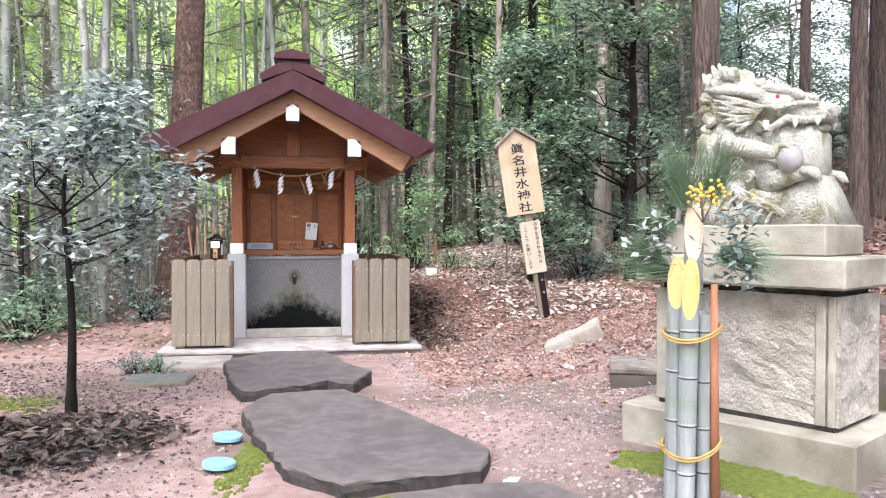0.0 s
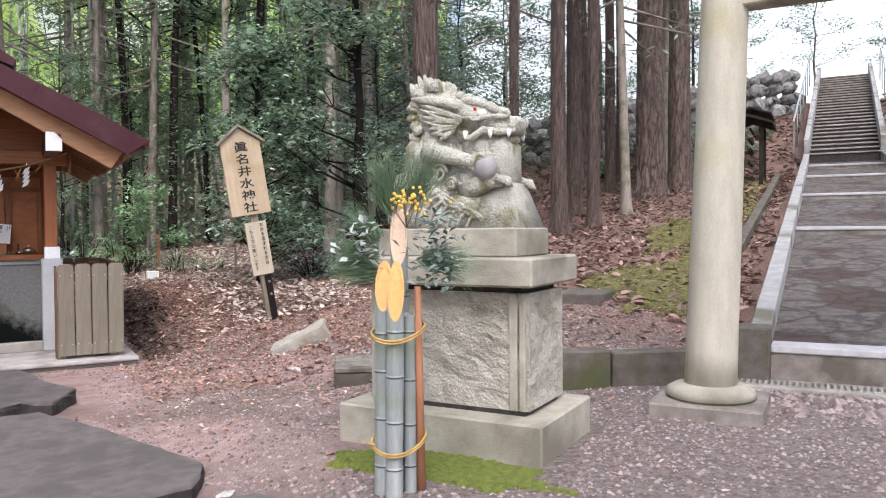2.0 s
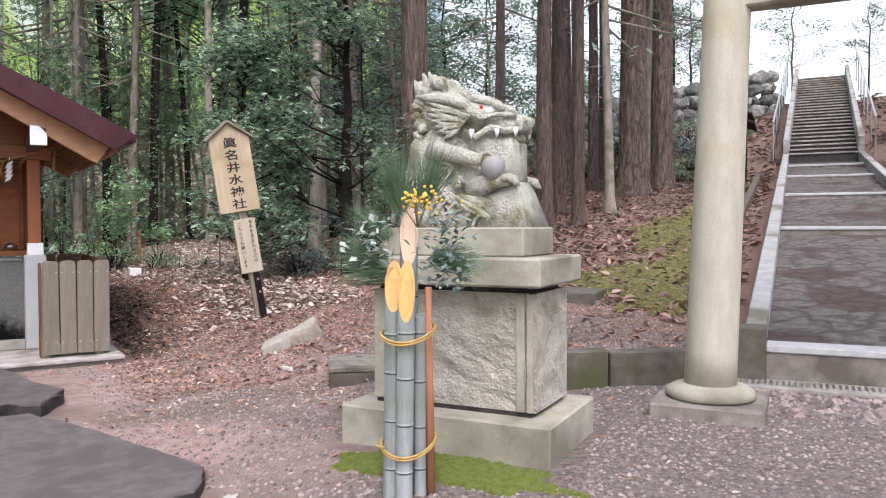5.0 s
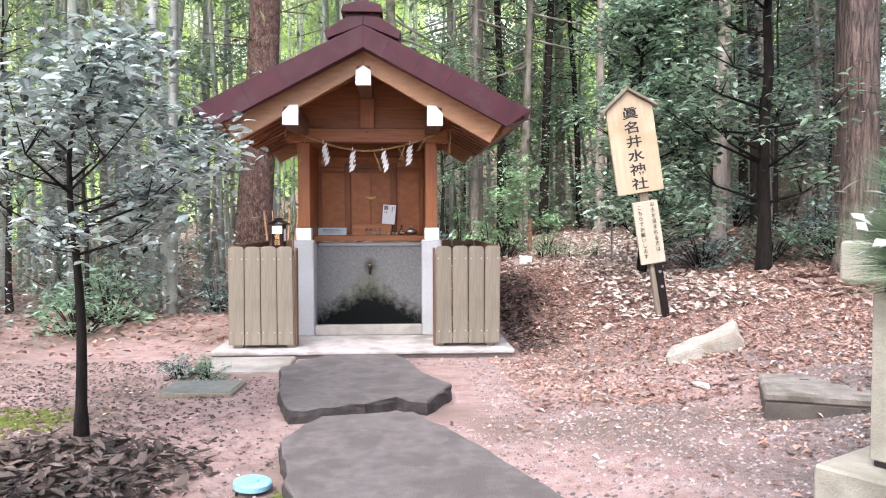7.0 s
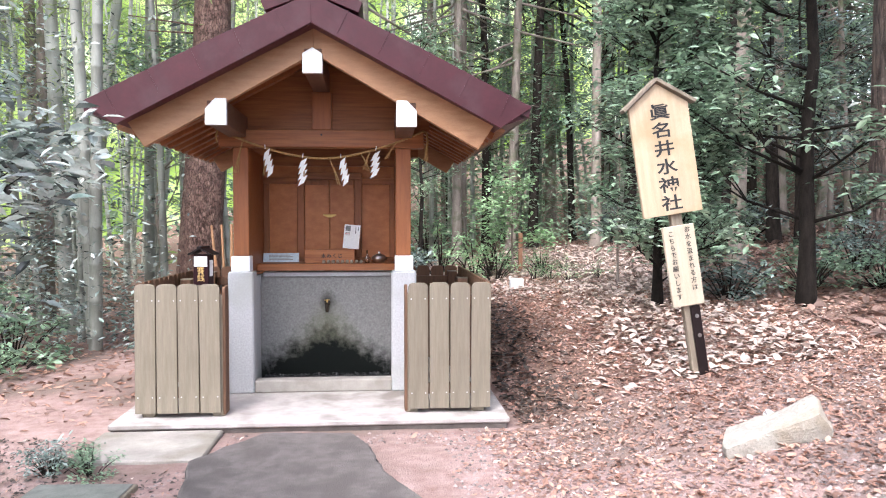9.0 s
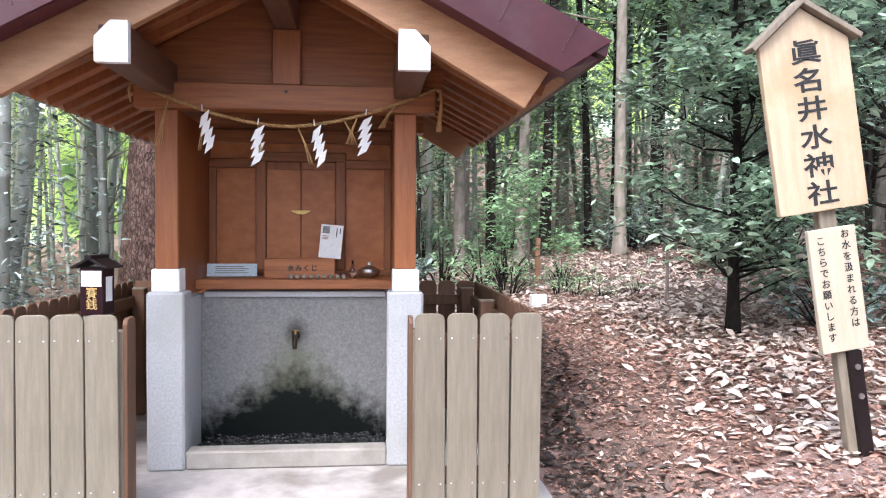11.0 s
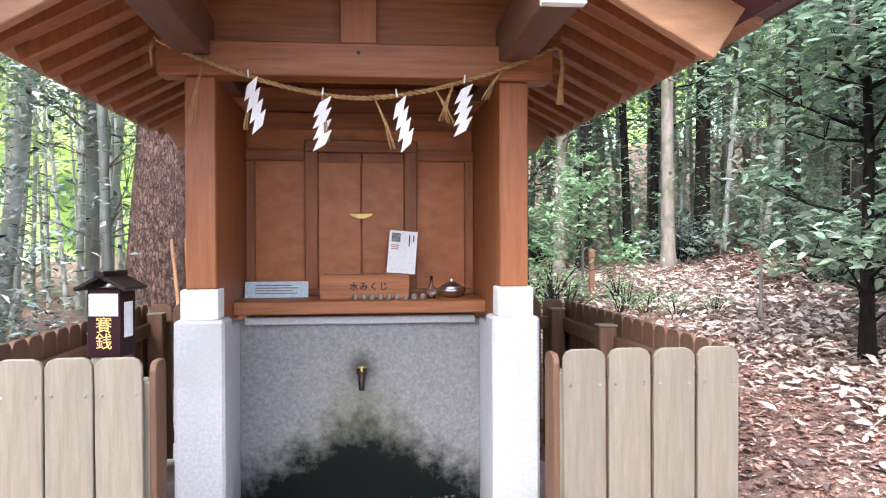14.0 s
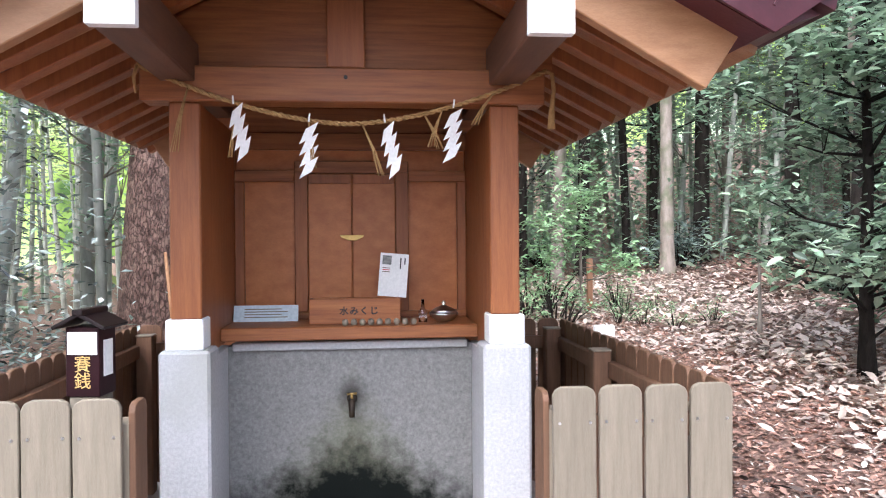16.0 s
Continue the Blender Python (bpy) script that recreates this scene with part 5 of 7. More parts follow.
part("printed_picture", boxes((-0.062, -0.015, -0.0035, -0.002, 0.165, 0.212), bevel=0), mat("grey_print", (0.08, 0.09, 0.09), (0.3, 0.3, 0.28), 60, 0.6, 0.0), card, "small dark printed picture")
for x0, z0, z1 in ((0.03, 0.145, 0.205), (0.052, 0.17, 0.205)):
    part("text_bar", boxes((x0, x0 + 0.006, -0.0032, -0.002, z0, z1), bevel=0), INK, card)
for k in range(3):
    part("text_bar", boxes((-0.06, -0.02, -0.0032, -0.002, 0.145 - 0.01 * k, 0.149 - 0.01 * k), bevel=0), bpy.data.materials["red_paint"] if k == 1 else GREYWOOD, card)
strip = thing("price_strip", pose(-0.445, 0.78, 1.064, -12, 0, 0), "pale blue printed strip leaning on the shelf", "card")
part("sheet", boxes((-0.165, 0.165, -0.002, 0.0, 0.0, 0.085), bevel=0), mat("pale_blue_card", (0.50, 0.60, 0.64), (0.62, 0.71, 0.75), 30, 0.6, 0.0), strip)
for k in range(4):
    part("text_bar", boxes((-0.11, 0.11 - 0.03 * (k % 2), -0.003, -0.002, 0.02 + 0.014 * k, 0.025 + 0.014 * k), bevel=0), GREYWOOD, strip)
bowl = thing("lidded_bowl", pose(0.47, 0.66, 1.064), "polished metal bowl with a knobbed lid on the shelf", "bowl")
bm = bmesh.new()
tube(bm, [(0, 0, 0.0), (0, 0, 0.012), (0, 0, 0.035), (0, 0, 0.045)], [0.03, 0.055, 0.072, 0.074], 24)
part("dish", bm, METAL, bowl, smooth=True)
bm = bmesh.new()
tube(bm, [(0, 0, 0.045), (0, 0, 0.062), (0, 0, 0.078), (0, 0, 0.084), (0, 0, 0.095), (0, 0, 0.105)], [0.07, 0.055, 0.02, 0.008, 0.012, 0.003], 24)
part("lid", bm, METAL, bowl, "polished lid with a knob", True)
GLASS = bpy.data.materials.new("clear_glass")
GLASS.use_nodes = True
gb = GLASS.node_tree.nodes["Principled BSDF"]
gb.inputs["Transmission Weight"].default_value, gb.inputs["Roughness"].default_value, gb.inputs["Base Color"].default_value = 1.0, 0.05, (0.95, 0.96, 0.98, 1)
bm = bmesh.new()
tube(bm, [(0, 0, 0), (0, 0, 0.05), (0, 0, 0.075), (0, 0, 0.115)], [0.022, 0.022, 0.008, 0.007], 16)
g = tagged(link("glass_bottle", bm, GLASS, smooth=True), "small clear glass bottle on the shelf", "bottle")
g.location = (0.36, 0.63, 1.064)
for k in range(9):
    bm = bmesh.new()
    tube(bm, [(0, 0, 0), (0, 0, 0.012), (0, 0, 0.026), (0, 0, 0.032)], [0.012, 0.016, 0.014, 0.004], 10)
    c = tagged(link("offering_cup", bm, GREYWOOD, smooth=True), "tiny dull grey offering cup in a row on the shelf", "cup", "cups on the shelf")
    c.location = (-0.03 + 0.042 * k, 0.52 + 0.01 * (k % 2), 1.064)

# tap on the basin wall
tap = thing("water_tap", pose(0.0, 0.556, 0.70), "old dark brass water tap on the granite wall", "tap")
bm = bmesh.new()
tube(bm, [(0, 0, 0), (0, -0.05, 0), (0, -0.075, -0.01), (0, -0.085, -0.04), (0, -0.085, -0.075)], [0.02, 0.016, 0.018, 0.015, 0.014], 12)
part("spout", bm, mat("dark_brass", (0.02, 0.014, 0.01), (0.06, 0.04, 0.022), 20, 0.5, 0.1, metal=0.5), tap, smooth=True)
bm = bmesh.new()
tube(bm, [(0, -0.06, 0), (0, -0.06, 0.03)], 0.007, 10)
tube(bm, [(-0.024, -0.06, 0.031), (0.024, -0.06, 0.034)], 0.0055, 8)
part("handle", bm, BRASS, tap, "yellow brass handle", True)
bm = bmesh.new()
tube(bm, [(0, 0.0, 0), (0, -0.006, 0)], 0.026, 16)
part("flange", bm, bpy.data.materials["dark_brass"], tap, smooth=True)

# offering box on a post
off = thing("offering_box", pose(-0.85, -0.575, 0.0, 0, 0, -9), "dark lacquered roofed offering box on a wooden post inside the fence", "offering box")
part("post", boxes((-0.05, 0.05, -0.05, 0.05, 0.0, 0.965), bevel=0.004), PLANK, off, "pale square post")
body = part("body", boxes((-0.058, 0.058, -0.055, 0.055, 0.965, 1.195), bevel=0.003), mat("wine_lacquer", (0.014, 0.0035, 0.005), (0.022, 0.006, 0.008), 8, 0.5, 0.03, spec=0.15), off, "wine-dark lacquered body")
part("label_sheet", boxes((-0.05, 0.05, -0.059, -0.055, 1.105, 1.18), bevel=0), PAPER, body, "white paper label")
part("side_sheet", boxes((0.058, 0.06, -0.03, 0.03, 1.03, 1.15), bevel=0), PAPER, body)
GOLD = mat("gold_paint", (0.5, 0.33, 0.1), (0.62, 0.43, 0.17), 20, 0.45, 0.0)
for i, ch in enumerate("賽銭"):
    lettering(ch, 0.058, pose(0.0, -0.0562, 1.07 - 0.055 * i, 90), body, GOLD)
for s in (-1, 1):
    bm = bmesh.new()
    box(bm, -0.052, 0.052, -0.085, 0.08, -0.006, 0.006, 0.002, pose(0.043 * s, 0, 1.218, 0, 27 * s, 0))
    part("roof_leaf", bm, DARK, off)
part("ridge", boxes((-0.018, 0.018, -0.09, 0.085, 1.236, 1.256), bevel=0.003), DARK, off)

# ---- stones, covers and markers on the ground ----
bm = bmesh.new()
box(bm, -0.36, 0.36, -0.16, 0.16, -0.1, 0.1, 0)
bmesh.ops.subdivide_edges(bm, edges=list(bm.edges), cuts=7, use_grid_fill=True)
for v in bm.verts:
    e = Vector((v.co.x / 0.36, v.co.y / 0.16, v.co.z / 0.1))
    v.co *= 1 - 0.34 * max(0.0, 1 - 1.22 / max(e.length, 0.01))
    v.co += v.co.normalized() * 0.03 * noise.noise(v.co * 6.0 + Vector((1, 7, 3)))
    v.co.z += 0.035 * noise.noise(v.co * 3.0 + Vector((4, 0, 0))) + 0.012 * noise.noise(v.co * 13)
    v.co.y *= 1.0 - 0.35 * (v.co.x / 0.36) * (1 if v.co.x < 0 else -0.3)
    v.co.x += 0.05 * noise.noise(Vector((2, v.co.y * 6, v.co.z * 6)))
rock = tagged(link("fallen_stone", bm, mat("pale_rough_rock", (0.27, 0.25, 0.215), (0.44, 0.41, 0.355), 7, 0.9, 0.7, 60, c3=(0.32, 0.28, 0.22), scale3=4), smooth=False), "long pale rough stone lying on the leafy bank", "stone")
rock.matrix_basis = pose(2.74, -2.27, 0.215, 8, -25, -18) @ Matrix.Scale(0.8, 4)

sump = thing("drain_box", pose(3.02, -3.68, 0.0, 0, 0, -22.6), "low concrete drain box with a slab lid", "drain box")
part("body", boxes((-0.45, 0.45, -0.3, 0.3, -0.1, 0.155), bevel=0.01), mat("dark_concrete", (0.055, 0.045, 0.038), (0.13, 0.11, 0.092), 5, 0.9, 0.4, 80), sump)
part("lid", boxes((-0.455, 0.455, -0.308, 0.308, 0.152, 0.21), bevel=0.014), mat("weathered_lid", (0.15, 0.13, 0.11), (0.30, 0.265, 0.225), 6, 0.9, 0.6, 70, c3=(0.11, 0.095, 0.075), scale3=5), sump, "weathered grey-brown slab lid")
part("lifting_hole", boxes((-0.22, -0.16, 0.14, 0.165, 0.205, 0.2125), bevel=0), INK, sump)
blk = tagged(link("concrete_block", boxes((-0.34, 0.34, -0.26, 0.26, -0.3, 0.17), bevel=0.015), KERB), "dark weathered concrete block set into the slope", "concrete block")
blk.matrix_basis = pose(5.75, -3.0, 0.45, 0, 0, 33)

CHIP = mat("pale_stone_chip", (0.42, 0.39, 0.36), (0.58, 0.55, 0.52), 9, 0.85, 0.4, 80)
for x, y, size, rz in ((1.14, -5.72, 0.05, 20), (0.05, -5.95, 0.11, 50), (2.45, -2.95, 0.07, 130), (2.9, -1.9, 0.05, 70)):
    bm = bmesh.new()
    blob(bm, (0, 0, 0), (size, size * 0.6, size * 0.35), seg=8, rough=0.6, seed=int(x * 10))
    chip = tagged(link("stone_chip", bm, CHIP), "small pale broken stone lying on the earth", "stone", "loose stones")
    chip.matrix_basis = pose(x, y, height(x, y) + size * 0.15, 8, -6, rz)

COVER = mat("pale_blue_plastic", (0.19, 0.40, 0.52), (0.27, 0.49, 0.61), 9, 0.55, 0.1)
for x, y, z, rz in ((-0.36, -4.62, 0.018, 10), (-0.35, -5.22, 0.028, 40)):
    bm = bmesh.new()
    tube(bm, [(0, 0, -0.02), (0, 0, 0.004), (0, 0, 0.009)], [0.088, 0.088, 0.08], 28)
    tube(bm, [(0, 0, 0.012), (0, 0, 0.017)], [0.03, 0.028], 16)
    ob = tagged(link("valve_cover", bm, COVER), "round pale blue plastic valve cover in the earth", "valve cover", "valve covers")
    ob.matrix_basis = pose(x, y, z, 2, 3, rz)
grate = thing("access_cover", pose(-1.17, -2.3, -0.045, 0, 0, -3), "grey-green metal access cover lying in the earth", "access cover")
part("rim", boxes((-0.28, 0.28, -0.22, 0.22, -0.04, 0.012), bevel=0.006), GREYWOOD, grate)
part("plate", boxes((-0.26, 0.26, -0.2, 0.2, 0.011, 0.02), bevel=0.003), mat("grey_cover_plate", (0.13, 0.135, 0.12), (0.22, 0.225, 0.2), 12, 0.6, 0.3, 90), grate)
bm = bmesh.new()
tube(bm, [(0, 0, -0.2), (0, 0, 0.02)], 0.03, 10)
box(bm, -0.09, 0.09, -0.06, 0.06, 0.0, 0.14, 0.01)
mk = tagged(link("boundary_marker", bm, WHITE), "white block marker standing beside the forest path", "marker")
mk.location = (2.35, 3.9, height(2.35, 3.9))
bm = boxes((-0.03, 0.03, -0.03, 0.03, -0.2, 0.62), bevel=0.004)
mk = tagged(link("wooden_stake", bm, mat("orange_stake", (0.42, 0.2, 0.12), (0.5, 0.27, 0.17), 6, 0.7, 0.1)), "short orange-brown stake among green seedlings", "stake")
mk.location = (2.72, 5.6, height(2.72, 5.6))

# split sticks leaning against the old cedar
for k in range(5):
    bm = bmesh.new()
    tube(bm, [(0, 0, 0), (0.02, 0.02, 0.75), (0.05 + 0.02 * k, 0.05, 1.5)], [0.022, 0.02, 0.016], 7)
    st = tagged(link("wooden_stick", bm, WOOD_LIGHT), "pale split stick leaning against the old cedar", "stick", "sticks by the cedar")
    st.matrix_basis = pose(-1.62 + 0.07 * k, 4.05 - 0.02 * k, height(-1.62, 4.05), -6, -10 + 2 * k, 0)

# ---- trees and undergrowth ----
def mesh_of(name, vs, fs, material):
    me = bpy.data.meshes.new(name)
    me.from_pydata([tuple(v) for v in vs], [], fs)
    me.materials.append(material)
    return me


def plant(name, meshes, m, label, category, group):
    """A thing whose parts are ready meshes: (part name, mesh)."""
    root = thing(name, m, label, category, group)
    for pname, me in meshes:
        o = new(pname, me)
        o.parent = root
        if pname in ("branchwork", "crown", "foliage"):
            o["kind"] = "stuff"
    return root


def broadleaf(seed, h=6.0, first=1.4, spread_=1.5, clumps=70, per=42, leaf=0.095, r=0.07, bark=BARK_DARK, green=LEAF, wide=0.42, fine=False):
    """Trunk with limbs that end in clumps of leaves."""
    rnd = random.Random(seed)
    bm = bmesh.new()
    pts = [Vector((0.12 * noise.noise(Vector((seed, z, 0))) * z * 0.4, 0.12 * noise.noise(Vector((0, z, seed))) * z * 0.4, z)) for z in [-0.2, 0.15] + [h * k / 10 for k in range(1, 11)]]
    tube(bm, pts, [r * 1.5, r * 1.15] + [r * (1 - 0.085 * k) for k in range(1, 11)], 10)
    limbs = bmesh.new()
    ends = []
    for k in range(max(8, clumps // 4)):
        z = rnd.uniform(first, h * 0.96)
        i = min(len(pts) - 1, 1 + int(z / h * 10))
        a, ln = rnd.uniform(0, 2 * math.pi), spread_ * rnd.uniform(0.45, 1.1) * (1.15 - 0.75 * abs(z - first) / (h - first + 0.01))
        o = pts[i].copy()
        o.z = z
        tip = o + Vector((math.cos(a) * ln, math.sin(a) * ln, ln * rnd.uniform(0.15, 0.75)))
        mid = (o + tip) / 2 + Vector((0, 0, -0.06 * ln)) + Vector((rnd.gauss(0, 0.05), rnd.gauss(0, 0.05), 0))
        tube(limbs, [o, mid, tip], [r * 0.26, r * 0.15, r * 0.05], 6)
        ends += [tip, mid * 0.35 + tip * 0.65]
        for _ in range(2):
            t2 = mid * 0.5 + tip * 0.5 + Vector((rnd.gauss(0, 0.3), rnd.gauss(0, 0.3), rnd.uniform(0, 0.3))) * spread_ * 0.6
            tube(limbs, [mid, t2], [r * 0.13, r * 0.05], 5)
            ends.append(t2)
    rnd.shuffle(ends)
    ends = ends[:clumps]
    vs, fs = leaf_quads(rnd, ends, per, 0.13 * spread_ / 1.5 + 0.035, leaf, 0.3, wide, 0.1, fine)
    return [("trunk", bm_mesh("trunk", bm, bark)), ("branchwork", bm_mesh("branchwork", limbs, bark)), ("crown", mesh_of("crown", vs, fs, green))]


def bush(seed, w=0.6, h=0.7, clumps=26, per=30, leaf=0.08, green=LEAF, wide=0.45):
    rnd = random.Random(seed)
    bm = bmesh.new()
    ends = []
    for k in range(clumps):
        a, q = rnd.uniform(0, 2 * math.pi), rnd.random() ** 0.6
        tip = Vector((math.cos(a) * w * q, math.sin(a) * w * q, h * rnd.uniform(0.15, 1.0) * (1.1 - 0.5 * q)))
        tube(bm, [(tip.x * 0.08, tip.y * 0.08, -0.1), tip * 0.55, tip], [0.014, 0.009, 0.004], 5)
        ends.append(tip)
    vs, fs = leaf_quads(rnd, ends, per, 0.085 * w / 0.6, leaf, 0.4, wide)
    return [("branchwork", bm_mesh("branchwork", bm, BARK_DARK)), ("crown", mesh_of("crown", vs, fs, green))]


def cedar(seed, r=0.2, h=15.0, bark=BARK, low=6.5, lean=0.0):
    rnd = random.Random(seed)
    bm = bmesh.new()
    zs = [-0.3, 0.0, 0.12, 0.3, 0.7, 1.5, 2.5, 4, 6, 9, 12, h]
    rs = [r * 1.7, r * 1.55, r * 1.35, r * 1.18, r * 1.07, r, r * 0.96, r * 0.9, r * 0.8, r * 0.6, r * 0.38, r * 0.08]
    pts = [Vector((lean * z + 0.02 * z * noise.noise(Vector((seed, z * 0.2, 0))), 0.02 * z * noise.noise(Vector((0, z * 0.2, seed))), z)) for z in zs]
    tube(bm, pts, rs, 22)
    for v in bm.verts:
        a = math.atan2(v.co.y, v.co.x)
        c = pts[min(range(len(zs)), key=lambda i: abs(zs[i] - v.co.z))]
        d = Vector((v.co.x - c.x, v.co.y - c.y, 0))
        fl = 0.10 * noise.noise(Vector((a * 2.2, seed * 3.1, v.co.z * 0.15))) * (1 + 2.0 * max(0, 0.5 - v.co.z))
        v.co += d * fl
    for k in range(9):
        z, a = rnd.uniform(2.5, low), rnd.uniform(0, 2 * math.pi)
        ln = rnd.uniform(0.3, 0.9)
        tube(bm, [(lean * z, 0, z), (lean * z + math.cos(a) * ln, math.sin(a) * ln, z + rnd.uniform(-0.25, 0.1))], [0.018, 0.006], 5)
    ends = []
    for k in range(34):
        z, a = rnd.uniform(low, h), rnd.uniform(0, 2 * math.pi)
        ln = (h - z) * 0.22 + 0.5
        tip = Vector((lean * z + math.cos(a) * ln, math.sin(a) * ln, z - 0.35 * ln))
        tube(bm, [(lean * z, 0, z), tip], [0.035, 0.01], 5)
        ends += [tip, tip * 0.6 + Vector((lean * z, 0, z)) * 0.4]
    vs, fs = leaf_quads(rnd, ends, 4, 0.3, 0.3, 0.5, 0.3, 0.4)
    return [("trunk", bm_mesh("trunk", bm, bark)), ("crown", mesh_of("crown", vs, fs, LEAF))]


def bamboo(seed, r=0.045, h=10.0, bend=0.04, low=2.6):
    rnd = random.Random(seed)
    bm = bmesh.new()
    pts, rs, z = [], [], -0.2
    while z < h:
        q = bend * z * z * 0.1
        rr_ = r * (1 - 0.075 * max(z, 0))
        for dz, k in ((0.0, 1.0), (0.012, 1.12), (0.028, 1.0)):
            pts.append(Vector((q, 0.02 * z * noise.noise(Vector((seed, z * 0.3, 0))), z + dz)))
            rs.append(max(0.006, rr_ * k))
        z += 0.33 + 0.01 * len(pts) / 3
    tube(bm, pts, rs, 9)
    ends = []
    for k in range(60):
        z, a, ln = rnd.uniform(low, h), rnd.uniform(0, 2 * math.pi), rnd.uniform(0.2, 0.9)
        q = bend * z * z * 0.1
        tip = Vector((q + math.cos(a) * ln, math.sin(a) * ln, z + ln * 0.35))
        ends.append(tip)
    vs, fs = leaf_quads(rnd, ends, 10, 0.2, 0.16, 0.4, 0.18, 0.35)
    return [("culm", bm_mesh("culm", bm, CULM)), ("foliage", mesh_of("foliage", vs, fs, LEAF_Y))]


rf = random.Random(77)


def put(name, meshes, x, y, rz, label, category, group, size=1.0, tilt=0.0, sink=0.02):
    m = Matrix.Translation((x, y, height(x, y) - sink)) @ pose(0, 0, 0, tilt, 0, rz) @ Matrix.Scale(size, 4)
    root = plant(name, meshes, Matrix(), label, category, group)
    root.matrix_basis = m
    return root


# single trees that the path passes
put("sapling", broadleaf(5, 2.35, 1.05, 0.88, 90, 42, 0.088, 0.036, BARK_BLACK, LEAF_S, 0.46, True), -1.54, -3.61, 40, "young evergreen sapling with thin black trunk and glossy leaves", "sapling", "", 1.0)
put("broadleaf_tree", broadleaf(8, 3.7, 0.25, 1.0, 240, 36, 0.11, 0.055, BARK_BLACK, LEAF_T, 0.46, True), 3.53, 1.72, 10, "dark evergreen tree with dense glossy leaves beside the forest path", "tree", "evergreen trees")
put("broadleaf_tree", broadleaf(9, 6.2, 0.8, 1.4, 150, 36, 0.12, 0.085, BARK_BLACK, LEAF_T, 0.48, True), 4.8, 0.95, 70, "slender dark evergreen tree with spreading leafy boughs", "tree", "evergreen trees")
TREES = [broadleaf(s, 6.5 + s % 3, 1.0 + 0.3 * (s % 4), 1.8, 105, 26, 0.165, 0.07, BARK_DARK if s % 2 else BARK_PALE, LEAF if s % 3 else LEAF_B) for s in (31, 32, 33, 34)]
BUSHES = [bush(s, 0.62, 0.75, 30, 20, 0.12, LEAF if s % 2 else LEAF_B) for s in (41, 42, 43)]
FRESH = [bush(s, 0.42, 0.6, 13, 13, 0.075, LEAF_L) for s in (51, 52)]
BAMBOOS = [bamboo(s, 0.042 + 0.013 * (s % 3), 9 + s % 3, 0.03 * ((s % 3) - 1), 2.4 + 0.5 * (s % 3)) for s in (61, 62, 63, 64, 65)]
SCALED = cedar(74, 0.2, 15, SCALY)
CEDARS = [cedar(71, 0.2), cedar(72, 0.2, 16), cedar(73, 0.2, 14)]
PALES = [cedar(81, 0.12, 11, BARK_PALE, 5.0, 0.02), cedar(82, 0.11, 12, BARK_PALE, 4.5, -0.03)]

for x, y, dia, k in ((-2.15, 4.7, 0.56, 0), (5.6, 0.3, 0.40, 1), (7.2, 3.15, 0.46, 2), (10.05, 2.83, 0.32, 0), (9.0, 2.9, 0.2, 1), (11.2, 3.1, 0.26, 2), (12.4, 5.2, 0.36, 1), (15.65, 8.8, 0.56, 2), (15.6, 7.4, 0.30, 1),
                     (16.9, 8.4, 0.24, 0), (15.4, 5.6, 0.78, 2), (16.5, 5.6, 0.6, 1), (6.2, 12.4, 0.36, 1), (11.5, 12.0, 0.4, 0), (9.0, 9.5, 0.36, 2), (19.5, 12.5, 0.5, 0), (13.5, 15.0, 0.45, 1), (24.0, 14.5, 0.4, 2)):
    sz = dia / 0.4
    root = put("cedar_tree", SCALED if x < -2 else CEDARS[k], x, y, rf.uniform(0, 360), "tall cedar with scaly flaking red bark beside the shrine" if x < -2 else "tall straight cedar with reddish fibrous bark", "tree", "cedars", 1.0)
    root.matrix_basis = Matrix.Translation((x, y, height(x, y) - 0.02)) @ pose(0, 0, 0, 4.5 if x < -2 else 0, 0, rf.uniform(0, 360) if x > 0 else 60) @ Matrix.Diagonal((sz, sz, 1, 1))
for x, y, k in ((5.48, 3.9, 0), (3.06, 8.5, 1), (2.1, 8.9, 0), (0.3, 7.5, 1), (1.6, 10.5, 0), (4.4, 10.8, 1), (-0.7, 8.2, 0), (7.8, 7.0, 1), (-4.2, 4.6, 0), (-5.5, 7.5, 1), (6.6, 6.2, 1)):
    put("pale_tree", PALES[k], x, y, rf.uniform(0, 360), "slim pale-barked tree with patchy lichen", "tree", "slim trees", rf.uniform(0.8, 1.15))

rt = random.Random(19)
DARKS = [cedar(91, 0.1, 11, BARK_DARK, 6.0, 0.03), cedar(92, 0.08, 10, BARK_DARK, 5.5, -0.05)]
for x, y, k in ((1.9, 7.6, 0), (2.7, 9.4, 1), (3.6, 9.0, 0), (4.6, 9.6, 1), (5.6, 8.9, 0), (5.0, 11.6, 1), (6.8, 8.2, 0), (7.4, 10.6, 1), (3.0, 11.4, 0), (8.2, 8.8, 1), (6.1, 5.6, 1), (7.1, 5.9, 0), (8.8, 7.4, 0), (8.1, 5.4, 1)):
    if (x + y) % 0.4 < 0.2:
        put("dark_tree", DARKS[k], x, y, rf.uniform(0, 360), "slim black-barked tree leaning in the dim wood", "tree", "dark trees", rf.uniform(0.8, 1.2), rt.uniform(-9, 9))
    else:
        put("pale_tree", PALES[k], x, y, rf.uniform(0, 360), "slim pale-barked tree with patchy lichen", "tree", "slim trees", rf.uniform(0.5, 0.75), rt.uniform(-6, 6))

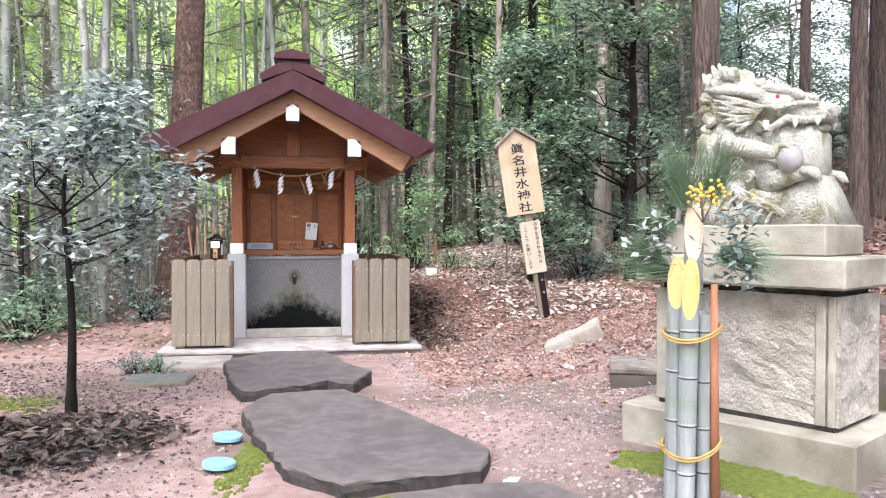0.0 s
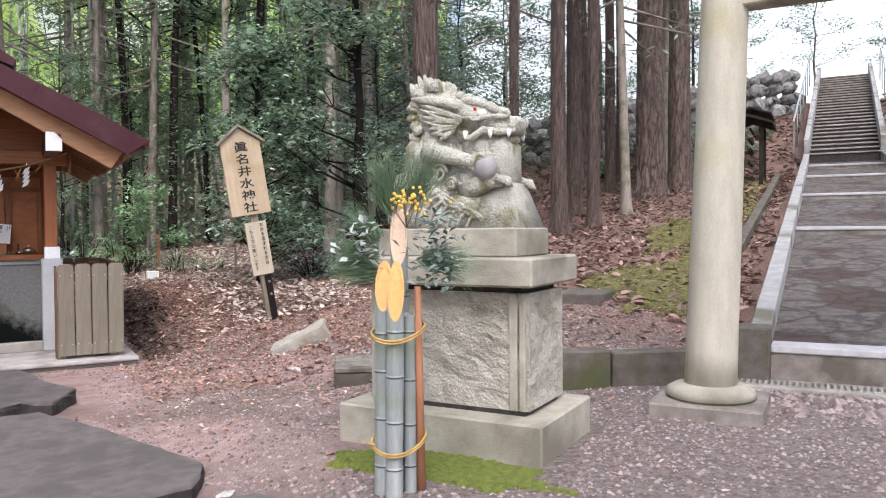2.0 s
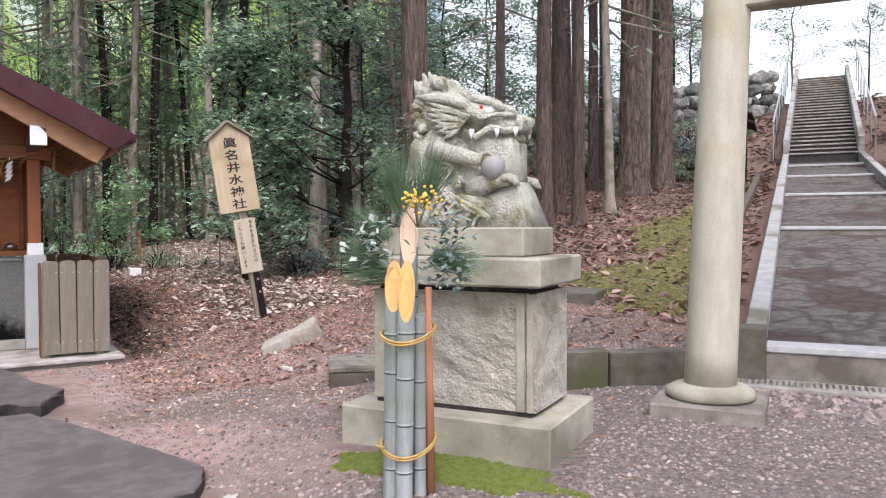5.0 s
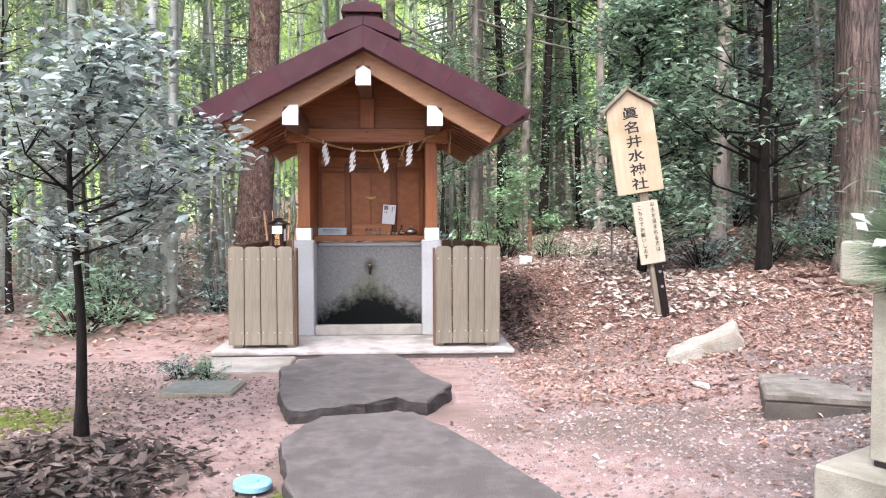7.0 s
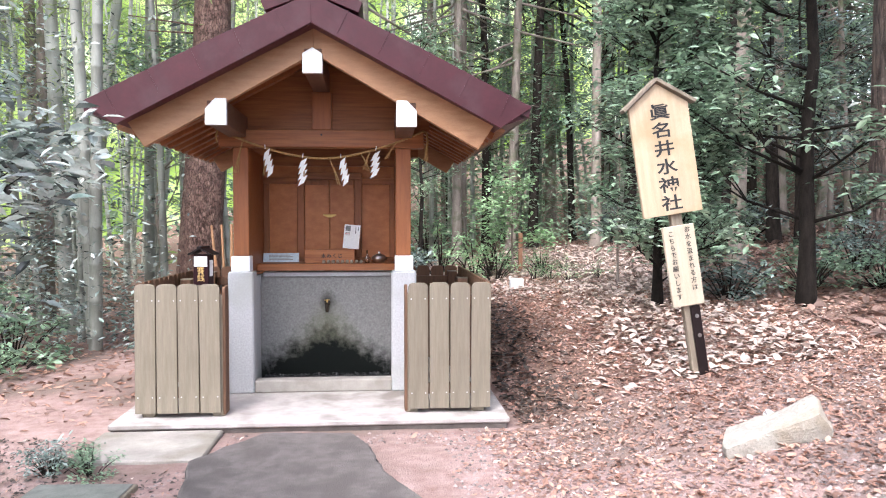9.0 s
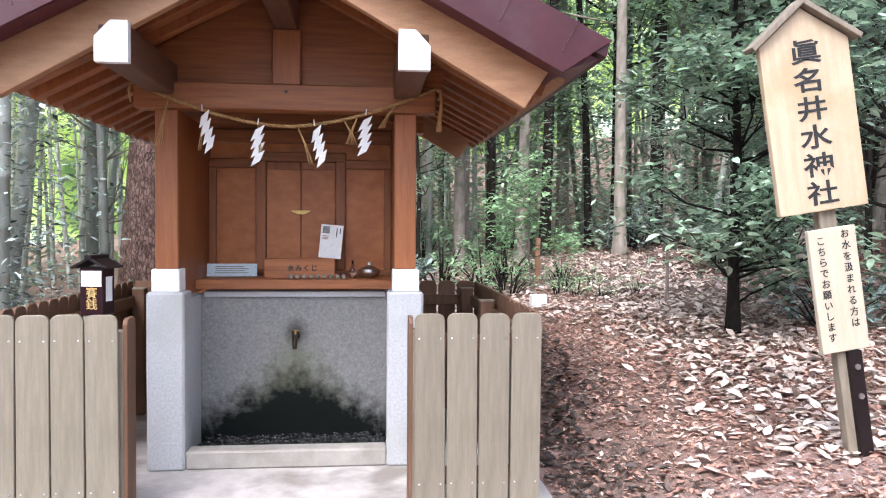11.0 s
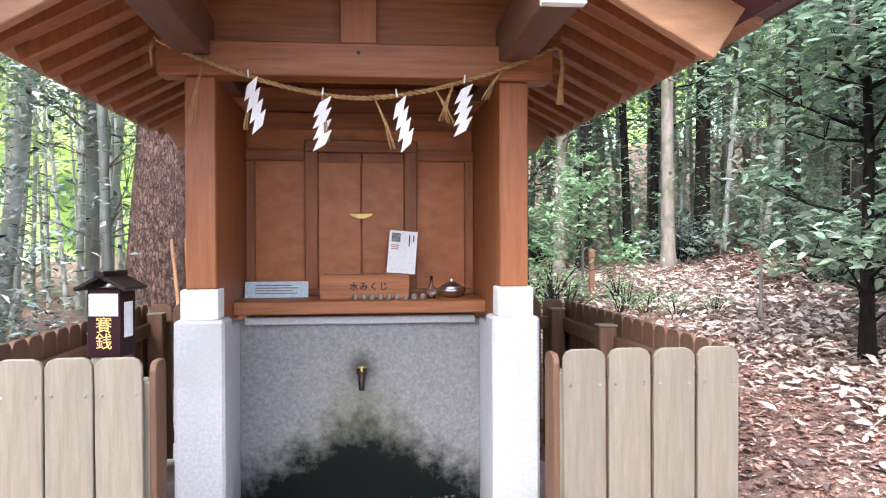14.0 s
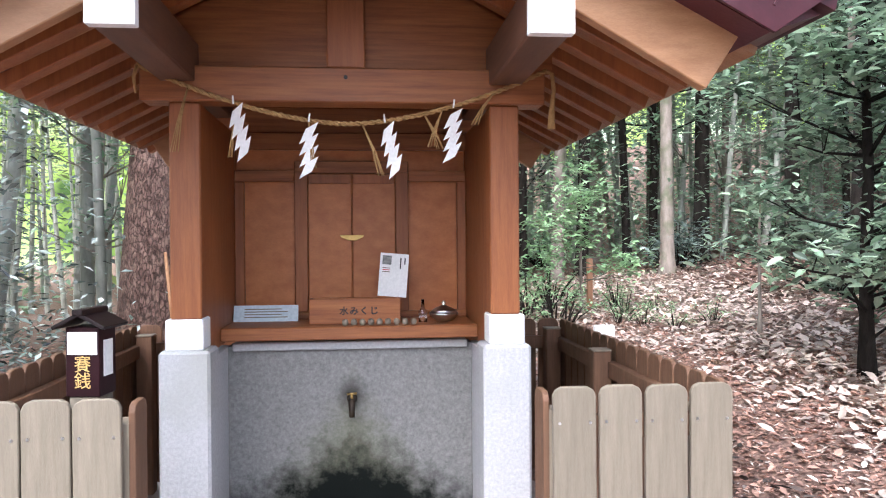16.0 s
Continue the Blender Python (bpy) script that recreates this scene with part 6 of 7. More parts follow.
for k in range(34):
    x = rt.uniform(1.6, 9.0)
    put("bamboo_stalk_tall", BAMBOOS[k % 5], x, rt.uniform(9.2, 14.5) - 0.1 * x, rt.uniform(0, 360), "slim leaning bamboo stalk behind the forest path", "bamboo", "bamboo grove", rt.uniform(0.7, 1.0), rt.uniform(-9, 9))
put("cedar_tree", cedar(76, 0.09, 13, BARK_PALE), 4.62, 7.9, 30, "slim cedar with smooth grey-brown trunk at the head of the path", "tree", "cedars")
put("young_tree", broadleaf(12, 1.7, 0.35, 0.75, 60, 18, 0.1, 0.022, BARK_PALE, LEAF_L, 0.45, True), 2.55, 5.35, 15, "young tree with fresh light-green leaves beside the path", "young tree", "young trees")
put("young_tree", broadleaf(13, 1.9, 0.5, 0.6, 22, 14, 0.08, 0.02, BARK_PALE, LEAF_T, 0.45, True), 3.55, 3.2, 200, "thin pale-stemmed young tree with few leaves", "young tree", "young trees")

# the wood behind: bamboo on one hand, evergreens on the other
count = 0
while count < 150:
    x, y = rf.uniform(-15, 3.0), rf.uniform(0.8, 20)
    if x > -2.2 and y < 5 or x > -3.3 and y < 2.5 or x > 0.5 and y < 8:
        continue
    put("bamboo_stalk_tall", BAMBOOS[count % 5], x, y, rf.uniform(0, 360), "tall grey-green bamboo stalk with feathery yellow-green leaves", "bamboo", "bamboo grove", rf.uniform(0.8, 1.2), rf.uniform(-5, 5))
    count += 1
for x, y, k, sz in ((-3.1, 3.4, 0, 1.5), (-3.7, 4.2, 1, 1.6), (-2.7, 5.2, 2, 1.4), (-4.4, 3.2, 3, 1.5), (-5.0, 4.4, 4, 1.7), (-3.3, 6.4, 0, 1.6), (-4.1, 5.6, 1, 1.5), (-5.9, 3.6, 2, 1.6), (-6.4, 5.2, 3, 1.7), (-2.9, 2.9, 4, 1.2)):
    put("bamboo_stalk_tall", BAMBOOS[k], x, y, rf.uniform(0, 360), "thick pale grey bamboo stalk at the edge of the grove", "bamboo", "bamboo grove", sz, rf.uniform(-7, 7))
count = 0
while count < 18:
    x, y = rf.uniform(2.0, 14), rf.uniform(3.5, 18)
    if y < 9 - 0.5 * (x - 2.5) or (x < 4.5 and y < 9) or 0.8 * x - 0.6 * y > 4.5:
        continue
    put("broadleaf_tree", TREES[count % 4], x, y, rf.uniform(0, 360), "dark broad-leaved evergreen in the wood", "tree", "evergreen trees", rf.uniform(0.7, 1.2))
    count += 1
for x, y in ((-3.8, 2.2), (-5.2, 3.0), (-6.8, 1.6), (-3.0, 6.0), (-0.4, 6.2), (-8.5, 3.5), (1.2, 7.0), (-7.5, 6.0), (-1.6, 9.0)):
    put("broadleaf_tree", TREES[int(x * 7) % 4], x, y, rf.uniform(0, 360), "broad-leaved evergreen standing among bamboo", "tree", "evergreen trees", rf.uniform(0.5, 0.75))
for x, y, k, sz in ((7.0, 5.0, 2, 0.7), (8.4, 6.4, 3, 0.8), (9.6, 8.6, 2, 0.9), (3.4, 9.6, 3, 0.7)):
    put("broadleaf_tree", TREES[k], x, y, rf.uniform(0, 360), "leafy dark evergreen behind the signpost", "tree", "evergreen trees", sz)
for x, y, k, sz in ((-1.5, -1.75, 1, 0.32), (-1.25, -1.8, 2, 0.28), (-3.4, 0.9, 0, 0.8), (-4.6, 0.5, 1, 0.9), (-6.0, 0.2, 2, 1.0), (-2.3, 3.0, 1, 0.7), (-3.4, 1.9, 2, 1.0), (4.3, 1.6, 1, 0.8), (5.2, 1.6, 2, 0.8), (5.9, 1.3, 0, 0.7), 
                     (6.4, 2.6, 1, 0.9), (7.8, 4.4, 2, 1.0), (5.4, 5.0, 0, 1.2), (6.8, 6.4, 1, 1.2), (0.8, 5.6, 1, 1.0), (1.4, 8.5, 2, 1.3), (-0.5, 5.0, 0, 1.0), (-1.2, 6.3, 1, 1.2),
                     (-5.0, 4.6, 2, 1.2), (-7.4, 2.5, 0, 1.3), (8.4, 2.2, 0, 0.6), (9.2, 6.3, 1, 1.2), (10.8, 8.0, 2, 1.3), (3.4, 10.8, 0, 1.1), (5.0, 8.4, 1, 1.1), (7.4, 9.8, 2, 1.3), (-9.5, 1.0, 1, 1.2), (13.0, 9.5, 0, 1.3),
                     (19.0, 6.8, 0, 0.8), (20.5, 8.2, 1, 0.9), (18.0, 7.9, 2, 1.0), (19.6, 8.9, 0, 1.1), (21.2, 9.2, 1, 1.0), (22.6, 9.9, 2, 1.1), (17.0, 9.2, 0, 1.0), (20.2, 11.0, 1, 1.2), (23.4, 8.4, 2, 0.8), (21.6, 7.3, 0, 0.7), (24.6, 9.2, 1, 0.8), (17.4, 5.8, 2, 0.6)):
    put("shrub", BUSHES[k], x, y, rf.uniform(0, 360), "low dark-green evergreen shrub under the trees", "shrub", "undergrowth", sz)
for x, y, sz in ((2.2, 4.8, 0.8), (2.0, 5.7, 1.25), (2.3, 5.9, 1.1), (2.9, 4.3, 0.45), (2.5, 6.5, 1.1), (1.7, 4.9, 0.9), (3.5, 4.0, 0.5), (3.3, 5.0, 0.5), (1.5, 6.2, 1.5), (2.75, 4.6, 0.6), (2.95, 5.0, 0.6), (3.1, 4.0, 0.45), (3.05, 5.6, 0.7), (2.2, 5.2, 0.9)):
    put("seedling_clump", FRESH[int(x * 10) % 2], x, y, rf.uniform(0, 360), "clump of fresh light-green seedlings by the path", "seedlings", "seedlings", sz)

# far woods: a deep belt of leaves that nobody could count
def far_woods(name, arc, n, green, label, size=0.4, z0=0.2, z1=13.0):
    rnd = random.Random(len(name))
    centres = []
    for _ in range(n):
        a, d = radians(rnd.uniform(*arc)), rnd.uniform(19, 34)
        x, y = math.sin(a) * d, -2 + math.cos(a) * d
        centres.append((x, y, max(height(x, y), -1) + z0 + (z1 - z0) * rnd.random() ** 1.1))
    vs, fs = leaf_quads(rnd, centres, 22, 0.8, size, 0.5, 0.4)
    return tagged(pydata(name, vs, fs, green), label, "woods", kind="stuff")


far_woods("far_bamboo_leaves", (-75, 14), 420, LEAF_Y, "yellow-green bamboo leaves far behind the grove, sunlight put into their colour")
far_woods("far_evergreen_leaves", (-60, 40), 620, LEAF, "deep green belt of far evergreen woods")

def undergrowth(name, n, spot, green, label, size, top, seed):
    """Leaves of the thicket between the trees, too many to count."""
    rnd = random.Random(seed)
    centres = []
    while len(centres) < n:
        x, y = rnd.uniform(-12, 30), rnd.uniform(0, 24)
        if spot(x, y):
            centres.append((x, y, height(x, y) + 0.15 + top * rnd.random() ** 1.5))
    vs, fs = leaf_quads(rnd, centres, 24, 0.38, size, 0.4, 0.42)
    return tagged(pydata(name, vs, fs, green), label, "thicket", kind="stuff")


def on_stairs(x, y):
    k = Vector((x, y)) - STAIR0
    return abs(k.x * STAIR_D.y - k.y * STAIR_D.x) < 3.2


undergrowth("evergreen_thicket", 620, lambda x, y: -1 < x < 15 and y > max(12.0, 15.5 - 0.45 * x) and y < 21 and not on_stairs(x, y) or 7 < x < 12 and y > 6.5 + 0.3 * (x - 7) and y < 12, LEAF,
            "dim evergreen thicket filling the wood behind", 0.2, 5.5, 5)
undergrowth("hanging_pale_leaves", 190, lambda x, y: -4.8 < x < -2.3 and 1.8 < y < 5 and math.hypot(x + 2.15, y - 4.7) > 0.7, LEAF_S, "glossy pale leaves hanging at the edge of the grove", 0.1, 4.2, 12)
undergrowth("dim_thicket", 470, lambda x, y: 1.2 < x < 9 and 8.6 - 0.15 * x < y < 12, LEAF, "dark evergreen thicket at the end of the forest path", 0.14, 5.5, 8)
undergrowth("grey_green_thicket", 260, lambda x, y: -12 < x < -2.8 and 2.5 < y < 9, LEAF_B, "grey-green leaves hanging among the bamboo", 0.13, 4.5, 6)
undergrowth("slope_shrubs", 150, lambda x, y: 19 < x < 30 and (x - STAIR0.x) * STAIR_D.y - (y - STAIR0.y) * STAIR_D.x > 2.6, LEAF, "shrubs on the slope beyond the stairs", 0.2, 2.0, 13)
undergrowth("hilltop_thicket", 240, lambda x, y: 18 < x < 31 and 15.0 - 0.463 * (x - 18) < y < 22 and not on_stairs(x, y), LEAF, "shrubs above the dry-stone wall", 0.2, 2.6, 9)
undergrowth("hillside_thicket", 300, lambda x, y: 16 < x < 30 and y > 0.45 * x + 3.5 and y < 24 and not on_stairs(x, y), LEAF, "thicket on top of the hillside", 0.24, 3.5, 7)

# ---- fallen leaves, gravel, moss ----
def litter(name, n, area, material, label, size, keep, seed, lift=0.012, wide=0.5):
    rnd = random.Random(seed)
    vs, fs = [], []
    tries = 0
    while n and tries < 400000:
        tries += 1
        x, y = rnd.uniform(area[0], area[1]), rnd.uniform(area[2], area[3])
        if rnd.random() > keep(x, y):
            continue
        n -= 1
        p = Vector((x, y, height(x, y) + rnd.uniform(0.002, lift)))
        a = rnd.uniform(0, 2 * math.pi)
        d = Vector((math.cos(a), math.sin(a), rnd.gauss(0, 0.22))).normalized()
        s = d.cross(Vector((rnd.gauss(0, 0.25), rnd.gauss(0, 0.25), 1))).normalized()
        u = s.cross(d)
        L = size * rnd.uniform(0.5, 1.35)
        w_ = L * wide * rnd.uniform(0.6, 1.2)
        v, f = leaf_shape(p, d, s, u, L, w_, rnd.uniform(-0.1, 0.35) * w_, rnd.uniform(-0.15, 0.3) * L, len(vs))
        if L < 0.06:
            v, f = [v[0], v[5], v[3], v[7]], [(len(vs), len(vs) + 1, len(vs) + 2), (len(vs), len(vs) + 2, len(vs) + 3)]
        vs += v
        fs += f
    return tagged(pydata(name, vs, fs, material), label, "fallen leaves", kind="stuff")


def clear(x, y):
    """Nought on the pad, the shrine, the pedestal and the flagstones."""
    if -1.5 < x < 1.5 and -1.0 < y < 2.4 or -1.8 < x < -0.6 and -1.8 < y < -0.9:
        return 0.0
    if -0.5 < x < 0.9 and -3.4 < y < -1.3 or -0.3 < x < 0.5 + 0.3 * (-3.5 - y) and -5.9 < y < -3.4 or 0 < x < 1.4 and -7.6 < y < -5.9:
        return 0.0
    q = PED.inverted() @ Vector((x, y, 0))
    if abs(q.x) < 0.68 and abs(q.y) < 0.52:
        return 0.0
    k = (Vector((x, y)) - STAIR0)
    if k.dot(STAIR_D) > -0.3 and abs(k.x * STAIR_D.y - k.y * STAIR_D.x) < 1.3:
        return 0.0
    return 1.0


def on_bank(x, y):
    return clear(x, y) * (0.12 + 0.88 * ss(1.3, 2.6, x + 0.22 * y + 0.4)) if y > -5 else clear(x, y) * 0.06


litter("red_leaf_litter", 34000, (0.6, 9, -6, 10), LITTER, "reddish-brown fallen leaves covering the bank", 0.05, on_bank, 91, 0.012, 0.65)
litter("hill_leaf_litter", 26000, (4.5, 20, -5, 11), LITTER_H, "brown leaves on the hillside under the cedars", 0.12, lambda x, y: clear(x, y) * (1 if 0.8 * x + 0.45 * y > 3 else 0.1), 99, 0.03, 0.6)
litter("pale_fragments", 9000, (1.2, 5.0, -4.5, 8), LITTER_P, "small pale leaf fragments on the forest path", 0.04, lambda x, y: clear(x, y) * (0.2 + 0.8 * ss(-3, 0, y)), 103, 0.012, 0.7)
litter("upper_hill_litter", 7000, (16, 31, 3, 17), LITTER_H, "leaves on the upper hillside", 0.2, lambda x, y: clear(x, y), 104, 0.04, 0.6)
litter("path_fragments", 30000, (1.2, 4.6, -3.2, 8), LITTER, "small brown leaf fragments on the forest path", 0.045, clear, 100, 0.01, 0.7)
litter("pale_leaf_litter", 6000, (1.6, 7.5, -1.0, 7.5), LITTER_P, "pale grey-brown fallen leaves beside the path", 0.085, lambda x, y: clear(x, y) * ss(1.3, 0.2, abs(x - 3.35 - 0.12 * y)), 92, 0.04, 0.6)
# pale tan leaves whose tone also makes up for light missing here
litter("clearing_litter", 9000, (1.2, 5.5, 2.6, 8.5), LITTER_P, "pinkish tan leaves covering the clearing behind the shrine", 0.075, lambda x, y: clear(x, y) * (0.25 + 0.75 * ss(2.5, 4.0, y)), 106, 0.03, 0.6)
litter("leaf_litter_under_bamboo", 9000, (-9, 0.5, -2, 9), LITTER, "brown leaves under the bamboo grove", 0.08, lambda x, y: clear(x, y) * ss(-1.2, 0.8, y - 0.25 * x - 1.3 + 1.0), 93)
litter("dark_leaf_mound", 3200, (-3.6, -0.6, -5.6, -3.3), LITTER_D, "dark damp leaf mound round the sapling", 0.085, lambda x, y: ss(1.15, 0.35, math.hypot((x + 1.75) / 1.15, (y + 4.45) / 0.85)), 94, 0.08)
# dark leaves by the fence also put its shade into the ground colour
litter("dark_leaf_drift", 1500, (1.45, 2.3, -0.9, 2.6), LITTER_D, "dark leaves drifted against the fence, standing in for its shade", 0.065, lambda x, y: clear(x, y) * ss(2.25, 1.5, x), 107, 0.05)
litter("earth_mulch", 18000, (-4.5, 0.2, -9, -1.0), LITTER_D, "dark leaf crumbs on the trodden earth", 0.035, lambda x, y: clear(x, y) * (0.1 + 0.9 * ss(-0.2, -1.6, x)), 102, 0.01, 0.7)
litter("scattered_leaves", 2600, (-4, 3.2, -9, -1), LITTER, "thinly scattered brown leaves on the trodden earth", 0.035, clear, 95)
litter("scattered_pale_leaves", 220, (-3, 3.2, -8, -1), LITTER_P, "few pale leaves on the trodden earth", 0.04, clear, 96)


def gravel(name, n, area, keep, seed, size=0.013):
    rnd = random.Random(seed)
    vs, fs = [], []
    while n:
        x, y = rnd.uniform(area[0], area[1]), rnd.uniform(area[2], area[3])
        if rnd.random() > keep(x, y):
            continue
        n -= 1
        r, z, a = size * rnd.uniform(0.5, 1.5), height(x, y), rnd.uniform(0, 6)
        k = len(vs)
        for j in range(5):
            b = a + j * 1.2566
            q = r * rnd.uniform(0.7, 1.2)
            vs.append((x + q * math.cos(b), y + q * math.sin(b), z - 0.002))
        vs.append((x + rnd.uniform(-0.3, 0.3) * r, y, z + r * rnd.uniform(0.4, 0.8)))
        fs += [(k + j, k + (j + 1) % 5, k + 5) for j in range(5)]
    return tagged(pydata(name, vs, fs, PEBBLE), "small grey-pink gravel on the earth", "gravel", kind="stuff")


gravel("gravel", 30000, (-3.5, 6.0, -8.6, -1.0), lambda x, y: clear(x, y) * (0.25 + 0.75 * ss(0.2, 1.5, x)), 97)
gravel("coarse_gravel", 900, (4.2, 7.5, -7.8, -5.6), lambda x, y: clear(x, y) * ss(0.55, 0.1, abs((Vector((x, y)) - STAIR0).dot(STAIR_D) + 0.65)), 98, 0.03)


def moss_patch(cx, cy, rx, ry, rz, seed, label, n=1500, size=0.022, green=MOSS):
    """Many low cushions, thinning out towards an uneven edge."""
    rnd = random.Random(seed)
    c, q = math.cos(radians(rz)), math.sin(radians(rz))
    vs, fs = [], []
    while n:
        u, v = rnd.gauss(0, 0.5), rnd.gauss(0, 0.5)
        if math.hypot(u, v) > 1.0 + 0.5 * noise.noise(Vector((u * 2, v * 2, seed))):
            continue
        n -= 1
        x, y = cx + rx * u * c - ry * v * q, cy + rx * u * q + ry * v * c
        r, a, k, z = size * rnd.uniform(0.5, 1.6), rnd.uniform(0, 6), len(vs), height(x, y)
        for ring, h in ((1.0, -0.004), (0.6, 0.45)):
            for j in range(6):
                b = a + j * 1.0472
                e = r * ring * rnd.uniform(0.75, 1.2)
                vs.append((x + e * math.cos(b), y + e * math.sin(b), z + (h * r if h > 0 else h)))
        vs.append((x, y, z + r * 0.62))
        for j in range(6):
            i = (j + 1) % 6
            fs += [(k + j, k + i, k + 6 + i, k + 6 + j), (k + 6 + j, k + 6 + i, k + 12)]
    return tagged(pydata("moss_patch", vs, fs, green), label, "moss", "moss patches", kind="stuff")


moss_patch(2.07, -6.15, 0.58, 0.2, 122, 1, "bright green moss along the pedestal foot", 4600)
moss_patch(-2.4, -3.2, 0.75, 0.4, 10, 2, "thin olive moss on the earth", 900, 0.016)
moss_patch(-0.2, -5.05, 0.11, 0.6, -8, 3, "green moss along the flagstone edge", 600, 0.016)
moss_patch(0.35, -5.92, 0.4, 0.12, 0, 4, "green moss between the flagstones")
moss_patch(7.2, -2.6, 1.5, 0.8, 35, 5, "mossy turf on the slope beside the stairs", 2500, 0.05, MOSS_OLIVE)
for along in (3.5, 7.0, 11.0, 15.0):
    g = SF @ Vector((along, 2.15, 0))
    moss_patch(g.x, g.y, 2.0, 0.42, 33.6, int(along), "olive moss along the gutter beside the stepped path", 1500, 0.05, MOSS_OLIVE)
moss_patch(11.5, 0.6, 2.6, 0.8, 33, 6, "mossy turf on the slope beside the stairs", 2500, 0.07, MOSS_OLIVE)


# ---- the hillside by the stairs: dry-stone wall, roofed racks, trees ----
WALLSTONE = mat("lichened_wall_stone", (0.10, 0.10, 0.095), (0.26, 0.25, 0.235), 6, 0.9, 0.6, 50, rand=0.4)
rw = random.Random(15)
ROCKS = []
for k in range(4):
    bm = bmesh.new()
    blob(bm, (0, 0, 0), (0.5, 0.4, 0.42), seg=8, rough=0.5, seed=k * 3 + 1)
    ROCKS.append(bm_mesh("wall_stone", bm, WALLSTONE, False))
stone_wall = thing("dry_stone_wall", pose(0, 0, 0), "dry-stone retaining wall of dark lichened boulders on the hillside", "stone wall", kind="structure")
for k in range(26):
    f = k / 25
    x, y = 18.0 + 9.5 * f, 14.2 - 4.4 * f
    for j in range(4):
        o = new("wall_stone", ROCKS[rw.randrange(4)])
        o.parent = stone_wall
        o.matrix_basis = pose(x + rw.uniform(-0.15, 0.15) + 0.2 * (j % 2), y + rw.uniform(-0.1, 0.1) + 0.06 * j, height(x, y) + 0.1 + 0.46 * j, rw.uniform(-20, 20), rw.uniform(-20, 20), rw.uniform(0, 360)) @ Matrix.Scale(rw.uniform(0.6, 0.8), 4)


def rack(x, y, rz):
    z = height(x, y)
    t = thing("roofed_rack", pose(x, y, z, 0, 0, rz), "small dark wooden rack with a flat pitched roof beside the stairs", "rack", "racks by the stairs")
    for px in (-0.6, 0.6):
        for py in (-0.3, 0.3):
            part("post", boxes((px - 0.05, px + 0.05, py - 0.05, py + 0.05, -0.5, 1.5), bevel=0.005), BARK_DARK, t)
    for zz in (0.5, 0.8, 1.1):
        part("bar", boxes((-0.65, 0.65, -0.03, 0.03, zz, zz + 0.06), bevel=0.004), BARK_DARK, t)
    for s in (-1, 1):
        bm = bmesh.new()
        box(bm, -0.9, 0.9, -0.33, 0.33, -0.03, 0.03, 0.005, pose(0, 0.28 * s, 1.62, -20 * s, 0, 0))
        part("roof_panel", bm, BARK_DARK, t)


for along, off in ((15.6, 2.3), (18.6, 2.5), (17.6, -2.3), (21.2, -2.6)):
    g = SF @ Vector((along, off, 0))
    rack(g.x, g.y, 34)
for x, y, k, sz in ((25.5, 13.2, 0, 1.1), (21.0, 15.5, 1, 1.0), (31.0, 17.0, 2, 1.1), (27.5, 2.2, 3, 0.9), (24.5, -0.8, 0, 1.0), (33.5, 5.0, 1, 0.9), (18.5, 17.0, 2, 1.2), (15.5, 12.5, 3, 1.0), (17.0, 10.5, 0, 0.8)):
    put("broadleaf_tree", TREES[k], x, y, rf.uniform(0, 360), "broad-leaved evergreen on the hillside by the stairs", "tree", "evergreen trees", sz)
for x, y in ((13.0, 4.0), (11.5, 6.5), (21.5, 10.0), (22.5, 12.0), (18.0, 7.6), (20.0, -1.0)):
    put("pale_tree", PALES[int(x) % 2], x, y, rf.uniform(0, 360), "slim pale-barked tree on the hillside", "tree", "slim trees", rf.uniform(0.9, 1.2))


for x, y, k, sz in ((29.6, 14.2, 1, 0.8), (32.8, 12.6, 3, 0.9), (34.2, 9.8, 0, 0.7), (27.6, 16.4, 2, 0.9), (31.5, 5.2, 3, 0.8)):
    put("broadleaf_tree", TREES[k], x, y, rf.uniform(0, 360), "thin-crowned tree against the white sky above the stairs", "tree", "evergreen trees", sz)

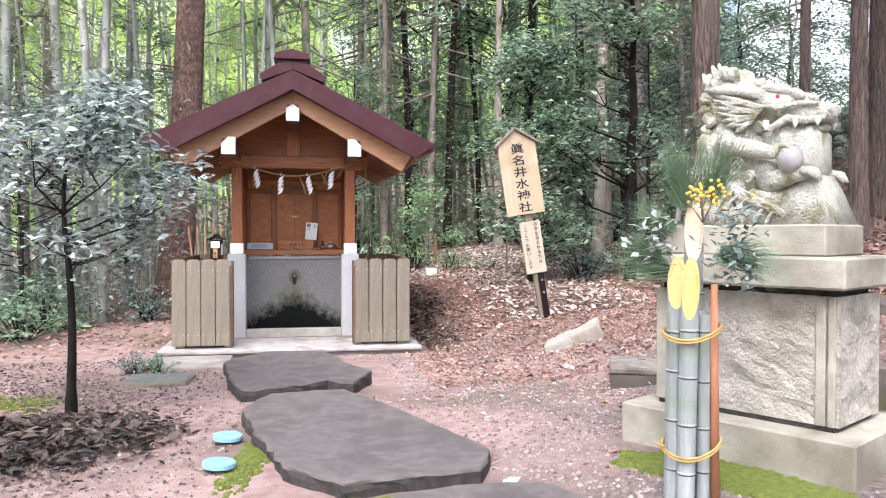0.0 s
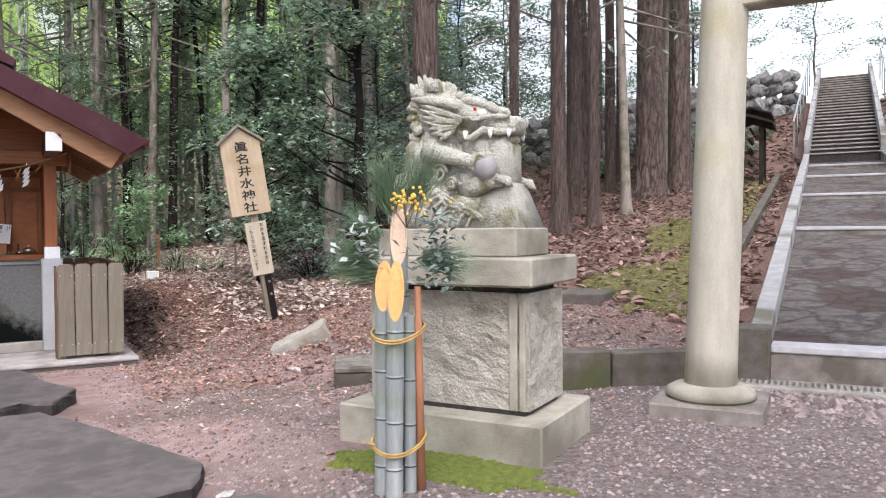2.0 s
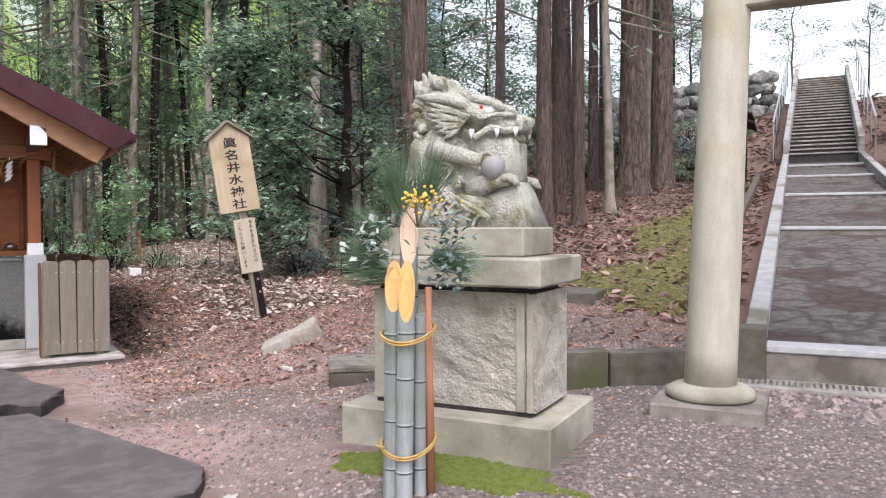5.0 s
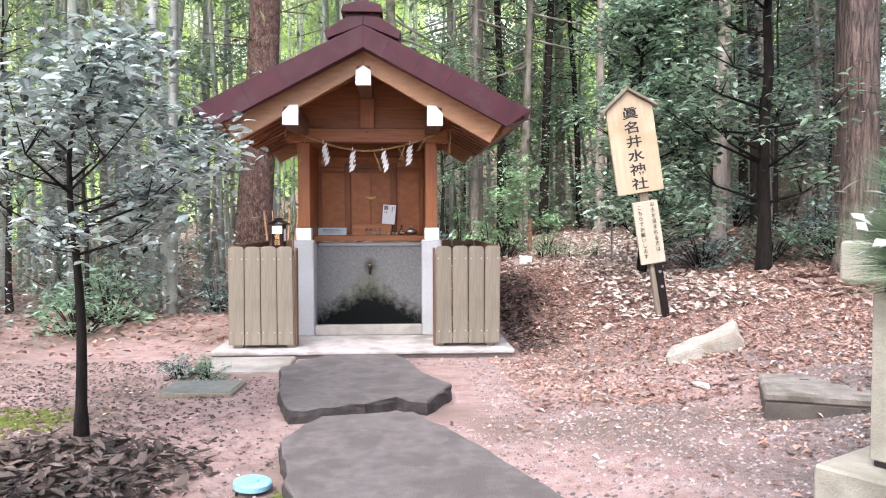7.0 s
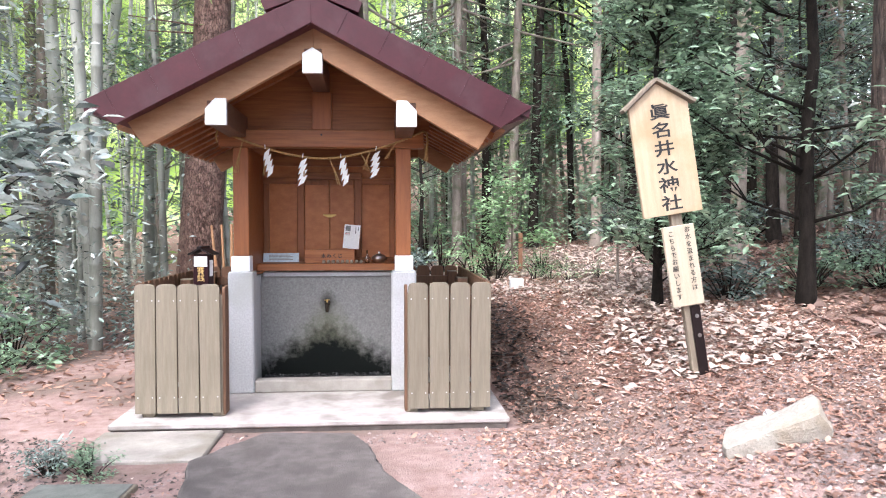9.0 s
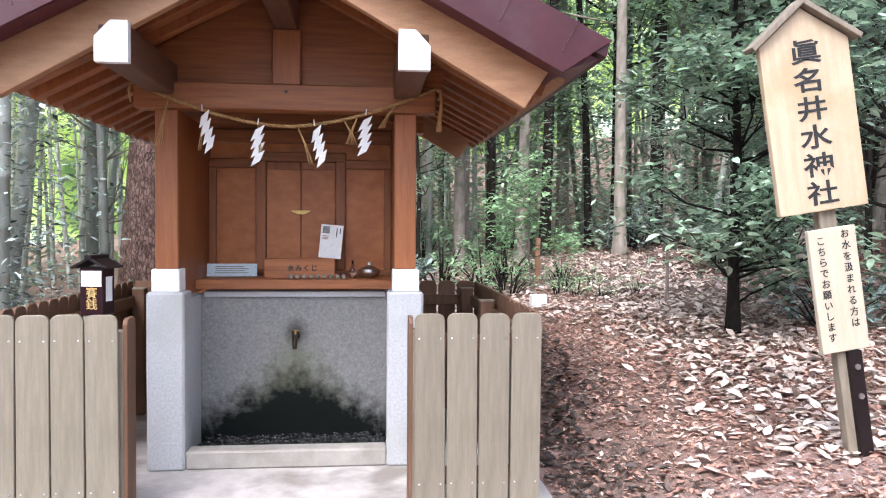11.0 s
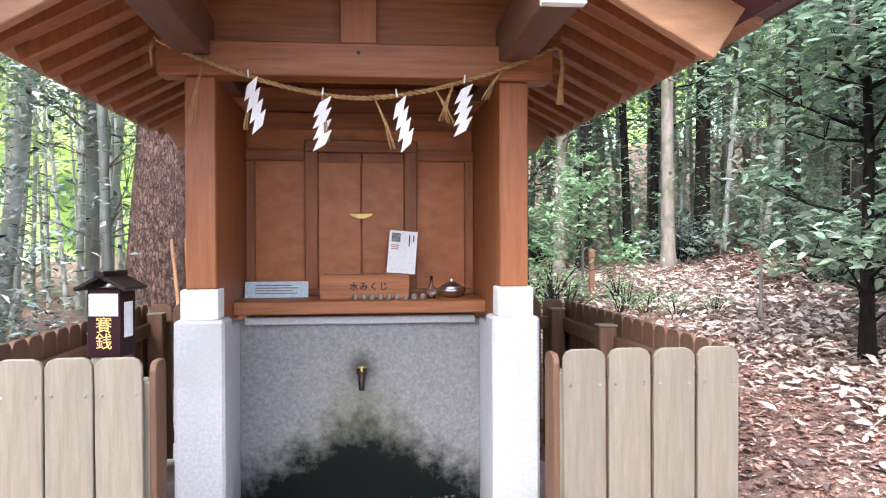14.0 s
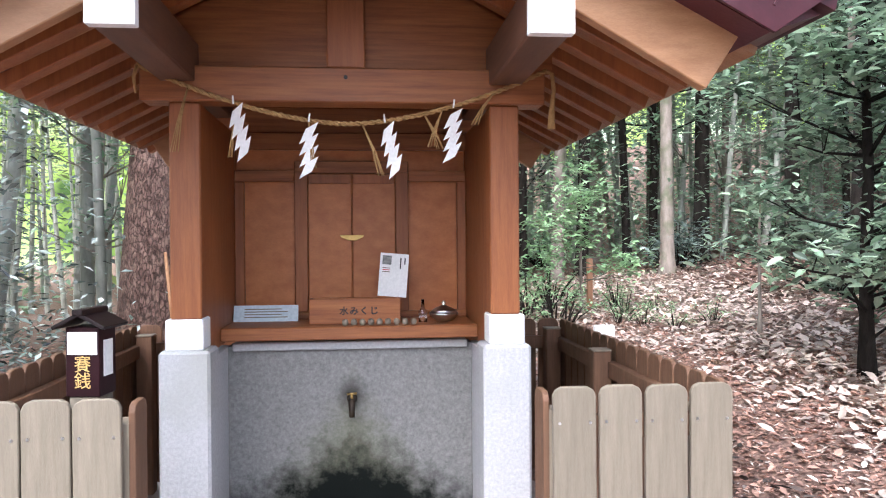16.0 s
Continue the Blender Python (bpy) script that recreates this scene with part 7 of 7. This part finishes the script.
# ---- added glowing sheet: emission stands in for bright leafy distance beyond the grove ----
FAR = bpy.data.materials.new("glowing_distance")
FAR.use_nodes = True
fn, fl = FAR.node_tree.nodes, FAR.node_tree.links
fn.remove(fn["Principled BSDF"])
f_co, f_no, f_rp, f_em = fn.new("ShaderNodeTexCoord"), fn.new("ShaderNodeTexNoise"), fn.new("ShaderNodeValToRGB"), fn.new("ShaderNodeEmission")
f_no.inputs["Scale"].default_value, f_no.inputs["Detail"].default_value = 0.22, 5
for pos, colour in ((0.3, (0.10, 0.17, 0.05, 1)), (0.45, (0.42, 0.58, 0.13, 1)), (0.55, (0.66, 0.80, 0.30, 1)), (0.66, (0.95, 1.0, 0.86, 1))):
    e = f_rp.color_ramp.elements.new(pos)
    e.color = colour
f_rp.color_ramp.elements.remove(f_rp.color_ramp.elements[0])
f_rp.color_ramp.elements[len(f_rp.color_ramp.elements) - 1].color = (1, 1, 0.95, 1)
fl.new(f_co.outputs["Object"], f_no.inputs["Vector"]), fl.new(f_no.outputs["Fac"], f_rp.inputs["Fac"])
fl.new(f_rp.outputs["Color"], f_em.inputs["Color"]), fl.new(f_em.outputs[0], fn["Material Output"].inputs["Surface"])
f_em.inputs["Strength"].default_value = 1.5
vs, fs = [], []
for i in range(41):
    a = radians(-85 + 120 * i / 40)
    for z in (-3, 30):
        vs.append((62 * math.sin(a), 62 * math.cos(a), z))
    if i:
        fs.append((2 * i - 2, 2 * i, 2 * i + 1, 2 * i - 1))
# a second glowing sheet, added to whiten the sky above the stairs
SKYGLOW = bpy.data.materials.new("glowing_overcast")
SKYGLOW.use_nodes = True
sn = SKYGLOW.node_tree.nodes
sn.remove(sn["Principled BSDF"])
s_em = sn.new("ShaderNodeEmission")
s_em.inputs["Color"].default_value, s_em.inputs["Strength"].default_value = (0.97, 0.98, 1.0, 1), 2.2
SKYGLOW.node_tree.links.new(s_em.outputs[0], sn["Material Output"].inputs["Surface"])
vs2 = [(90 * math.sin(radians(35 + 60 * i / 20)), 90 * math.cos(radians(35 + 60 * i / 20)), z) for i in range(21) for z in (-3, 60)]
structure(pydata("backdrop_sky", vs2, [(2 * i, 2 * i + 2, 2 * i + 3, 2 * i + 1) for i in range(20)], SKYGLOW), "glowing white sheet in place of the overcast sky beyond the stairs", "backdrop")
structure(pydata("backdrop", vs, fs, FAR), "glowing sheet standing in for bright leafy distance beyond the bamboo grove", "backdrop")
